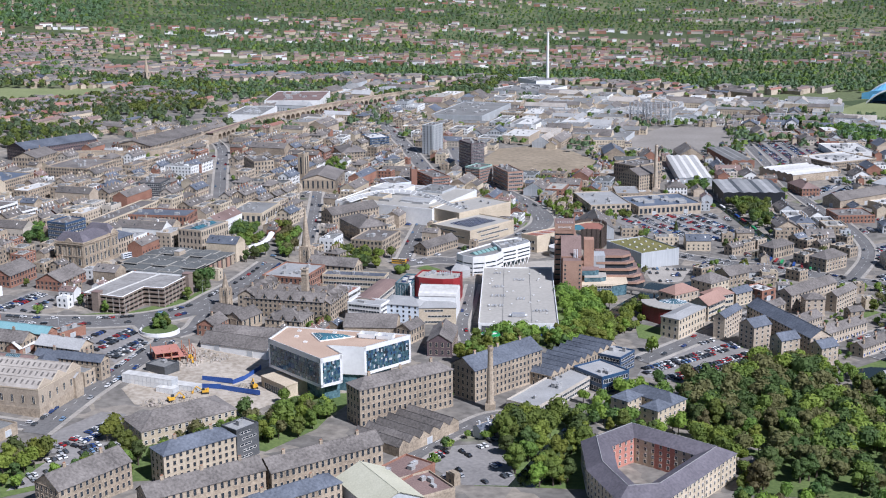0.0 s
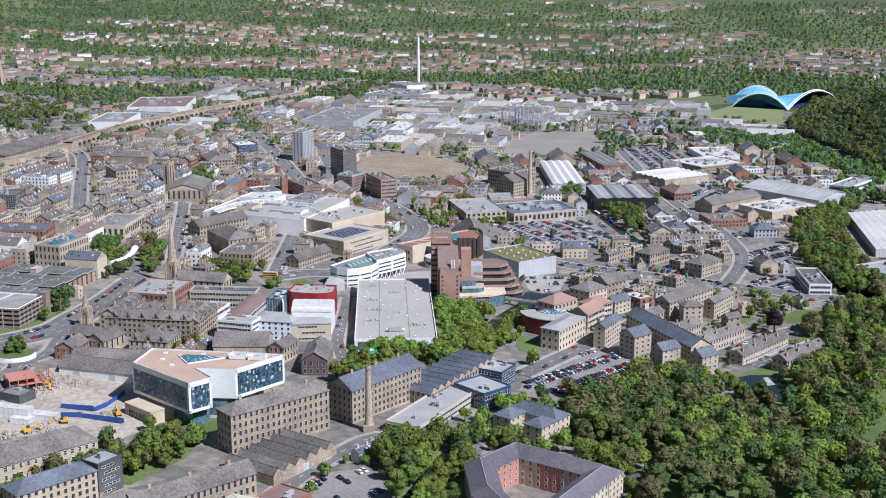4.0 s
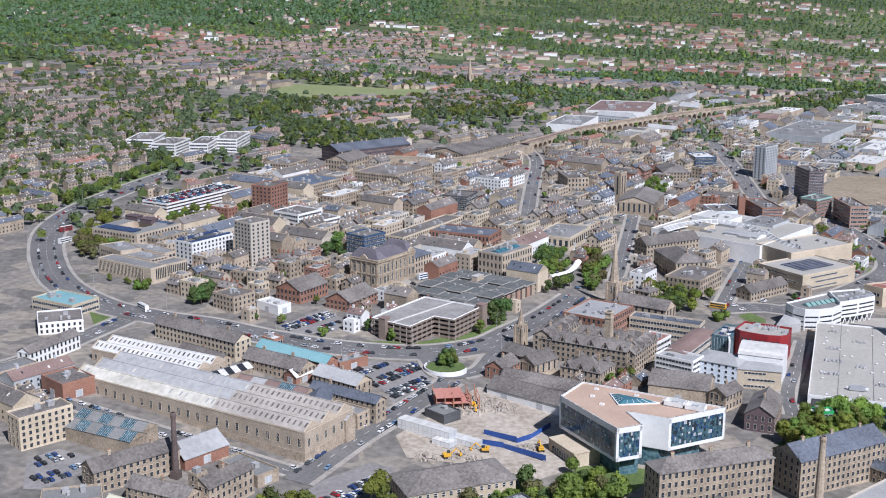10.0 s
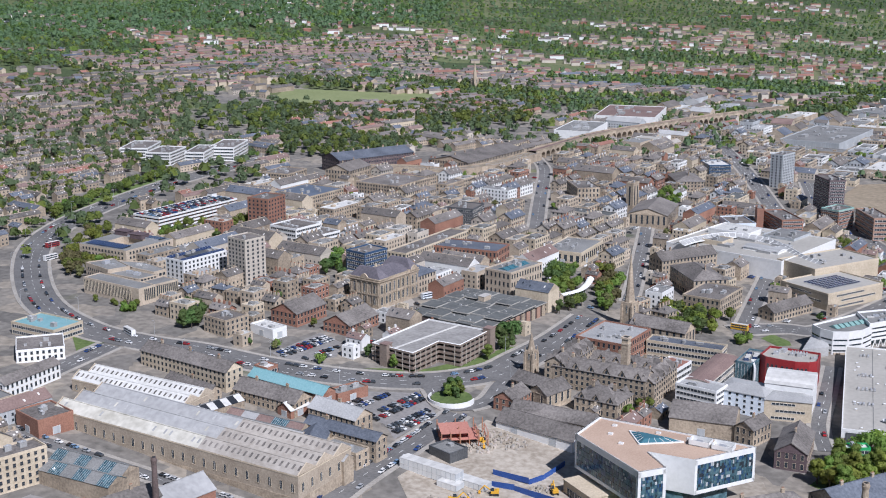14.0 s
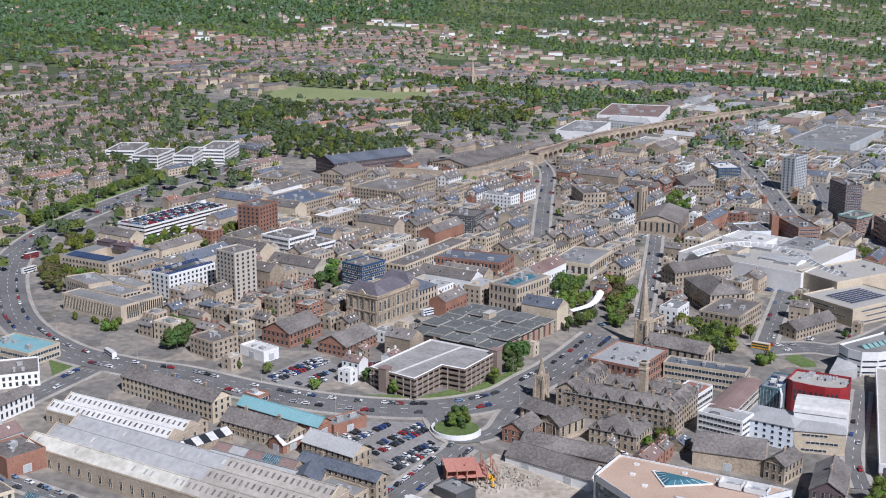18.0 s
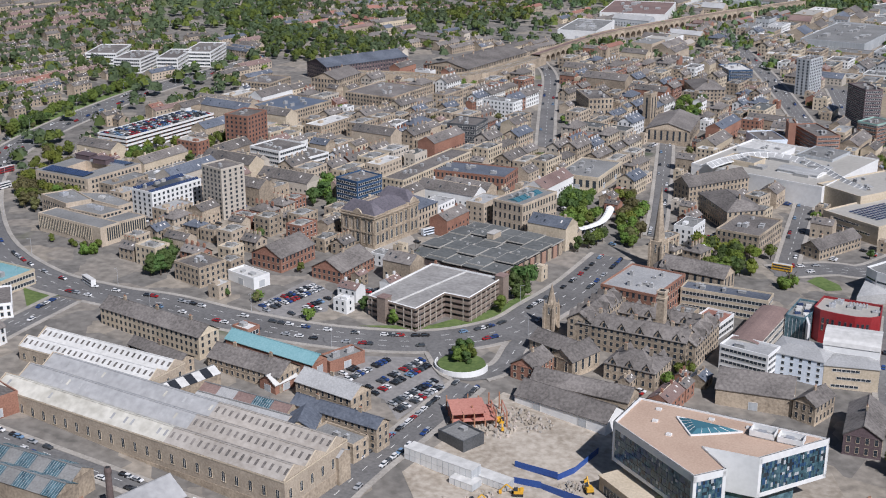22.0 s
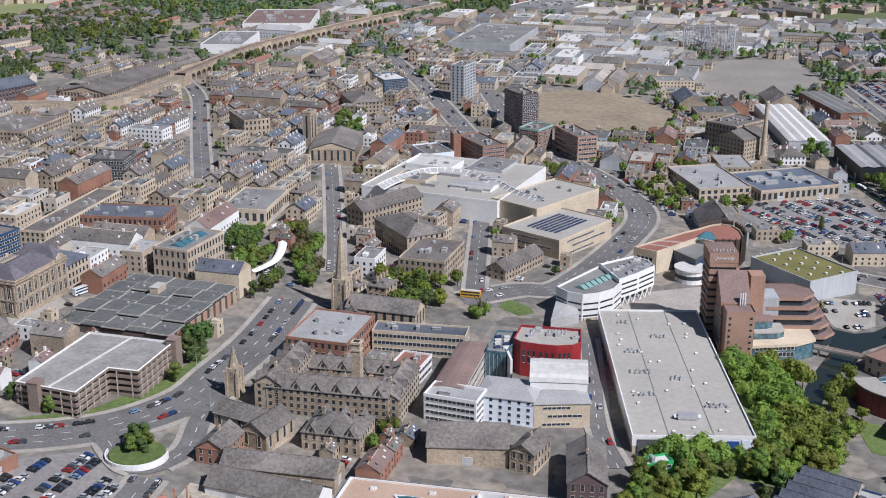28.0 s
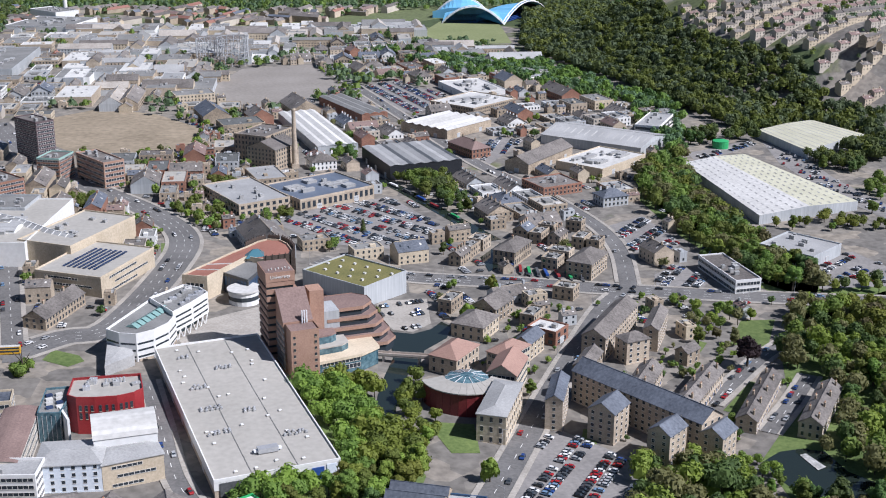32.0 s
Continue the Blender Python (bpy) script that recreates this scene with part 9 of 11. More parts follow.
patch("car_park_ground", "tarmac car park beside the pavilion", "lot", [(-256.2, 503.7), (-251.9, 537), (-241.7, 562.5), (-228.8, 562.2), (-229.7, 536.6), (-234.7, 513.3)])
patch("building_site", "bare sandy building site", "earth", [(-244.1, 595.5), (-239.2, 625), (-231.7, 676.1), (-184.8, 663.1), (-144.7, 619.8), (-167.9, 581.9), (-197.1, 582.8), (-229.5, 575.4)])
patch("building_site", "pale cleared ground round the new building", "earth", [(-170, 599.3), (-172.4, 633.7), (-95.5, 663.7), (-89.2, 645.7), (-115.5, 618.8)])
patch("waste_ground", "brown waste ground with thin grass", "waste", [(-124, 1344), (-110.3, 1431), (-70.4, 1460), (-23.4, 1424), (8, 1362), (-6, 1298), (-45.8, 1270), (-96, 1286)])
patch("gravel_pad", "bare grey gravel pad", "pad", [(37.7, 1549), (89.5, 1666), (166.8, 1674), (172, 1540), (139.3, 1487), (71.5, 1447), (35, 1500)])
patch("lawn", "mown grass beside the stadium", "field", [(315.9, 1803.6), (414.5, 1969.9), (493.5, 1970.4), (435.9, 1751.4), (348.1, 1762.2)])
patch("sports_field", "broad pale green playing field", "field", [(-888.7, 1608.9), (-925.1, 1728.6), (-727.2, 1839.3), (-689.9, 1726.5), (-773.5, 1636.6)])
patch("lawn", "round grass island", "grass", [(-127.2, 876.5), (-121.9, 888.3), (-110.5, 878.2), (-108.2, 870.4), (-116, 865.4)])
patch("lawn", "grass bank beside the inner road", "grass", [(-56.6, 1043.3), (-48.4, 1041), (-46.5, 1012.1), (-58.1, 993.9), (-60.2, 1005.1)])
patch("lawn", "grass verge round the car park", "grass", [(-315.8, 710.5), (-282.2, 720.7), (-257, 753.6), (-251.9, 791.1), (-259.3, 783.7), (-266.6, 762.4), (-285.3, 728)])
patch("lawn", "green lawn by the red drum", "grass", [(27.8, 770.6), (47.5, 764.1), (41, 737.7), (29.5, 739.9)])
patch("lawn", "grass bank below the market wall", "grass", [(-257.4, 778.1), (-245.1, 825.8), (-240.6, 840.1), (-236.7, 835.1), (-248, 783.3)])
patch("golf_green", "smooth green of a golf course", "field", [(188.8, 589.5), (205.2, 604), (194.8, 571.5)])
patch("lawn", "grass verge at the junction", "grass", [(-487, 682.9), (-481, 705.2), (-460.8, 683.1), (-463.6, 657.6)])
patch("paved_court", "pale paved university court", "paving", [(-65.9, 900.2), (-10, 925.2), (8.5, 896.2), (-29.4, 878.6), (-62.5, 879.6)])
patch("paved_court", "paved town square", "paving", [(-365, 821.8), (-350.9, 849.9), (-336, 832.7), (-348.6, 794.6)])

for ring in ([(158, 748), (186, 772), (190, 768), (162, 744)], [(178, 731), (208, 760), (212, 755), (182, 727)], [(196, 712), (222, 738), (227, 733), (201, 708)], [(200, 815), (222, 842), (240, 838), (216, 806)], [(172, 812), (186, 826), (190, 820), (177, 806)], [(84, 735), (92, 750), (97, 746), (90, 732)]):
    patch("garden", "small green gardens behind the terraces", "grass", ring)

# ---- canal and river ----
patch("water", "dark still canal beside the campus", "water", [(6.1, 774.4), (14.5, 800.2), (23.6, 821.7), (33, 841.4), (38.5, 867.2), (42, 874.7), (51.4, 870.7), (62.4, 875.4), (70.8, 884.7), (73.8, 877.4), (66.9, 862.4), (50.7, 848.2), (42.3, 829.1), (34.1, 820), (23.6, 798.7), (14.5, 772.9)], 0.16, "water")
patch("water", "dark canal basin under the bridge", "water", [(125.7, 980.5), (146.7, 1003.3), (155.2, 1000.7), (143.5, 969.3), (121.9, 954.2)], 0.16, "water")
patch("water", "dark canal north of the road", "water", [(106, 1186), (116, 1148), (123.5, 1106), (132, 1054), (140, 1008), (150, 1010), (141.5, 1056), (132.5, 1108), (125, 1150), (115, 1187)], 0.16, "water")
patch("water", "dark river below the weir", "water", [(149.4, 700.9), (160.6, 706.3), (170.6, 705.4), (177.8, 700), (176.5, 682.5), (182.9, 666.9), (175.1, 656.2), (159.8, 665.6), (149.9, 665.6), (147.8, 685.7)], 0.16, "water")
patch("water", "narrow river among trees", "water", [(-34.8, 508), (-21.7, 552.7), (-11.7, 581.6), (-3.4, 567.7), (-16, 533.4), (-22.6, 508.3)], 0.16, "water")
patch("weir", "white water breaking over the weir", "foam", [(166.3, 700.6), (169.4, 701), (170.5, 688.3), (166, 687)], 0.4, "water")

# ---- landmark buildings ----
building(-94.8, 590.8, 40.4, 55.0, 13.2, 20.0, "hip", "stone", "slate", 5, "mill")
building(-49.2, 635.8, 49.8, 51.2, 17.8, 17.4, "gable", "stone", "blueslate", 5, "mill")
building(-12.2, 670.8, 59.1, 68.7, 22.0, 8.0, "saw", "stone", "blueslate", 2, "mill")
building(-19.0, 624.6, 62.0, 62.3, 18.8, 5.8, "flat", "render", "metal", 2, "modern")
building(14.5, 681.7, 60.9, 16.9, 15.3, 8.7, "flat", "bluepanel", "metal", 3, "modern")
building(6.3, 650.0, 132.8, 22.9, 19.6, 9.0, "flat", "bluepanel", "metal", 2, "modern")
building(34.1, 614.0, 142.4, 28.7, 12.5, 9.6, "hip", "cream", "blueslate", 3, "flats")
building(19.3, 610.1, 52.4, 13.0, 10.5, 9.2, "hip", "cream", "blueslate", 3, "flats")
building(33.9, 598.7, 52.4, 13.0, 10.5, 9.2, "hip", "cream", "blueslate", 3, "flats")
building(-173.8, 500.6, 45.9, 35.5, 12.7, 16.0, "hip", "cream", "blueslate", 5, "mill")
building(-160.1, 526.6, 56.7, 13.3, 10.6, 14.5, "flat", "darkpanel", "metal", 5, "panel")
building(-118.8, 512.3, 41.2, 56.4, 13.6, 10.0, "gable", "stone", "slate", 2, "mill")
building(-162.5, 476.3, 41.0, 53.1, 13.2, 10.0, "gable", "stone", "slate", 2, "mill")
building(-87.2, 560.6, 56.6, 43.6, 29.2, 5.0, "saw", "stone", "slate", 1, "shed")
building(-212.0, 469.9, 60.0, 37.5, 16.1, 12.0, "gable", "stone", "slate", 3, "mill")
building(-197.3, 550.8, 43.1, 49.2, 23.3, 8.0, "hip", "cream", "slate", 2, "flats")
building(-390.0, 657.1, 166.5, 63.5, 12.3, 9.6, "gable", "cream", "slate", 3, "mill")
building(-373.6, 633.8, 163.5, 33.7, 7.9, 6.4, "gable", "stone", "slate", 2, "mill")
building(-331.9, 659.7, 166.5, 50.7, 9.8, 6.0, "gable", "brick", "teal", 1, "shed")
building(-333.0, 642.4, 168.6, 39.9, 13.7, 6.4, "gable", "stone", "slate", 2, "mill")
building(-291.5, 634.5, 165, 30.0, 12.5, 8.2, "gable", "stone", "metal", 2, "mill")
building(-277.6, 612.0, 168.7, 41.5, 8.3, 9.6, "gable", "stone", "blueslate", 3, "mill")
building(-411.8, 727.6, 162.3, 19.1, 17.6, 9.6, "flat", "stone", "slate", 3, "mill")
building(-388.3, 735.2, 160.3, 19.8, 10.6, 5.0, "flat", "white", "whiteroof", 1, "shed")
building(-352.0, 769.8, 80.9, 29.5, 18.9, 6.4, "gable", "brick", "slate", 2, "mill")
building(-386.8, 769.3, 79.2, 28.3, 19.7, 8.0, "gable", "brick", "slate", 2, "mill")
building(-500.2, 678.6, 171.2, 34.3, 21.7, 6.9, "flat", "cream", "teal", 2, "modern")
building(-480.1, 648.1, 130.4, 25.2, 24.9, 6.4, "flat", "white", "slate", 2, "mill")
building(-452.1, 604.0, 84.9, 37.4, 8.7, 8.0, "gable", "white", "slate", 2, "mill")
low_range(-355.0, 521.3, 354, 40, 11, 7.4, ("greyroof", "tealglass", "greyroof", "tealglass", "greyroof", "tealglass"), "brick works range with a patched glass roof")
low_range(-356.8, 532.3, 354, 40, 11, 7.4, ("tealglass", "greyroof", "tealglass", "greyroof", "tealglass", "greyroof"), "brick works range with a patched glass roof")
building(-324.5, 499.0, 63.0, 40.0, 11.5, 10.2, "gable", "stone", "slate", 3, "mill")
building(-297.0, 482.0, 176.0, 30.0, 10.5, 9.0, "gable", "stone", "slate", 3, "mill")
building(-279.5, 499.5, 77.0, 26.0, 10.0, 11.4, "gable", "stone", "slate", 3, "mill")
building(-285.5, 490.0, 77.0, 5.5, 5.5, 15.0, "flat", "stone", "slate", 4, "mill")
building(-312.5, 529.5, 70.0, 24.0, 17.0, 5.4, "gable", "brick", "silver_old", 1, "shed")
building(-283.0, 525.5, 161.0, 26.0, 12.0, 4.5, "flat", "stone", "greyroof", 1, "shed")
building(-331.0, 467.0, 35.0, 24.0, 14.0, 4.5, "flat", "stone", "greyroof", 1, "shed")
building(-300.0, 466.5, 172.0, 26.0, 12.0, 5.4, "gable", "metalwall", "creamroof", 1, "blank")
building(-410.4, 566.5, 158.2, 20.6, 17.9, 8.0, "flat", "brick", "slate", 1, "shed")
building(-456.0, 826.0, 160.2, 17.8, 17.1, 29.7, "flat", "render", "slate", 11, "tower")
building(-493.1, 822.5, 75.0, 38.5, 17.5, 14.5, "flat", "white", "solaredge", 5, "tower")
building(-597.0, 968.7, 79.8, 90.2, 27.5, 10.8, "deck", "white", "slate", 4, "deck")
building(-523.8, 970.0, 84.7, 23.6, 19.4, 24.6, "flat", "brick", "slate", 8, "tower")
building(-480.7, 937.4, 165.3, 26.7, 26.7, 12.8, "flat", "white", "slate", 4, "modern")
building(-463.8, 941.7, 161.0, 26.6, 20.3, 8.7, "flat", "white", "slate", 3, "modern")
building(-396.6, 885.4, 70.9, 21.8, 17.9, 15.6, "flat", "bluepanel", "slate", 5, "modern")
building(-351.5, 862.5, 76.0, 22.0, 20.0, 12.2, "hip", "stoneflat", "blueslate", 3, "mill")
building(-293.5, 897.0, 73.0, 36.0, 21.0, 16.5, "flat", "stoneflat", "glassroof", 3, "mill")
building(-200.7, 803.0, 78.0, 36.5, 29.5, 13.2, "flat", "brick", "metal", 3, "mill")
building(-288.0, 601.0, 105, 14.0, 12.0, 8.0, "gable", "cream", "blueslate", 2, "flats")
building(-271.5, 599.5, 165, 21.0, 9.0, 7.0, "flat", "stone", "greyroof", 2, "mill")
building(-318.2, 637.0, 72, 12.5, 9.5, 4.4, "gable", "brick", "whiteroof", 1, "shed")
building(-304.6, 669.0, 63, 19.0, 9.5, 4.6, "flat", "brick", "greyroof", 1, "shed")
building(-352.0, 669.5, 165, 9.5, 7.5, 8.0, "flat", "brick", "whiteroof", 2, "modern")
building(-160.5, 814.0, 175.0, 44.0, 12.0, 10.5, "flat", "cream", "blueslate", 3, "modern")
building(-138.7, 775.0, 80.5, 48.5, 13.5, 11.5, "barrel", "render", "brownroof", 3, "modern")
building(-139.3, 746.6, 164.6, 22.9, 13.3, 11.6, "flat", "white", "metal", 4, "modern")
building(-116.9, 754.0, 169.7, 24.2, 19.8, 11.6, "hipmetal", "whiteblue", "metal", 4, "flats")
building(-96.3, 752.2, 7.7, 23.2, 17.4, 11.0, "hipmetal", "cream", "metal", 3, "panel")
building(-96.6, 766.8, 179.8, 23.9, 23.3, 15.0, "barrel", "white", "whiteroof", 1, "blank")
building(-131.8, 717.1, 1.7, 31.4, 22.0, 8.0, "gable", "stone", "slate", 1, "shed")
building(-107.5, 710.8, 67.0, 16.2, 10.2, 9.0, "gable", "stone", "slate", 2, "mill")
building(-86.2, 696.9, 89.6, 30.1, 14.5, 9.0, "gable", "purplebrown", "slate", 2, "mill")
building(-190.5, 742.5, 173.0, 52.0, 13.0, 12.6, "gable", "stone", "slate", 4, "college")
building(-213.0, 758.0, 80.0, 38.0, 12.0, 12.6, "gable", "stone", "slate", 4, "college")
building(-164.6, 752.0, 81.0, 33.0, 11.5, 12.2, "gable", "stone", "slate", 4, "college")
building(-189.0, 772.0, 173.0, 44.0, 11.0, 9.0, "gable", "stone", "slate", 3, "college")
building(-189.5, 757.5, 173.0, 36.0, 14.0, 5.0, "flat", "stone", "slate", 1, "shed")
building(-220.5, 722.5, 156.0, 26.0, 12.0, 6.8, "gable", "stone", "slate", 1, "gothic")
building(-211.0, 713.5, 66.0, 19.0, 13.0, 8.0, "gable", "stone", "slate", 1, "gothic")
building(-183.3, 717.2, 170.4, 23.8, 19.6, 8.2, "hip", "stone", "slate", 2, "college")
building(-201.3, 670.4, 163.9, 44.0, 14.8, 5.0, "gable", "white", "slate", 1, "shed")
building(-199.3, 686.1, 172.4, 44.5, 12.6, 6.0, "gable", "stone", "slate", 1, "shed")
building(-180.7, 842.4, 167.0, 35.9, 14.6, 10.0, "gable", "stone", "slate", 1, "gothic")
building(38.3, 940.6, 123.9, 45.6, 34.6, 11.0, "flat", "metalwall", "sedum", 1, "blank")
building(-96.6, 989.6, 54.4, 54.3, 41.1, 10.9, "flat", "cream", "solarcentre", 3, "panel")
building(-163.5, 1074.7, 161.2, 93.9, 91.2, 13.0, "flat", "white", "membrane", 1, "blank")
building(-180.0, 1098.0, 161.0, 34.0, 22.0, 15.6, "flat", "white", "whiteroof", 1, "blank")
building(-141.0, 1104.0, 161.0, 26.0, 30.0, 15.0, "flat", "metalwall", "greyroof", 1, "blank")
building(-190.0, 1062.0, 161.0, 24.0, 17.0, 14.6, "flat", "cream", "greyroof", 1, "blank")
building(-150.0, 1050.0, 161.0, 28.0, 15.0, 15.2, "barrel", "white", "metal", 1, "blank")
building(-103.9, 1038.1, 52.0, 63.3, 35.9, 15.0, "flat", "cream", "membrane", 2, "blank")
building(-170.6, 1163.8, 104.4, 14.4, 5.5, 21.1, "flat", "brick", "slate", 1, "blank")
building(-151.8, 1161.8, 119.9, 41.6, 18.0, 17.4, "flat", "brick", "slate", 6, "modern")
building(-186.7, 1154.1, 118.5, 30.8, 20.5, 10.4, "flat", "whiteblue", "slate", 1, "blank")
building(-180.2, 1381.5, 69.9, 24.8, 13.2, 32.4, "flat", "metalwall", "slate", 12, "tower")
building(-125.7, 1273.8, 120.7, 30.0, 14.8, 31.9, "flat", "purplebrown", "slate", 11, "modern")
building(-113.0, 1214.0, 62.1, 22.6, 17.1, 17.5, "flat", "brick", "copper", 6, "modern")
building(-82.8, 1201.1, 114.6, 40.8, 15.8, 18.0, "flat", "brownbrick", "slate", 5, "modern")
building(-257.1, 1155.3, 91.9, 52.4, 32.8, 11.0, "gable", "stone", "slate", 1, "gothic")
building(-280.6, 1176.6, 74.4, 10.4, 6.6, 26.5, "flat", "stone", "slate", 1, "gothic")
building(-262.2, 1316.6, 113.6, 41.9, 26.4, 9.6, "hip", "stone", "slate", 3, "mill")
building(-249.4, 1403.2, 118.1, 32.4, 22.6, 11.6, "flat", "bluepanel", "whiteroof", 4, "modern")
building(7.7, 1126.5, 105.9, 60.7, 36.9, 7.7, "flat", "stoneflat", "metal", 2, "shop")
building(60.1, 1135.5, 21.3, 60.8, 48.5, 8.0, "flat", "stoneflat", "bluemetal", 1, "shop")
building(44.2, 1261.6, 47.5, 39.6, 28.9, 20.0, "flat", "stone", "slate", 5, "mill")
building(45.8, 1231.8, 44.0, 29.6, 26.3, 16.0, "gable", "stone", "slate", 5, "mill")
building(99.0, 1325.0, 92.5, 138.0, 33.2, 8.0, "ridges", "metalwall", "whiteroof", 1, "shed")
building(151.3, 1410.8, 101.6, 93.3, 25.3, 8.0, "ridges", "brick", "greyroof", 1, "shed")
building(147.0, 1203.0, 94.0, 67.0, 57.0, 11.0, "stripes", "blackpanel", "metal", 1, "shed")
building(203.5, 1230.9, 105.3, 34.5, 17.8, 7.3, "hip", "brick", "brownroof", 2, "mill")
building(288.5, 1471.7, 95.3, 67.3, 45.5, 6.1, "flat", "white", "whiteroof", 1, "shed")
building(266.0, 1403.1, 31.5, 62.9, 53.0, 6.4, "flat", "stone", "whiteroof", 2, "mill")
building(212.3, 1317.9, 31.8, 59.2, 52.2, 8.0, "ridges", "stone", "whiteroof", 1, "shed")
building(320.8, 1229.1, 130.2, 88.8, 54.8, 8.0, "gable", "metalwall", "metal", 1, "shed")
building(383.6, 1263.7, 50.2, 54.5, 21.1, 9.0, "flat", "white", "metal", 2, "modern")
building(245.4, 1184.4, 39.0, 70.5, 20.5, 8.0, "gable", "stone", "slate", 1, "shed")
building(224.9, 1109.4, 10.8, 32.6, 29.1, 6.4, "flat", "brick", "slate", 2, "mill")
building(288.3, 1163.9, 33.1, 62.0, 41.8, 6.0, "flat", "cream", "whiteroof", 1, "shed")
building(248.6, 901.4, 87.4, 46.4, 15.6, 7.3, "flat", "white", "slate", 2, "modern")
building(311.9, 927.0, 118.6, 35.8, 34.5, 7.0, "flat", "metalwall", "metal", 1, "shed")
building(57.7, 760.3, 57.7, 34.9, 12.4, 13.5, "hipmetal", "cream", "metal", 3, "flats")
building(85.0, 762.9, 61.0, 26.1, 7.4, 14.5, "gable", "stoneflat", "blueslate", 5, "flats")
building(119.2, 748.2, 113.8, 71.3, 13.9, 15.0, "gable", "stoneflat", "blueslate", 5, "flats")
building(99.2, 741.1, 39.3, 14.6, 12.1, 14.5, "gable", "stoneflat", "blueslate", 5, "flats")
building(113.1, 715.2, 32.5, 13.5, 10.3, 14.5, "gable", "stoneflat", "blueslate", 5, "flats")
building(134.8, 712.1, 33.9, 12.6, 10.2, 11.6, "gable", "stoneflat", "blueslate", 4, "flats")
building(144.8, 837.5, 46.8, 52.1, 12.1, 12.0, "gable", "stoneflat", "slate", 4, "flats")
building(145.0, 812.9, 8.9, 13.1, 10.0, 11.6, "hip", "stoneflat", "slate", 4, "flats")
building(166.6, 831.4, 54.1, 29.8, 7.6, 11.6, "gable", "stoneflat", "slate", 4, "flats")
building(83.1, 866.2, 47.1, 20.2, 17.5, 7.7, "hip", "cream", "slate", 2, "flats")
building(100.3, 887.9, 41.4, 20.0, 14.3, 8.0, "gable", "stone", "slate", 2, "flats")
building(115.5, 848.4, 128.6, 16.4, 13.1, 7.2, "flat", "brick", "whiteroof", 2, "shop")
building(99.6, 834.0, 44.2, 16.8, 9.1, 9.0, "gable", "cream", "blueslate", 3, "flats")
building(133.7, 776.9, 49.0, 26.4, 10.6, 8.0, "gable", "stoneflat", "slate", 2, "terrace")
building(152.6, 760.8, 44.1, 42.8, 10.0, 8.0, "gable", "stoneflat", "slate", 2, "terrace")
building(174.5, 745.7, 46.9, 53.0, 8.9, 6.0, "gable", "stoneflat", "slate", 2, "terrace")
building(193.4, 727.4, 45.4, 43.4, 9.9, 7.3, "gable", "stoneflat", "slate", 2, "terrace")
building(169.2, 802.3, 26.6, 10.2, 7.3, 7.0, "gable", "stone", "slate", 2, "flats")
building(116.6, 801.5, 50.2, 21.3, 8.5, 9.0, "gable", "stone", "slate", 2, "flats")
building(143.1, 972.2, 46.1, 25.9, 13.9, 9.0, "hip", "stone", "slate", 2, "mill")
building(175.9, 936.5, 45.1, 25.7, 15.3, 10.0, "hip", "stone", "slate", 3, "flats")
building(-802.9, 1197.4, 108.8, 49.7, 29.1, 9.0, "flat", "white", "slate", 3, "modern")
building(-757.9, 1176.3, 100.8, 41.1, 26.1, 12.0, "flat", "white", "slate", 4, "modern")
building(-728.4, 1194.4, 106.6, 47.8, 19.6, 13.2, "flat", "white", "slate", 4, "modern")
building(-722.3, 1237.3, 105.4, 54.2, 26.2, 13.0, "flat", "white", "slate", 4, "modern")
building(-567.0, 1247.0, 58.6, 88.0, 33.0, 14.0, "gable", "purplebrown", "blueslate", 4, "mill")
building(-553.3, 1174.3, 84.2, 39.2, 26.1, 13.4, "gable", "stone", "slate", 3, "mill")
building(-495.1, 1148.0, 79.9, 52.0, 46.1, 9.6, "flat", "stone", "slate", 3, "mill")
building(-542.9, 1072.4, 78.3, 48.2, 42.4, 9.6, "flat", "stone", "bluemetal", 3, "mill")
building(-608.0, 1150.0, 87.2, 34.4, 27.7, 9.6, "flat", "stone", "slate", 3, "mill")
building(-476.1, 1320.1, 78.3, 108.0, 43.7, 9.0, "gable", "stone", "slate", 2, "mill")
building(-436.5, 1561.8, 91.1, 87.0, 42.6, 9.0, "flat", "white", "greyroof", 1, "shed")
building(-417.9, 1734.2, 94.9, 112.9, 76.8, 8.0, "flat", "white", "brownroof", 1, "shed")
building(-97.0, 2077.3, 121.9, 61.3, 35.1, 12.8, "flat", "white", "greyroof", 1, "blank")
building(-101.9, 1993.5, 61.7, 88.4, 82.5, 8.0, "flat", "white", "greyroof", 1, "blank")
building(-166.6, 1701.9, 78.2, 141.2, 69.8, 9.0, "flat", "metalwall", "greyroof", 1, "shed")
building(-383.0, 512.5, 66.0, 26.0, 12.0, 15.0, "flat", "cream", "slate", 5, "mill")
building(-389.7, 1057.7, 89.5, 24.9, 22.3, 14.3, "flat", "darkpanel", "slate", 4, "modern")
building(-377.2, 950.7, 80.8, 86.8, 15.9, 10.0, "flat", "cream", "slate", 3, "mill")
building(-350.6, 954.9, 178.3, 59.2, 25.4, 10.0, "flat", "brick", "blueslate", 2, "mill")
building(-282.3, 1003.0, 84.8, 46.2, 28.8, 9.0, "flat", "cream", "greyroof", 1, "shop")
building(-333.2, 1205.7, 120.5, 39.1, 20.3, 13.0, "flat", "stone", "slate", 3, "mill")
building(-182.6, 964.3, 123.3, 42.8, 24.3, 13.0, "hip", "stone", "slate", 3, "mill")
building(-165.8, 925.6, 77.3, 37.5, 25.8, 11.5, "flat", "stone", "slate", 3, "mill")
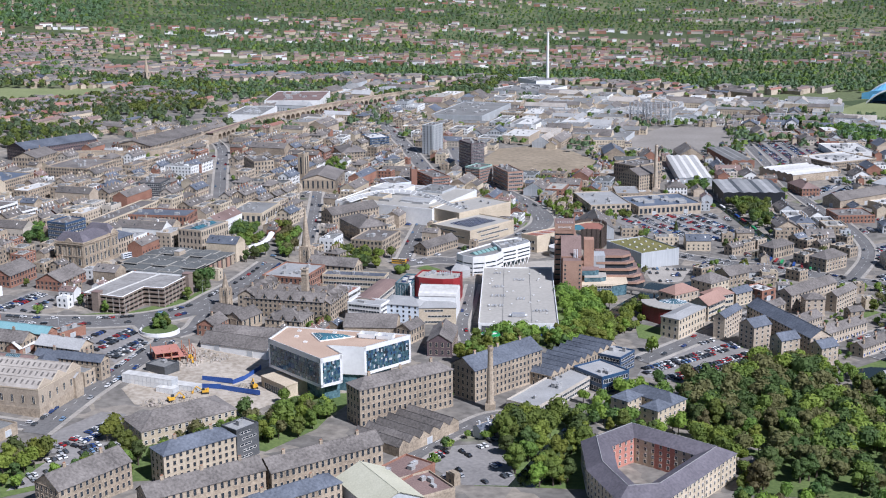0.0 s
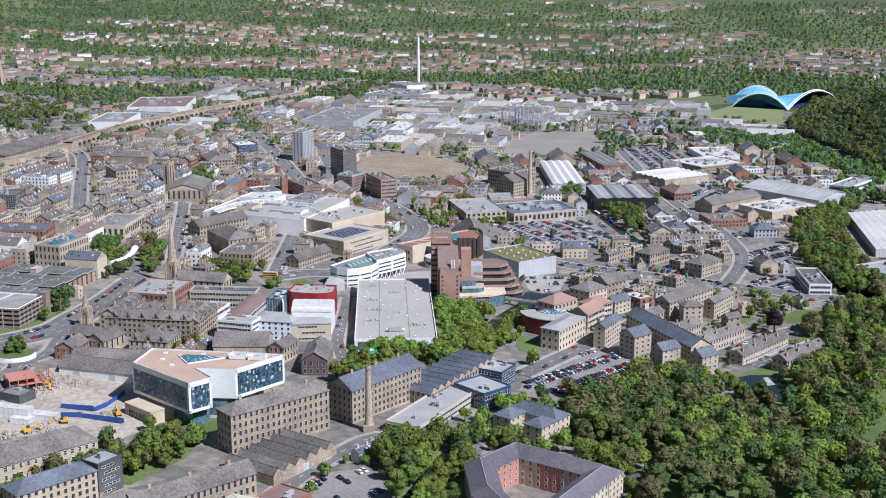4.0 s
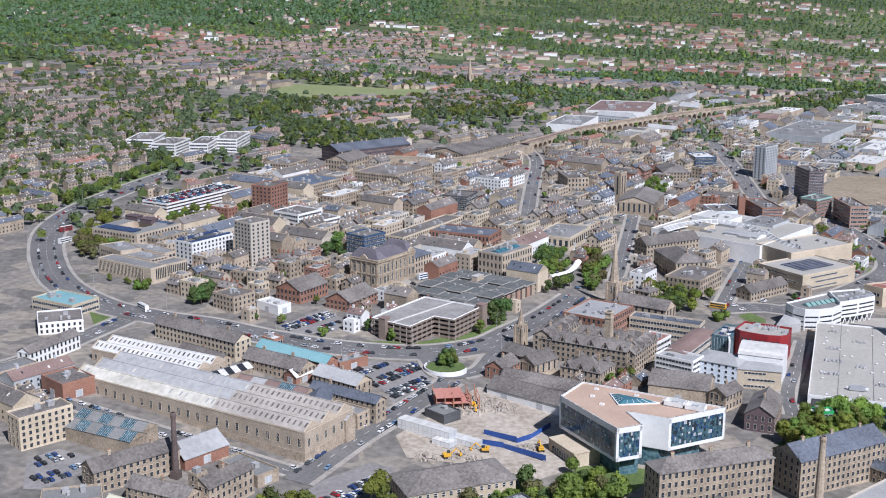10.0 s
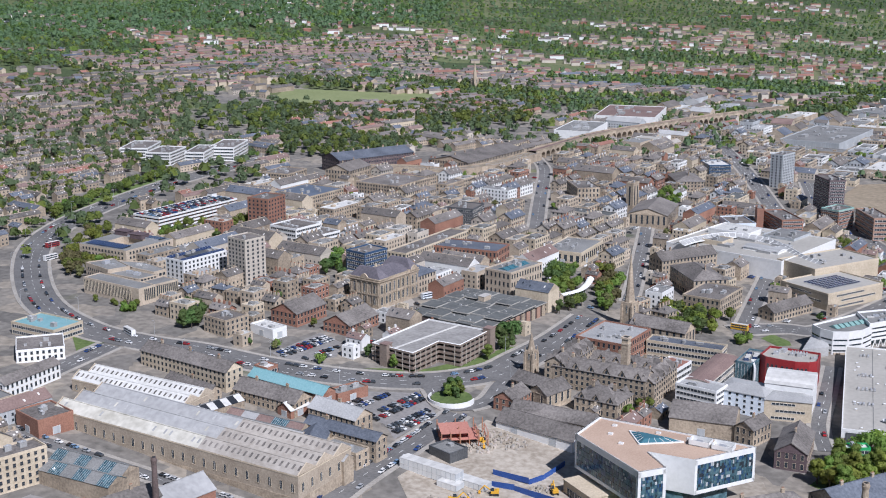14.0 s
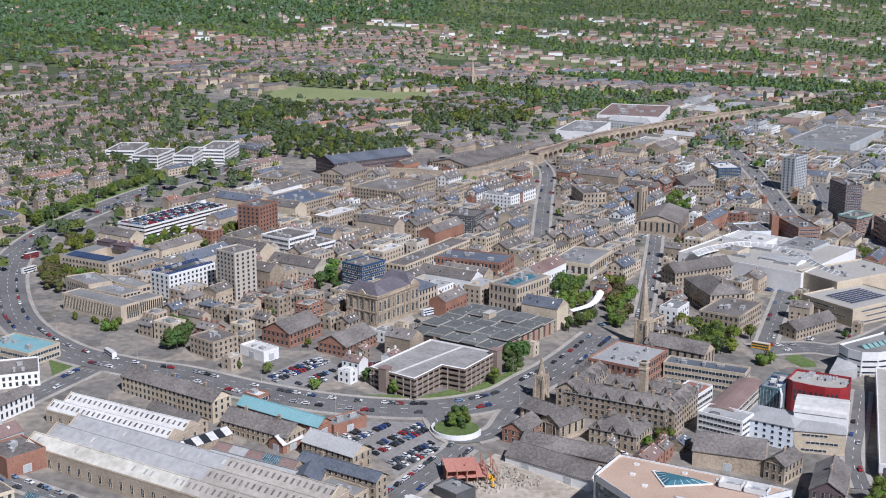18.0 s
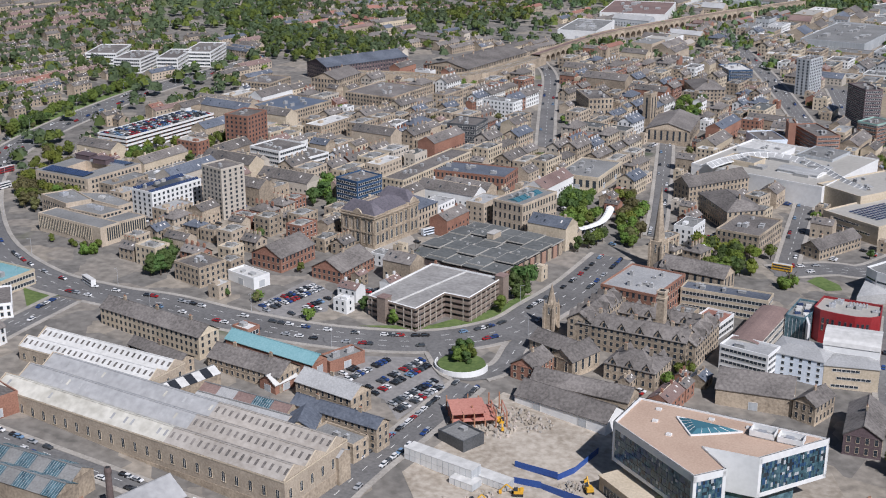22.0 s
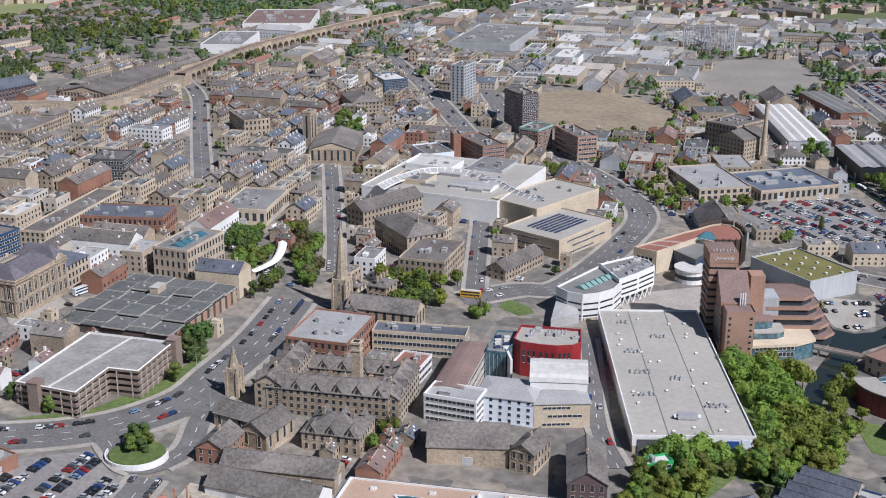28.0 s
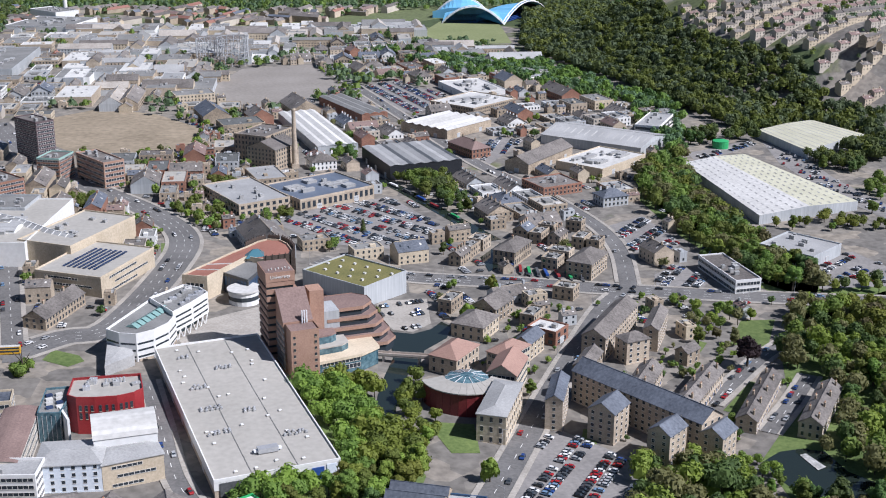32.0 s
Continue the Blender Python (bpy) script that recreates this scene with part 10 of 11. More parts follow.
building(-120.0, 934.2, 59.2, 39.2, 12.6, 6.4, "gable", "stone", "slate", 2, "mill")
building(-203.0, 1013.8, 50.0, 49.9, 15.2, 11.0, "gable", "stone", "slate", 3, "mill")
building(-116.4, 1061.7, 28.3, 69.1, 22.6, 4.0, "flat", "cream", "whiteroof", 1, "blank")
building(-226.2, 699.0, 78.4, 17.3, 11.9, 7.0, "gable", "brick", "slate", 2, "mill")
building(-232.6, 627.3, 154.9, 14.0, 11.3, 4.0, "flat", "darkpanel", "greyroof", 1, "blank")
building(58.8, 826.3, 43.0, 22.4, 14.7, 9.0, "hip", "stoneflat", "rosebrown", 2, "flats")
building(83.3, 818.5, 35.5, 19.2, 12.0, 11.0, "hip", "cream", "rosebrown", 3, "modern")
building(75.6, 799.6, 56.0, 22.5, 13.9, 11.0, "gable", "cream", "rosebrown", 3, "modern")
building(-197.5, 840.8, 111.4, 15.7, 8.7, 7.0, "gable", "stone", "slate", 2, "mill")
building(-162.9, 782.2, 75.3, 24.3, 13.7, 7.0, "flat", "white", "redroof", 2, "modern")
building(-59.7, 707.9, 22.5, 11.8, 6.2, 6.0, "flat", "green", "whiteroof", 2, "modern")
building(-88.6, 488.7, 126.5, 36.4, 23.9, 6.0, "gable", "metalwall", "creamroof", 1, "blank")
building(-125.2, 473.9, 43.7, 47.3, 11.6, 8.0, "hip", "stone", "blueslate", 2, "mill")
building(-82.4, 510.4, 58.4, 27.3, 17.1, 5.0, "flat", "brick", "brownroof", 1, "blank")
building(-69.6, 496.0, 128.6, 21.7, 17.1, 5.0, "flat", "stone", "brownroof", 1, "blank")
building(73.4, 538.7, 126.2, 7.3, 6.4, 5.0, "hip", "stone", "slate", 1, "flats")

# ---- landmarks ----
ring_deck([(-317.1, 724.6), (-305.5, 778.4), (-264.6, 770.8), (-270.5, 739.0), (-283.8, 741.0), (-288.9, 716.5)], 11.2, 4)
market_hall(-294.0, 830.0, 77.0, 5, 5, (13.6, 11.8), 6.2)
town_hall(-358.8, 832.4, 76.0, 40.0, 23.0, 17.5)
white_campus_hall()
curved_campus_block()
red_campus_block()
finned_offices()
court_house()
ring_shed([(341, 1130), (400, 1141), (404, 1000), (322, 990)], 6.5, "metalwall", "whiteroof", "creamroof", "very large low warehouse with a pale yellow and grey roof", 1.6)
ring_shed([(454, 1211), (520, 1232), (530, 1170), (452, 1133)], 7.0, "metalwall", "creamroof", "creamroof", "large low warehouse with a pale yellow roof", 1.2)
law_school([(-172.1, 625.6), (-136.8, 595.1), (-127.4, 604.1), (-138.2, 617.6), (-117.9, 616.3), (-96.7, 640.3), (-167.9, 649.1)], 36.0, (2, 3), ())
long_hall(-47.9, 794.1, 93.8, 135.4, 48.3, 7.1)
shed_range(-335.6, 578.3, 349.8, 146.4, 36.6, 11.1, 3, ("silver_old", "silver_old", "fibre"), "long stone engineering works under parallel patched sheet roofs")
shed_range(-391.5, 616.0, 352, 74.0, 21.5, 8.0, 2, ("whiteroof",), "stone works under white north-light roofs", 1)
low_range(-318.5, 612.5, 352, 44, 8.5, 5.6, ("brownroof", "silver_old", "brownroof", "tealglass", "brownroof"), "narrow works range with a patched brown and glass roof")
low_range(-315.5, 603.5, 352, 46, 8.0, 6.0, ("metal", "metal", "silver_old"), "narrow works range with a pale sheet roof")
low_range(-311.0, 594.5, 350, 34, 8.0, 6.4, ("tealglass", "slate", "tealglass"), "narrow works range with a dark glass roof")
low_range(-346.5, 612.0, 68, 27, 9.0, 7.5, ("whiteroof", "blackpanel", "whiteroof", "blackpanel", "whiteroof", "blackpanel", "whiteroof"), "works range with a black and white striped roof")
low_range(-276.5, 582.5, 350, 34, 7.0, 10.5, ("roofglass", "tealglass", "metal"), "works range with a glazed roof beside the gabled front")
mill_chimney(-50.1, 601.4, 34, 2.0, 1.25)
mill_chimney(60.4, 1220.6, 46, 2.2, 1.4, "stoneflat", "tall buff brick mill chimney")
mill_chimney(-308.5, 508.0, 30, 1.5, 1.0, "darkbrick", "dark slender works chimney")
university_tower(-19.3, 823.3, 3)
red_drum(53.0, 790.5, 20, 11, 178, 325)
court_block([(-3.0, 535.0), (19.0, 559.0), (65.5, 528.0), (34.0, 479.0), (13.0, 473.0), (0.0, 503.0)], 13.0, 12.0)
stadium((404.9, 1940.4), (482.5, 1905.7), (590, 2010))
white_stack(-81.2, 2145.0, 84)
spire(-204.7, 857.5, 75, 7, 17, 30, "slender stone church spire on a buttressed tower")
spire(-706.1, 1918.1, 60, 8, 18, 26, "distant dark stone church spire among trees")
spire(-233.4, 751.5, 79, 5, 13, 10, "gothic stone gatehouse turret with a pointed roof")
square_chimney(-180.5, 750.0, 30, 79, "square stone chimney of the college")
viaduct([(-432.5, 1362.5), (-409, 1505.1), (-379, 1595.2), (-339.9, 1701.2), (-294.9, 1810.9), (-244, 1927.4)], 11, 9.5, 9)
gas_holder(84.8, 1696.4, 17, 30)
gas_holder(61.9, 1713.1, 15, 26)
tank(60.7, 1413.9, 6, 9, "metal", "pale grey steel storage tank")
tank(405.9, 1188.5, 6.5, 6, "green", "green painted storage tank beside trees")
ring_island(-256.6, 691.6, 12)
site_cabins(-232.8, 604.6, 165, 12, 2)
site_cabins(-213.9, 604.0, 165, 7, 1)
site_cabins(-220.9, 597.6, 165, 4, 1)
hoarding([(-207.5, 618.2), (-189.8, 615.3), (-185.6, 622.9), (-181.2, 641.9)])
hoarding([(-204.1, 606.5), (-193.5, 606.8), (-170.8, 600.7)])
excavator(-200.0, 598.9, 200)
excavator(-212.8, 584.0, 40)
excavator(-176.9, 612.1, 120)
excavator(-223.4, 647.6, 300)
rubble(-224.6, 643.1, 9, 0)
rubble(-220.9, 656.7, 8, 1)
rubble(-221.4, 579.4, 7, 2)
rubble(-208.8, 587.3, 10, 3)
rubble(-183.4, 612.0, 5, 4)
rubble(-211.3, 654.1, 8, 5)
rubble(-199.9, 584.5, 8, 6)
stripped_frame(-233.8, 648.1, 30, 22, 16)
glass_arcade([(-210.2, 1031.4), (-201.4, 1054), (-181.9, 1080.5), (-155.4, 1079.9), (-135.7, 1060.4), (-120.4, 1036.9), (-106, 1020.5)], 9, 13.6)
canopy([(-263.4, 972.5), (-252.8, 943.6), (-250, 913.8), (-254.8, 897.2), (-261.8, 884.6)], 5, 4)
narrow_boat(136.4, 955.1, 70, "hoarding")
narrow_boat(140.1, 950.7, 72, "red")
narrow_boat(143.8, 946.4, 74, "green")
narrow_boat(147.8, 943.1, 76, "darkpanel")
narrow_boat(151.8, 939.7, 78, "hoarding")
narrow_boat(157.3, 935.9, 80, "red")
narrow_boat(162.9, 932.1, 82, "green")
narrow_boat(168.3, 928.4, 84, "darkpanel")
narrow_boat(131.5, 1092.0, 103, "red")
narrow_boat(128.0, 1112.0, 103, "hoarding")
narrow_boat(124.0, 1132.0, 103, "darkpanel")
narrow_boat(137.0, 1064.0, 101, "green")
narrow_boat(119.0, 1152.0, 105, "white")
lamps(RING, 34, 12.5)
lamps(WAKE, 36, 9)
lamps(FIRTH, 34, 6.5)
bus(-457.0, 696.5, 150, "white", "white double-deck bus on the ring road")
bus(-634.8, 849.2, 75, "red", "red double-deck bus on the ring road")
bus(-611.3, 818.1, 80, "white", "white double-deck bus on the ring road")
bus(-141.8, 887.2, 170, "digger", "yellow double-deck bus in the town")
bus(-335.2, 848.7, 60, "whiteblue", "pale blue double-deck bus in the town")
bus(58.1, 764.5, 47, "red", "red single lorry-sized bus near the car park")
footbridge((22.2, 840.9), (47.9, 828.2), 3.5)

# ---- trees ----
grove([(-76, 668.8), (-49.7, 753.8), (-23.5, 827.2), (3.2, 805.2), (10.2, 768.9), (-27.2, 711.6), (-62.8, 661.7)], 110, 8, 14, ["broad", "fresh", "fresh", "broad"], 200, "beside the campus", 26)
grove([(-7.2, 837.3), (5.2, 829.6), (12.5, 794.3), (13.2, 759), (13.6, 722.7), (1.6, 701), (-28.2, 707.6), (-20, 720.1), (-11.6, 742.6)], 90, 9, 14, ["fresh", "fresh", "broad", "fresh"], 201, "beside the long hall", 24)
grove([(-49.4, 507.7), (-43.2, 558.4), (-39.1, 579.6), (-23.3, 599.5), (-0.7, 582.7), (-0.8, 508.7)], 60, 9, 15, ["broad", "broad", "dark", "fresh"], 202, "along the river", 26)
grove([(38, 688), (87.8, 729.5), (112.2, 712.1), (133.6, 702.3), (137, 638.4), (112, 568.4), (72.6, 574.5), (48.2, 592.5), (52.7, 649.3)], 170, 9, 16, ["broad", "dark", "brown", "dark", "brown", "fresh"], 203, "in the river wood", 30)
grove([(71.6, 566.4), (112, 568.4), (137, 638.4), (219, 646.9), (174.9, 509.6), (64.8, 510.1)], 150, 9, 16, ["dark", "dark", "brown", "brown", "broad", "fresh"], 204, "in the hillside wood", 18)
grove([(72, 508), (174, 508), (160, 452), (66, 462), (58, 486)], 46, 9, 15, ["dark", "broad", "fresh", "brown", "broad"], 255, "below the court flats", 12)
grove([(149.9, 702.2), (183, 732.5), (222.4, 805.3), (297, 891.3), (219, 646.9), (137, 638.4)], 120, 9, 16, ["broad", "brown", "dark", "brown", "fresh"], 205, "in the hillside wood", 8)
grove([(-257.9, 485.7), (-219.5, 520.2), (-188.9, 542.9), (-157.8, 573.1), (-144.4, 616.7), (-134, 585.4), (-148.9, 538.4), (-187.9, 492.1), (-230.1, 475.9), (-245.9, 461)], 75, 7, 12, ["broad", "fresh", "dark", "brown"], 206, "behind the flats", 18)
grove([(309.5, 1137.3), (355, 1160.3), (300.9, 1028.2), (302.7, 961.3), (294.5, 885.3), (275.6, 861.6), (263.9, 889.6), (270.2, 990.2), (284.5, 1086)], 100, 10, 16, ["broad", "broad", "dark", "brown"], 207, "in the belt beside the sheds", 12)
grove([(274.5, 843.5), (328.7, 859.7), (200.5, 684.2), (197.9, 704.7), (242.2, 771)], 80, 9, 15, ["broad", "broad", "fresh", "fresh", "brown"], 208, "above the weir", 16)
grove([(99.2, 694.4), (140.3, 700.5), (134.2, 668.8), (90.6, 682)], 14, 5, 8, ["broad", "fresh"], 209, "beside the car park", 10)
grove([(134.1, 1182.3), (152.1, 1168.1), (155.8, 1080), (133.4, 1054.8), (125.1, 1135)], 24, 8, 12, ["broad", "dark"], 210, "beside the canal", 2)
grove([(-597.4, 808.5), (-636.2, 890.9), (-608, 880.1), (-562.7, 807.9), (-557.8, 773.4)], 26, 8, 12, ["broad", "fresh", "brown"], 211, "beside the ring road", 2)
grove([(-704.4, 930.1), (-728.7, 1134.4), (-701.2, 1102.9), (-694.4, 951.6)], 40, 8, 11, ["broad", "dark"], 212, "lining the ring road", 4)
grove([(-275.9, 924.3), (-269.2, 948), (-251.2, 925.2), (-261.5, 895.3)], 10, 7, 10, ["broad"], 213, "on the piazza", 2)
grove([(-233.9, 888.2), (-235.6, 956.7), (-226.2, 933.4), (-223.2, 867.2)], 12, 8, 11, ["brown", "broad"], 214, "by the market", 2)
grove([(-191.9, 890.1), (-156.7, 904.6), (-148.6, 870.2), (-177.5, 869.5)], 14, 8, 11, ["fresh", "broad", "dark"], 215, "beside the church", 2)
grove([(24.8, 1100.7), (46.9, 1078), (43.4, 1061.2), (21.1, 1080.5)], 10, 6, 8, ["broad", "bush"], 216, "at the car park edge", 2)
grove([(-10, 1179.5), (10.4, 1181), (15.5, 1161.2), (-10.2, 1148)], 6, 6, 9, ["broad"], 217, "beside the road", 2)
grove([(-618.5, 965.2), (-607.6, 988.2), (-534.2, 920.6), (-540.9, 908.6), (-592.8, 935.2)], 14, 8, 11, ["broad", "fresh"], 218, "behind the law courts", 2)
grove([(-566.3, 733.1), (-578.2, 776.7), (-554, 770.1), (-538, 715)], 8, 7, 10, ["broad"], 219, "beside the ring road", 2)
grove([(196.3, 863.2), (241.6, 858.2), (219.5, 810), (199.4, 808.5), (182.2, 829.6)], 12, 6, 10, ["broad", "fresh", "brown"], 220, "among the houses", 2)
grove([(22.4, 792.6), (43, 822), (39.3, 796), (28.5, 756.2), (15.5, 737.3), (16.7, 758.4)], 22, 6, 10, ["fresh", "broad"], 221, "along the canal", 2)
grove([(-257.4, 780), (-245.1, 825.8), (-240.3, 838.7), (-237.2, 829.8), (-249.9, 785.4)], 14, 6, 10, ["broad", "dark"], 222, "along the market wall", 2)
grove([(-56.9, 1094.3), (-27.9, 1127.7), (-8.8, 1104), (-17.1, 1075), (-50.7, 1068.4)], 20, 5, 9, ["broad", "bush", "broad"], 223, "beside the inner road", 2)
grove([(-107.7, 1154), (-86.3, 1173.5), (-66.4, 1152), (-71.1, 1128.6), (-102.7, 1127.2)], 12, 6, 9, ["broad", "dark"], 224, "beside the flats", 2)
grove([(-705.4, 932.9), (-710.5, 987.3), (-716.9, 1055), (-726.8, 1144.6), (-702.2, 1116.8), (-688.2, 1023.1), (-687, 963.8), (-681.3, 911)], 80, 7, 11, ["broad", "dark", "broad"], 225, "lining the ring road", 8)
grove([(-624.3, 852.5), (-643.9, 907.9), (-621.7, 904.3), (-563.9, 832.8), (-526.5, 755.9), (-544.4, 760.8)], 40, 8, 13, ["broad", "fresh", "brown", "broad"], 226, "beside the ring road", 4)
grove([(-602.2, 935), (-581.1, 949.8), (-553.4, 907.6), (-575.2, 898.8)], 10, 8, 12, ["broad", "dark"], 227, "behind the car park", 2)
grove([(-461.8, 750.1), (-452.6, 756.8), (-424.7, 715.7), (-436, 711.9)], 7, 10, 14, ["dark"], 228, "beside the ring road", 2)
grove([(-437, 896.2), (-424.4, 910.5), (-399.8, 860.3), (-411.9, 849.6)], 8, 9, 13, ["dark", "broad"], 229, "beside the town hall", 2)
grove([(-286.2, 948.4), (-269, 969), (-254.6, 920), (-263.3, 895.9), (-270.9, 897.6)], 20, 8, 12, ["broad", "dark", "broad"], 230, "on the library piazza", 2)
grove([(-253.6, 961.2), (-248.4, 986.1), (-227, 942.9), (-215.2, 876.8), (-227.9, 880.8)], 26, 8, 12, ["brown", "broad", "fresh"], 231, "by the market", 2)
grove([(-191.9, 901.1), (-167.3, 923.8), (-150.6, 911.7), (-145.7, 866.2), (-175.2, 856.1)], 34, 8, 12, ["fresh", "broad", "dark"], 232, "beside the church", 3)
grove([(-285.4, 1299.1), (-265.2, 1318.7), (-243.6, 1204.3), (-258.8, 1194.2)], 12, 9, 13, ["dark", "broad"], 233, "in the churchyard", 2)
grove([(-253, 866.4), (-243.8, 889.2), (-228.3, 837.2), (-234.7, 813.6)], 12, 8, 13, ["broad", "dark"], 234, "along the market hall", 2)
grove([(-280, 823.3), (-268.8, 829.7), (-253.9, 783.9), (-261.8, 774.8)], 8, 11, 15, ["cone", "dark"], 235, "beside the car park", 2)
grove([(-280.6, 787.6), (-272.6, 797), (-258, 759.2), (-266.9, 754.2)], 6, 8, 11, ["broad"], 236, "beside the car park", 2)
grove([(-528.5, 761), (-486.9, 749.5), (-477.9, 731.8), (-516.3, 742.6)], 12, 4, 7, ["bush", "broad"], 237, "beside the ring road", 2)
grove([(-552.4, 961.4), (-548.9, 991.7), (-521.3, 960.7), (-524.7, 927.4)], 10, 8, 11, ["broad"], 238, "beside the law courts", 2)
grove([(-12.4, 625.1), (8.5, 650.1), (36.2, 655.2), (53.8, 636.4), (46.8, 584.1), (23.6, 570), (2, 579.2)], 40, 7, 12, ["broad", "fresh", "dark"], 239, "round the hipped block", 4)
grove([(46.2, 584.1), (72.1, 570.4), (74.5, 510.3), (52.7, 509.8), (65.9, 540.1)], 30, 7, 12, ["broad", "fresh"], 240, "round the court flats", 3)
grove([(-29.3, 681), (-10.5, 708.9), (12.4, 697.8), (8.6, 659), (-12.7, 637.8), (-21.9, 645.2)], 30, 7, 12, ["broad", "fresh", "dark"], 241, "behind the offices", 3)
grove([(309.5, 1137.3), (359.4, 1168.6), (306.5, 1026.5), (303.4, 948.9), (297.7, 884.3), (268.6, 845.3), (258.3, 886.4), (261, 980.4), (274.1, 1073.5)], 120, 10, 16, ["broad", "broad", "fresh", "brown"], 242, "in the belt of trees", 12)
grove([(-185.7, 541.4), (-191.7, 569.8), (-161.5, 576.2), (-153.2, 615), (-139.8, 654.3), (-119.5, 648.5), (-119.2, 612.6), (-130.1, 578.3), (-132.5, 562.7), (-149.8, 531.4)], 60, 8, 13, ["broad", "fresh", "broad", "dark"], 243, "beside the flats", 6)
grove([(-251.4, 472.3), (-263.3, 496.9), (-245.7, 517.5), (-215.2, 545.7), (-203.3, 520.5), (-230.6, 482.9)], 40, 8, 13, ["broad", "fresh", "dark"], 244, "below the car parks", 4)
grove([(100, 1295.9), (124.9, 1310), (108.8, 1224.6), (87.9, 1211.5)], 12, 8, 13, ["broad", "dark"], 245, "beside the dark shed", 2)
grove([(124.6, 1166.9), (165.5, 1180.1), (154.1, 1110), (127.5, 1118.2)], 18, 8, 12, ["broad", "dark"], 246, "along the canal", 2)
grove([(-35.5, 1095.1), (-0.4, 1110.3), (44.9, 1072), (33.1, 1041.7), (14.8, 1068.5), (-12.5, 1078.2)], 16, 5, 8, ["broad", "bush"], 247, "beside the retail road", 2)
grove([(480.1, 1265.6), (531.3, 1147.6), (512.5, 1120.3), (487.7, 1214.6)], 60, 9, 14, ["broad", "dark"], 248, "behind the big sheds", 6)
grove([(384.1, 1219.9), (494.4, 1261.7), (487.7, 1214.6), (386.9, 1167.9)], 40, 9, 14, ["broad", "dark"], 249, "beside the big sheds", 4)
grove([(459.2, 1152), (493.4, 1119.8), (465.1, 1085.3), (434.2, 1097.7)], 30, 9, 13, ["broad", "dark"], 250, "between the big sheds", 3)
grove([(456.4, 1062.1), (466.8, 1054.4), (404.4, 969), (406.4, 988.7)], 16, 9, 13, ["broad"], 251, "beside the yard", 2)
grove([(325.2, 997.4), (366.3, 1001.1), (400.5, 963.6), (391.2, 951), (335.5, 973.2)], 20, 6, 10, ["broad", "fresh"], 252, "along the shed road", 2)
grove([(258, 837.7), (282, 866.4), (338.2, 878.6), (200.5, 690.9), (202.7, 718.4), (237.1, 772.3), (235.6, 795.9)], 50, 8, 13, ["broad", "fresh", "dark"], 253, "beside the terraces", 5)
grove([(94.4, 709.6), (143.6, 713.2), (149.6, 694.8), (144.2, 672), (87.1, 689.4)], 44, 5, 8, ["broad", "fresh", "broad"], 254, "above the river", 4)
tree(-259.3, 696.5, 10, "dark", 3, 168)
tree(-257.2, 700.1, 10, "dark", 3, 147)
tree(-260.2, 700.9, 9, "dark", 2, 126)
tree(-254.6, 692.7, 8, "dark", 2, 224)
tree(-258.5, 692.1, 8, "broad", 0, 210)
tree(-256.6, 694.8, 9, "broad", 2, 196)
tree(-260.3, 695.1, 8, "dark", 2, 175)
tree(-254.5, 698.4, 8.5, "broad", 2, 175)
tree(-320.8, 728.0, 8, "dark", 2, 356)
tree(-301.1, 718.9, 8, "broad", 2, 150)
tree(-261.3, 758.7, 9, "broad", 0, 24)
tree(-258.8, 782.0, 12, "cone", 1, 230)
tree(-436.8, 720.5, 12, "dark", 1, 324)
tree(-415.6, 876.6, 13, "dark", 2, 260)
tree(-530.5, 907.3, 10, "dark", 2, 256)
tree(193.6, 787.8, 18, "purple", 2, 160)
tree(36.5, 713.5, 10, "willow", 0, 120)
tree(84.5, 883.6, 10, "willow", 0, 320)
tree(112.9, 926.4, 9, "willow", 2, 295)
tree(185.4, 820.6, 9, "broad", 1, 240)
tree(82.6, 787.4, 8, "broad", 2, 150)
tree(70.3, 1048.6, 9, "cone", 0, 315)
tree(39.6, 1010.2, 7, "broad", 0, 200)
tree(106.0, 992.2, 8, "dark", 0, 235)
tree(154.1, 734.2, 6, "broad", 0, 154)
tree(-371.2, 758.7, 6, "broad", 0, 310)
tree(-333.8, 748.3, 7, "brown", 0, 160)
tree(28.4, 1564.4, 14, "dark", 2, 330)
tree(103.2, 1256.9, 11, "broad", 0, 90)
tree(-135.3, 861.9, 7, "bush", 2, 320)
tree(-164.5, 729.4, 6, "bush", 2, 315)
tree(117.4, 524.7, 11, "cone", 3, 260)
tree(-72.2, 604.7, 8, "broad", 2, 105)
tree(-72.5, 606.7, 8, "broad", 1, 325)
tree(16.2, 547.9, 6, "broad", 1, 340)
tree(-327.1, 807.4, 5, "bush", 3, 170)

# ---- the town between ----
quarter([(-576.9, 1162.5), (-515, 1283.4), (-450.3, 1408.1), (-415.7, 1337.8), (-405, 1380.5), (-288.2, 1467), (-225, 1211.3), (-275, 1153.7), (-221.1, 909), (-258.9, 886.2), (-296.5, 999.2), (-408.7, 983), (-412.3, 878.4), (-500, 934.8), (-545.7, 1042.6)], 79, (24, 13.5), 40, 420, FILL_WALLS, 0.42, (2, 3, 3, 4))
quarter([(-486.7, 756.7), (-463.9, 821.2), (-412.3, 878.4), (-368, 820), (-341.6, 764.8), (-392.6, 746.5), (-456, 724)], 79, (15, 12), 41, 90, ["stone", "stone", "brick", "stoneflat", "cream"], 0.42, (2, 3, 3, 4))
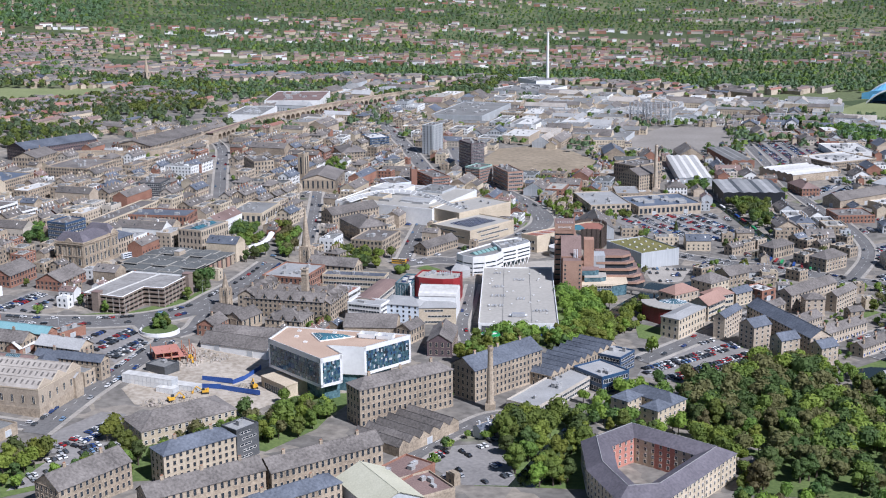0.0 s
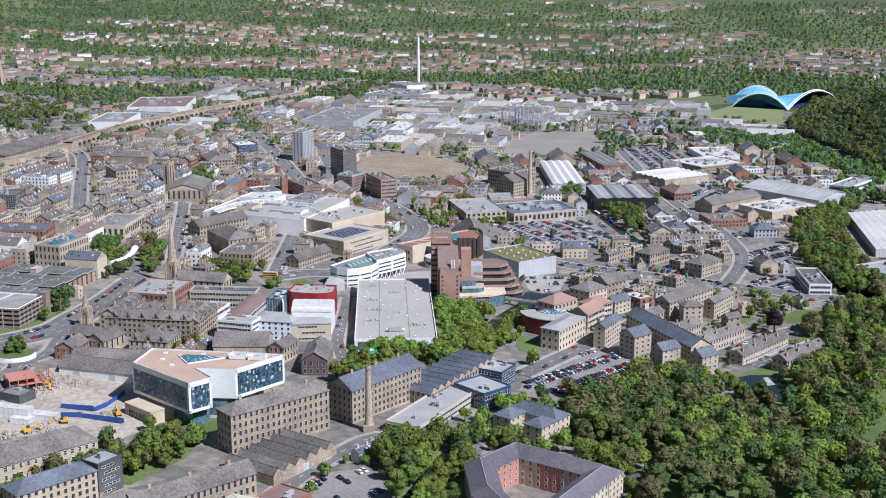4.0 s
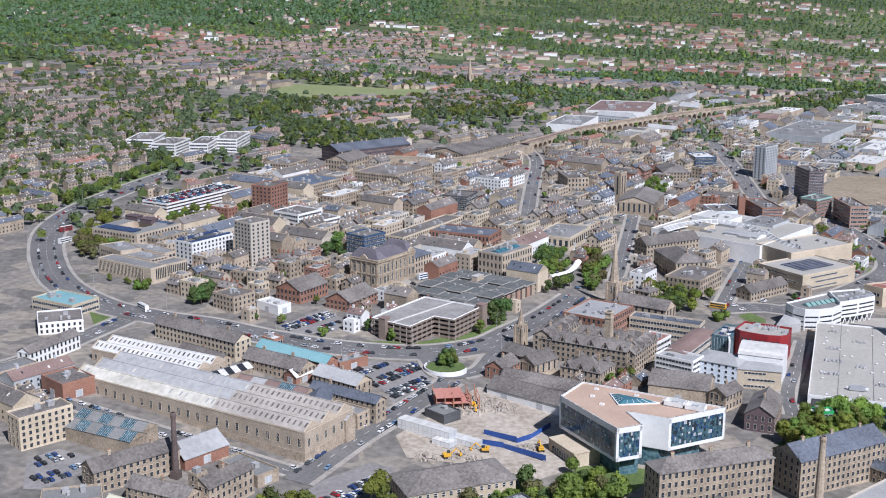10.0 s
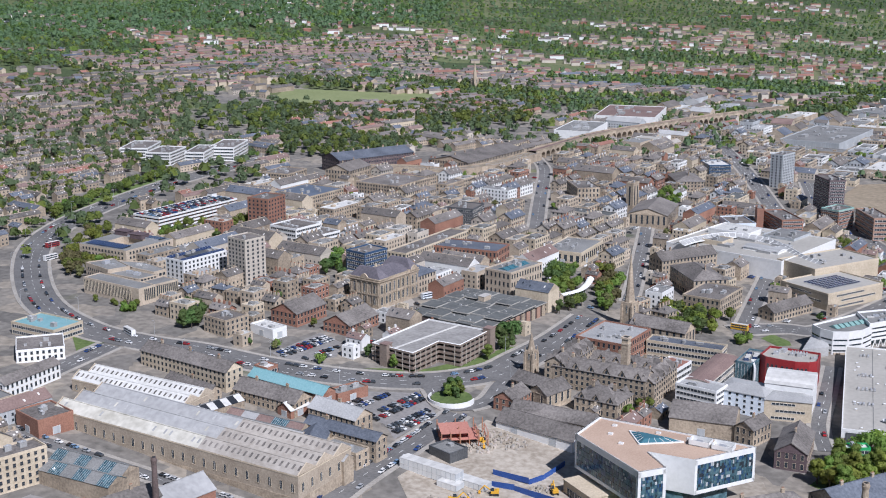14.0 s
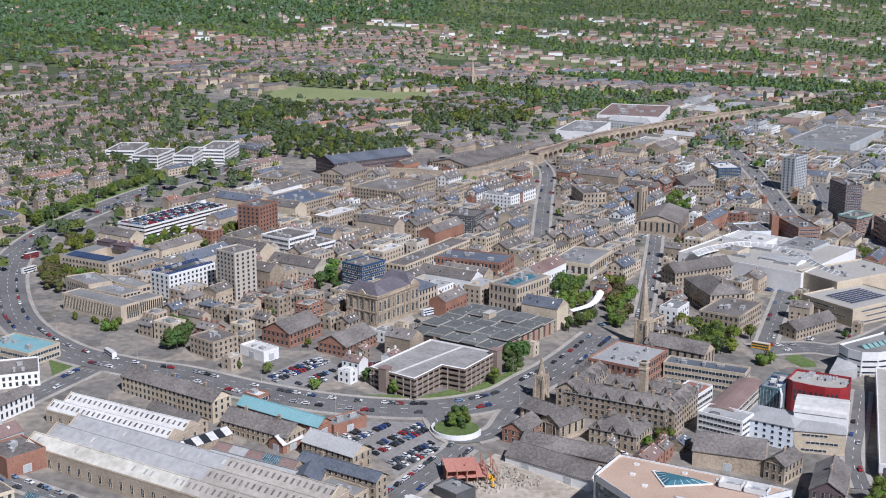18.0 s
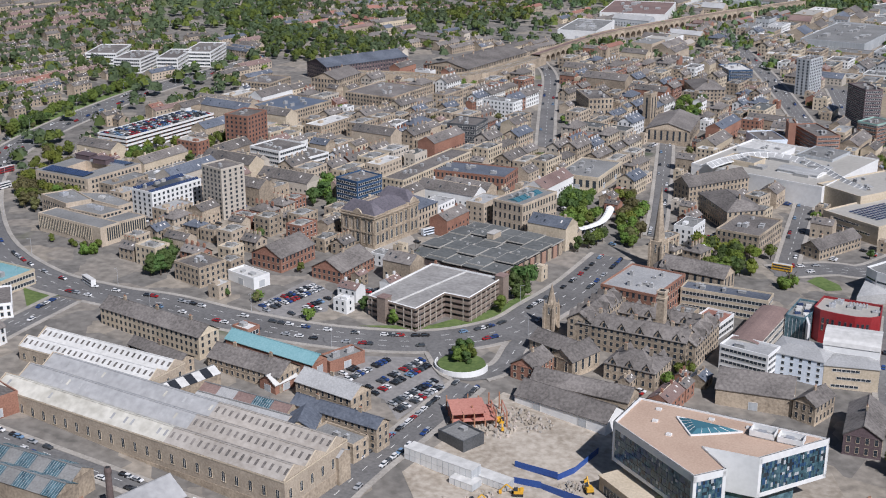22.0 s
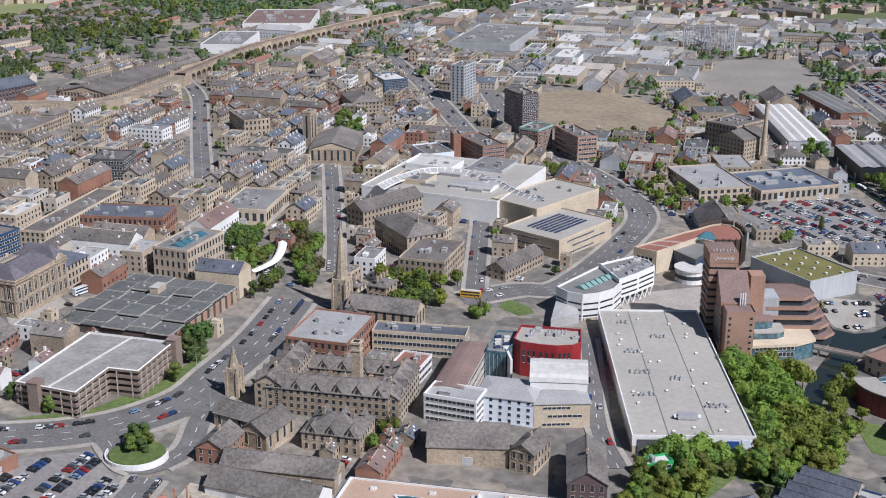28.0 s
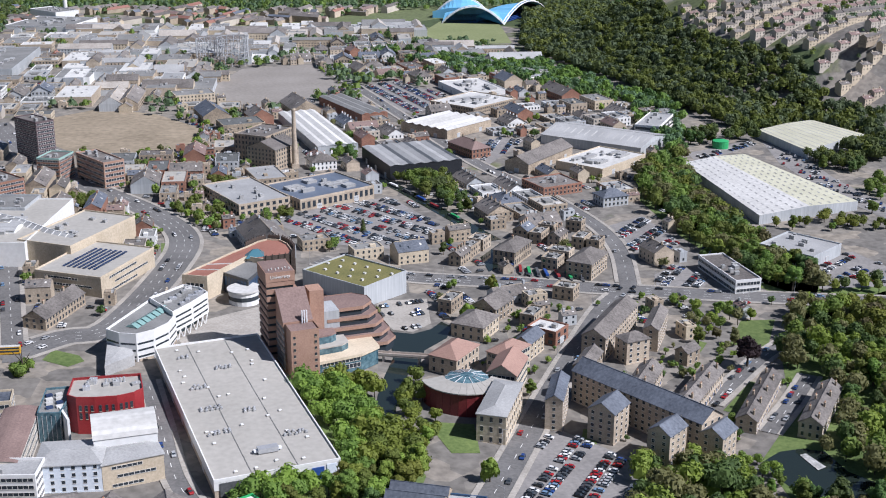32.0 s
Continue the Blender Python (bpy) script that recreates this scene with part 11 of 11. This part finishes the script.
quarter([(-204.9, 848.2), (-242.4, 1076), (-198.1, 1088.5), (-145.1, 1035.2), (-134.2, 894.4), (-144.9, 876), (-167.4, 867.7)], 70, (15, 12), 42, 130, FILL_WALLS, 0.42, (2, 3, 3, 4))
quarter([(-308.5, 1573), (-257.9, 1659.3), (-182.8, 1507.8), (-198.1, 1253.8), (-212.8, 1195.6), (-246.2, 1273.7)], 75, (19, 13), 43, 80, FILL_WALLS, 0.42, (2, 3, 3, 4))
quarter([(66, 854.7), (136.2, 868.7), (189.6, 928), (220.3, 1012.1), (156.9, 1031.6), (101.2, 965.8), (72.8, 886)], 47, (15, 11), 44, 60, ["stone", "stoneflat", "stone", "cream"], 0.42, (2, 3, 3, 4))
quarter([(117.5, 1411.2), (309.2, 1600.6), (335.2, 1398.7), (414.2, 1295.1), (325.6, 1150.5), (227.3, 1036.8), (163.9, 1029.5), (129.4, 1067), (95.9, 1135.6), (74.1, 1206.4)], 95, (28, 20), 45, 90, ["stone", "stoneflat", "metalwall", "white", "render"], 0.55, (1, 1, 2))
quarter([(-8.4, 1475.6), (137.8, 1690.6), (281.2, 1869.7), (318.8, 1717.7), (146.2, 1546.7), (26.3, 1422.3)], 80, (30, 22), 46, 70, ["stone", "stoneflat", "metalwall", "white"], 0.6, (1, 1, 2))
quarter([(-312.1, 1663.1), (-125.7, 2038.3), (-96.6, 1456.3), (-141.9, 1431.4), (-182.8, 1507.8)], 80, (34, 24), 48, 80, ["metalwall", "white", "stoneflat", "stone"], 0.65, (1, 1, 2))

# ---- the crowd of lesser buildings, yard trees and yard cars ----
YARD_TREES = Build()
ZONE = [(-444.8, 729.7), (-498.9, 751.2), (-569.5, 805.1), (-616.8, 885.2), (-614.6, 967.1), (-614.2, 1145.2), (-576.9, 1162.5), (-515, 1283.4), (-445.1, 1392), (-405, 1380.5), (-294.6, 1500.6), (-251.9, 1618.3), (-182.8, 1507.8), (-84.9, 1223.1), (-73.1, 986.6), (-155.3, 895.6), (-212.5, 888.2), (-231.5, 852.7), (-263.1, 789.8), (-282.2, 720.7), (-325.9, 704.7), (-371.3, 697.4)]
infill(ZONE, 79, 700, 1500, [(38, 14), (28, 13), (20, 12), (14, 10), (10, 8), (7, 6)], (6.5, 9.6, 9.6, 12.8), FILL_WALLS, 0.35)
sprinkle(YARD_TREES, ZONE, 60, 720)
ZONE = [(-41.1, 1045.2), (40.2, 1209.7), (-8.4, 1475.6), (137.8, 1690.6), (281.2, 1869.7), (309.2, 1600.6), (356.2, 1451.2), (425.4, 1317.1), (317.7, 1134.8), (292.6, 1016.7), (285.2, 888.1), (221.9, 842.1), (179.7, 807.1), (112.9, 813.1), (68.8, 854.1), (66.9, 887.1), (52.1, 975.4)]
infill(ZONE, 95, 701, 700, [(40, 24), (28, 18), (20, 13), (13, 9), (8, 6)], (4.5, 6.5, 6.5, 8), ["stone", "stoneflat", "stoneflat", "metalwall", "cream", "brick", "stone"], 0.5)
sprinkle(YARD_TREES, ZONE, 110, 721)
ZONE = [(-152.5, 1194.6), (-99.8, 1184.1), (-55.8, 1110.5), (-42.2, 1051.5), (-64.7, 912.1), (-117.7, 902.4), (-148.3, 986.7)]
infill(ZONE, 80, 702, 500, [(22, 13), (15, 10), (10, 8), (6, 5)], (6.5, 9.6), FILL_WALLS, 0.4)
sprinkle(YARD_TREES, ZONE, 30, 722)
ZONE = [(-455, 560), (-425.2, 575.4), (-398, 551), (-397, 525), (-440, 505)]
infill(ZONE, 72, 703, 1200, [(44, 15), (32, 14), (22, 13), (15, 10), (9, 7)], (5, 7, 9.6), ["stone", "stone", "cream", "stoneflat", "metalwall"], 0.5)
sprinkle(YARD_TREES, ZONE, 20, 723)
ZONE = [(-96.4, 489.5), (-92.4, 540.8), (-67.8, 583.4), (-38.3, 586.8), (-44.9, 546.3), (-59.1, 506.8), (-62.5, 493.6)]
infill(ZONE, 47, 704, 300, [(14, 9), (9, 6), (6, 4)], (3.5, 5), ["brick", "stone", "metalwall"], 0.6)
sprinkle(YARD_TREES, ZONE, 14, 724)
ZONE = [(-312.1, 1663.1), (-125.7, 2038.3), (-84.9, 1223.1), (-141.9, 1431.4), (-182.8, 1507.8)]
infill(ZONE, 80, 705, 500, [(40, 25), (26, 17), (17, 11), (10, 8)], (5, 6.5, 9), ["metalwall", "stoneflat", "stone", "cream"], 0.55)
sprinkle(YARD_TREES, ZONE, 40, 725)
ZONE = [(-815.3, 1020.5), (-704.4, 930.1), (-728.7, 1134.4), (-759.2, 1389.1), (-605, 1149.7), (-693.1, 1196.4), (-684.3, 952.8), (-656.3, 865.5), (-614.2, 800.8), (-613.1, 785.9)]
infill(ZONE, 75, 706, 600, [(34, 9), (24, 9), (14, 9)], (5.8, 6.5), ["stone", "stone", "stoneflat"], 0)
sprinkle(YARD_TREES, ZONE, 80, 726)
ZONE = [(-184.3, 673.3), (-210.7, 817.9), (-165.4, 848.8), (-154.5, 744), (-157, 686.9)]
infill(ZONE, 79, 707, 300, [(16, 10), (10, 7), (6, 5)], (4, 6.5), ["stone", "brick"], 0.4)
sprinkle(YARD_TREES, ZONE, 16, 727)
ZONE = [(-75.5, 1106.3), (-64.7, 1350.2), (3.9, 1414.9), (34.9, 1272.8), (13.6, 1131.9), (-37.7, 1045.3)]
infill(ZONE, 80, 708, 300, [(26, 17), (17, 11), (11, 8), (6, 5)], (4.5, 6.5), ["stone", "brick", "stoneflat", "metalwall"], 0.6)
sprinkle(YARD_TREES, ZONE, 60, 728)
ZONE = [(92, 700), (150, 715), (240, 735), (262, 850), (190, 905), (95, 885), (62, 800)]
sprinkle(YARD_TREES, ZONE, 90, 730, 2.5, 5.5, 1.2)
ZONE = [(24, 861.6), (49.3, 890.1), (46.4, 926.3), (8.5, 896.2)]
infill(ZONE, 47, 709, 60, [(8, 6)], (4.5, 6.5), ["stone"], 0.6)
sprinkle(YARD_TREES, ZONE, 6, 729)
wood("thick dark wood on the steep bank", [(424.7, 1685.6), (443.4, 1452.3), (445.2, 1333), (452.9, 1214.8), (500.3, 1097.8), (579, 1212.7), (549.7, 1383.7), (550.5, 1539.3), (713.3, 2107.9), (628.9, 2133.4), (555.9, 2017.2)], 2600, 10, 17, 300)
wood("belt of trees along the river", [(257.4, 1803.7), (326.1, 1653.2), (409.1, 1600.5), (445.2, 1333), (361.5, 1168), (313.6, 1136), (390.2, 1315), (372.2, 1431.1), (325.2, 1498.6), (249.8, 1618.6)], 600, 8, 14, 301)
wood("trees on the bank behind the goods warehouse", [(-655, 1255), (-625, 1275), (-590, 1335), (-545, 1400), (-530, 1470), (-690, 1500), (-750, 1400), (-710, 1300)], 280, 8, 13, 303)
wood("trees along the railway", [(-748.9, 1806.8), (-566.3, 1816.7), (-519.1, 1598.4), (-637.5, 1543.9), (-748.2, 1435.3), (-823.7, 1545)], 420, 9, 15, 302)
wood("wood beyond the playing field", [(-1110.7, 1847.8), (-993.4, 1800.3), (-639.2, 2048.9), (-600.3, 1871.1), (-944.7, 1730.9), (-1022.1, 1767.4)], 300, 9, 15, 303)
wood("wood beside the incinerator", [(-245.3, 1949.3), (-153.5, 2293.5), (-132.5, 2117.3), (-188, 1901.9)], 200, 9, 15, 304)
wood("trees behind the clinic", [(-828.7, 1457), (-846, 1585.4), (-742.6, 1425), (-735, 1310.6)], 120, 8, 14, 305)

# ---- suburbs and hills ----
estate("the hilltop", [(579, 1610.9), (627.7, 1522), (843, 1580.8), (585.7, 1226.4), (575.5, 1320.7), (562.9, 1442.9), (559, 1531.9)], 15, 470)
estate("the ridge above the town", [(-1118.8, 1762.5), (-1163.2, 1948.6), (-1035.6, 2206.3), (-914.1, 2086.6), (-893.5, 1910.6), (-962.2, 1746.5)], 70, 471, (14, 34))
estate("the western hillside", [(-1209.8, 1448.5), (-1176.9, 1652), (-981, 1547.5), (-852.6, 1316.7), (-773.1, 1333.9), (-746.5, 1111.1), (-716.4, 878.4)], 72, 472, (15, 22), ("stone", "stone", "stoneflat"), ("slate", "slate", "brownroof"), 1.0)
estate("the hospital hill", [(-1318.2, 1700.5), (-1218.9, 2196.9), (-1039.9, 2543.6), (-788.3, 1997.6), (-972.9, 1798.1), (-994.9, 1568.7), (-1195.8, 1677.8)], 60, 473, (17, 30), ("stone", "stone", "cream"), ("slate", "slate", "brownroof"), 0.8)
wood("dark wood along the skyline", [(-2018.2, 2382.2), (-1234.5, 3099.7), (-1082.7, 2724.7), (-1439.2, 2188.5), (-1569.3, 1862.9)], 1500, 11, 19, 475, ("leafdark", "hazeleaf", "hazeleaf"))
patch("railway_bed", "brown ballast bed of the railway", "waste", [(-535.8, 1235), (-439.4, 1384), (-424.3, 1346.2), (-509.9, 1189.9)])
shed_field("the flats beyond the town", [(-420, 1420), (-380, 1950), (100, 1980), (420, 1900), (380, 1480), (60, 1380), (-180, 1480)], 210, 405, 78)
suburb("the near north", [(-760, 1330), (-470, 1340), (-300, 1480), (-200, 1650), (-240, 1960), (-500, 2100), (-820, 1800)], 420, 700, 406, 70)
suburb("the north works", [(-420, 1420), (-380, 1950), (100, 1980), (420, 1900), (380, 1480), (60, 1380), (-180, 1480)], 160, 420, 407, 78, ('stone', 'brick', 'cream'))
suburb("the western hillside", [(-560, 880), (-640, 800), (-1250, 850), (-1800, 1900), (-1000, 2100), (-760, 1500), (-640, 1180)], 900, 2000, 400, 75, tree_h=(7, 15), leaves=14)
suburb("the northern slopes", [(-1000, 2100), (-760, 1480), (-420, 1800), (-120, 2000), (250, 2000), (520, 2150), (300, 2250), (-700, 2200), (-1400, 1950)], 900, 1200, 410, 40)
far_slopes("the far ridge", 2080, 3700, -44, 24, 420)
suburb("the hilltop", [(600, 1330), (720, 1190), (1500, 1350), (1900, 2200), (1000, 2000), (680, 1700)], 120, 900, 430, 35)
suburb("the valley works", [(560, 2050), (700, 1950), (1900, 2250), (2000, 2700), (520, 2600)], 260, 700, 440, 20, ("white", "metalwall", "stone"))
suburb("the south-western edge", [(-520, 250), (-560, 640), (-640, 800), (-1250, 840), (-1500, 200), (-900, -200)], 240, 500, 450, 70)
suburb("the eastern edge", [(430, 300), (440, 620), (560, 900), (620, 1200), (1300, 1250), (1500, 300), (700, 0)], 200, 700, 460, 70)
tagged(new("town_crowd", INFILL.mesh("town_crowd")), "crowd of small stone and brick town buildings", "buildings", kind="stuff")
tagged(new("yard_trees", YARD_TREES.mesh("yard_trees")), "scattered street and yard trees", "trees", kind="stuff")

# ---- cars ----
car_rows([(-254.7, 505.7), (-250.7, 535.6), (-240.6, 560.3), (-230.6, 560.6), (-230.9, 537.9), (-235.2, 515.4)], 72, 500, fill=0.6)
car_rows([(371.4, 1178.5), (439.8, 1201.2), (436.7, 1186.2), (368.4, 1154.4)], 25, 501, fill=0.6)
car_rows([(456.7, 1211.8), (465.7, 1204.6), (435.3, 1071.5), (429.5, 1004.4), (412.6, 981.3), (412.1, 1041.4), (425.5, 1127.5)], 140, 502, fill=0.5)
car_rows([(39.8, 904.5), (47, 918.8), (72.2, 917.4), (64.4, 885), (52.7, 875.4), (44.1, 880.1)], 10, 503, fill=0.3)
car_rows([(45.7, 706.9), (67.7, 742.1), (81.8, 748.3), (101, 716.2), (84.2, 684.5), (69.6, 662.3), (28, 671.2), (32.2, 687)], 47, 504, fill=0.8)
car_rows([(-370.4, 707.5), (-362.6, 750.5), (-345, 741.8), (-337.6, 720.3), (-355.5, 698.9)], 75, 505, fill=0.8)
car_rows([(-299.7, 655.2), (-299.8, 676.9), (-274.7, 689.5), (-256.7, 670.1), (-262.9, 634.4), (-272.9, 646.8)], 75, 506, fill=0.8)
car_rows([(17.5, 1080.8), (75.8, 1116.7), (108.4, 1119.9), (121.7, 1042.5), (88.3, 1008.3), (37.8, 1031.7)], 120, 507, fill=0.72)
car_rows([(-246.6, 468.8), (-240.2, 517.4), (-217.6, 529.5), (-209.7, 520.4), (-229.2, 485.6)], 45, 508, fill=0.75)
car_rows([(-31.4, 512.1), (-39.8, 555.2), (-60.4, 550), (-67.5, 527.2), (-53.2, 509.9)], 40, 509, fill=0.35)
car_rows([(226.6, 1015.4), (256.3, 1027.9), (254.6, 971.2), (241.8, 958.5), (216.8, 963.8)], 40, 510, fill=0.85)
car_rows([(212.3, 921), (234.6, 933.4), (236.9, 903.1), (221.5, 889.9), (202.8, 897.6)], 45, 511, fill=0.85)
car_rows([(176.2, 1518.5), (224.5, 1549), (258.7, 1465.7), (208.1, 1388.7), (173.1, 1437)], 95, 512, fill=0.9)
car_rows([(193.8, 1239.3), (243.7, 1272.4), (259.9, 1258.7), (205.1, 1191.3)], 60, 513, fill=0.85)
car_rows([(314.9, 919.7), (346.1, 921.6), (349.1, 889.4), (330.3, 866.1), (291.2, 873.2)], 30, 514, fill=0.3)
traffic(RING, 190, 5.5, 790)
traffic(MILLST, 44, 4.9, 644)
traffic(YARDST, 40, 3, 640)
traffic(WESTRD, 14, 3.5, 614)
traffic(FIRTH, 12, 3, 612)
traffic(WAKE, 34, 4, 634)
traffic(INNER, 40, 4.5, 640)
traffic(NORTHST, 20, 4, 620)
traffic(KINGST, 10, 3.5, 610)
traffic(ST_ANDREW, 30, 3, 630)
traffic(TERR1, 10, 2.6, 610)
traffic(TERR2, 8, 2.6, 608)
traffic(HIGHST, 16, 3, 616)
traffic(LEEDS, 40, 4, 640)
traffic(UNI, 4, 2, 604)
yard_cars([(-444.8, 729.7), (-498.9, 751.2), (-569.5, 805.1), (-616.8, 885.2), (-614.6, 967.1), (-614.2, 1145.2), (-576.9, 1162.5), (-515, 1283.4), (-445.1, 1392), (-405, 1380.5), (-294.6, 1500.6), (-251.9, 1618.3), (-182.8, 1507.8), (-84.9, 1223.1), (-73.1, 986.6), (-155.3, 895.6), (-212.5, 888.2), (-231.5, 852.7), (-263.1, 789.8), (-282.2, 720.7), (-325.9, 704.7), (-371.3, 697.4)], 110, 79, 740)
yard_cars([(-41.1, 1045.2), (40.2, 1209.7), (-8.4, 1475.6), (137.8, 1690.6), (281.2, 1869.7), (309.2, 1600.6), (356.2, 1451.2), (425.4, 1317.1), (317.7, 1134.8), (292.6, 1016.7), (285.2, 888.1), (221.9, 842.1), (179.7, 807.1), (112.9, 813.1), (68.8, 854.1), (66.9, 887.1), (52.1, 975.4)], 170, 95, 741)
yard_cars([(-152.5, 1194.6), (-99.8, 1184.1), (-55.8, 1110.5), (-42.2, 1051.5), (-64.7, 912.1), (-117.7, 902.4), (-148.3, 986.7)], 40, 80, 742)
car_rows([(-372, 493), (-368.5, 505), (-353, 506), (-348.5, 492), (-352, 475), (-357, 472)], 66, 516, fill=0.7)
car_rows([(-263, 486), (-258, 512), (-251, 512), (-254, 486)], 78, 517, fill=0.7)
yard_cars([(-96.4, 489.5), (-92.4, 540.8), (-67.8, 583.4), (-38.3, 586.8), (-44.9, 546.3), (-59.1, 506.8), (-62.5, 493.6)], 20, 47, 744)
yard_cars([(-312.1, 1663.1), (-125.7, 2038.3), (-84.9, 1223.1), (-141.9, 1431.4), (-182.8, 1507.8)], 50, 80, 745)
yard_cars([(-815.3, 1020.5), (-704.4, 930.1), (-728.7, 1134.4), (-759.2, 1389.1), (-605, 1149.7), (-693.1, 1196.4), (-684.3, 952.8), (-656.3, 865.5), (-614.2, 800.8), (-613.1, 785.9)], 30, 75, 746)
yard_cars([(-184.3, 673.3), (-210.7, 817.9), (-165.4, 848.8), (-154.5, 744), (-157, 686.9)], 12, 79, 747)
yard_cars([(-75.5, 1106.3), (-64.7, 1350.2), (3.9, 1414.9), (34.9, 1272.8), (13.6, 1131.9), (-37.7, 1045.3)], 110, 80, 748)
yard_cars([(24, 861.6), (49.3, 890.1), (46.4, 926.3), (8.5, 896.2)], 4, 47, 749)
tagged(new("parked_cars", FAR_CARS.mesh("parked_cars")), "rows of parked cars in many colours on far car parks", "cars", kind="stuff")

# ---- what grows under the trees ----
patch("undergrowth", "dark grass and nettles under the trees", "grass", [(-76, 668.8), (-49.7, 753.8), (-23.5, 827.2), (3.2, 805.2), (10.2, 768.9), (-27.2, 711.6), (-62.8, 661.7)], 0.1)
patch("undergrowth", "dark grass and nettles under the trees", "grass", [(-7.2, 837.3), (5.2, 829.6), (12.5, 794.3), (13.2, 759), (13.6, 722.7), (1.6, 701), (-28.2, 707.6), (-20, 720.1), (-11.6, 742.6)], 0.1)
patch("undergrowth", "dark grass and nettles under the trees", "grass", [(-49.4, 507.7), (-43.2, 558.4), (-39.1, 579.6), (-23.3, 599.5), (-0.7, 582.7), (-0.8, 508.7)], 0.1)
patch("undergrowth", "dark grass and nettles under the trees", "grass", [(38, 688), (87.8, 729.5), (112.2, 712.1), (133.6, 702.3), (137, 638.4), (112, 568.4), (72.6, 574.5), (48.2, 592.5), (52.7, 649.3)], 0.1)
patch("undergrowth", "dark grass and nettles under the trees", "grass", [(71.6, 566.4), (112, 568.4), (137, 638.4), (219, 646.9), (174.9, 509.6), (64.8, 510.1)], 0.1)
patch("undergrowth", "dark grass and nettles under the trees", "grass", [(149.9, 702.2), (183, 732.5), (222.4, 805.3), (297, 891.3), (219, 646.9), (137, 638.4)], 0.1)
patch("undergrowth", "dark grass and nettles under the trees", "grass", [(-257.9, 485.7), (-219.5, 520.2), (-188.9, 542.9), (-157.8, 573.1), (-144.4, 616.7), (-134, 585.4), (-148.9, 538.4), (-187.9, 492.1), (-230.1, 475.9), (-245.9, 461)], 0.1)
patch("undergrowth", "dark grass and nettles under the trees", "grass", [(309.5, 1137.3), (355, 1160.3), (300.9, 1028.2), (302.7, 961.3), (294.5, 885.3), (275.6, 861.6), (263.9, 889.6), (270.2, 990.2), (284.5, 1086)], 0.1)
patch("undergrowth", "dark grass and nettles under the trees", "grass", [(274.5, 843.5), (328.7, 859.7), (200.5, 684.2), (197.9, 704.7), (242.2, 771)], 0.1)
patch("undergrowth", "dark grass and nettles under the trees", "grass", [(-705.4, 932.9), (-710.5, 987.3), (-716.9, 1055), (-726.8, 1144.6), (-702.2, 1116.8), (-688.2, 1023.1), (-687, 963.8), (-681.3, 911)], 0.1)
patch("undergrowth", "dark grass and nettles under the trees", "grass", [(309.5, 1137.3), (359.4, 1168.6), (306.5, 1026.5), (303.4, 948.9), (297.7, 884.3), (268.6, 845.3), (258.3, 886.4), (261, 980.4), (274.1, 1073.5)], 0.1)
patch("undergrowth", "dark grass and nettles under the trees", "grass", [(-185.7, 541.4), (-191.7, 569.8), (-161.5, 576.2), (-153.2, 615), (-139.8, 654.3), (-119.5, 648.5), (-119.2, 612.6), (-130.1, 578.3), (-132.5, 562.7), (-149.8, 531.4)], 0.1)
patch("undergrowth", "dark grass and nettles under the trees", "grass", [(480.1, 1265.6), (531.3, 1147.6), (512.5, 1120.3), (487.7, 1214.6)], 0.1)
patch("undergrowth", "dark grass and nettles under the trees", "grass", [(258, 837.7), (282, 866.4), (338.2, 878.6), (200.5, 690.9), (202.7, 718.4), (237.1, 772.3), (235.6, 795.9)], 0.1)
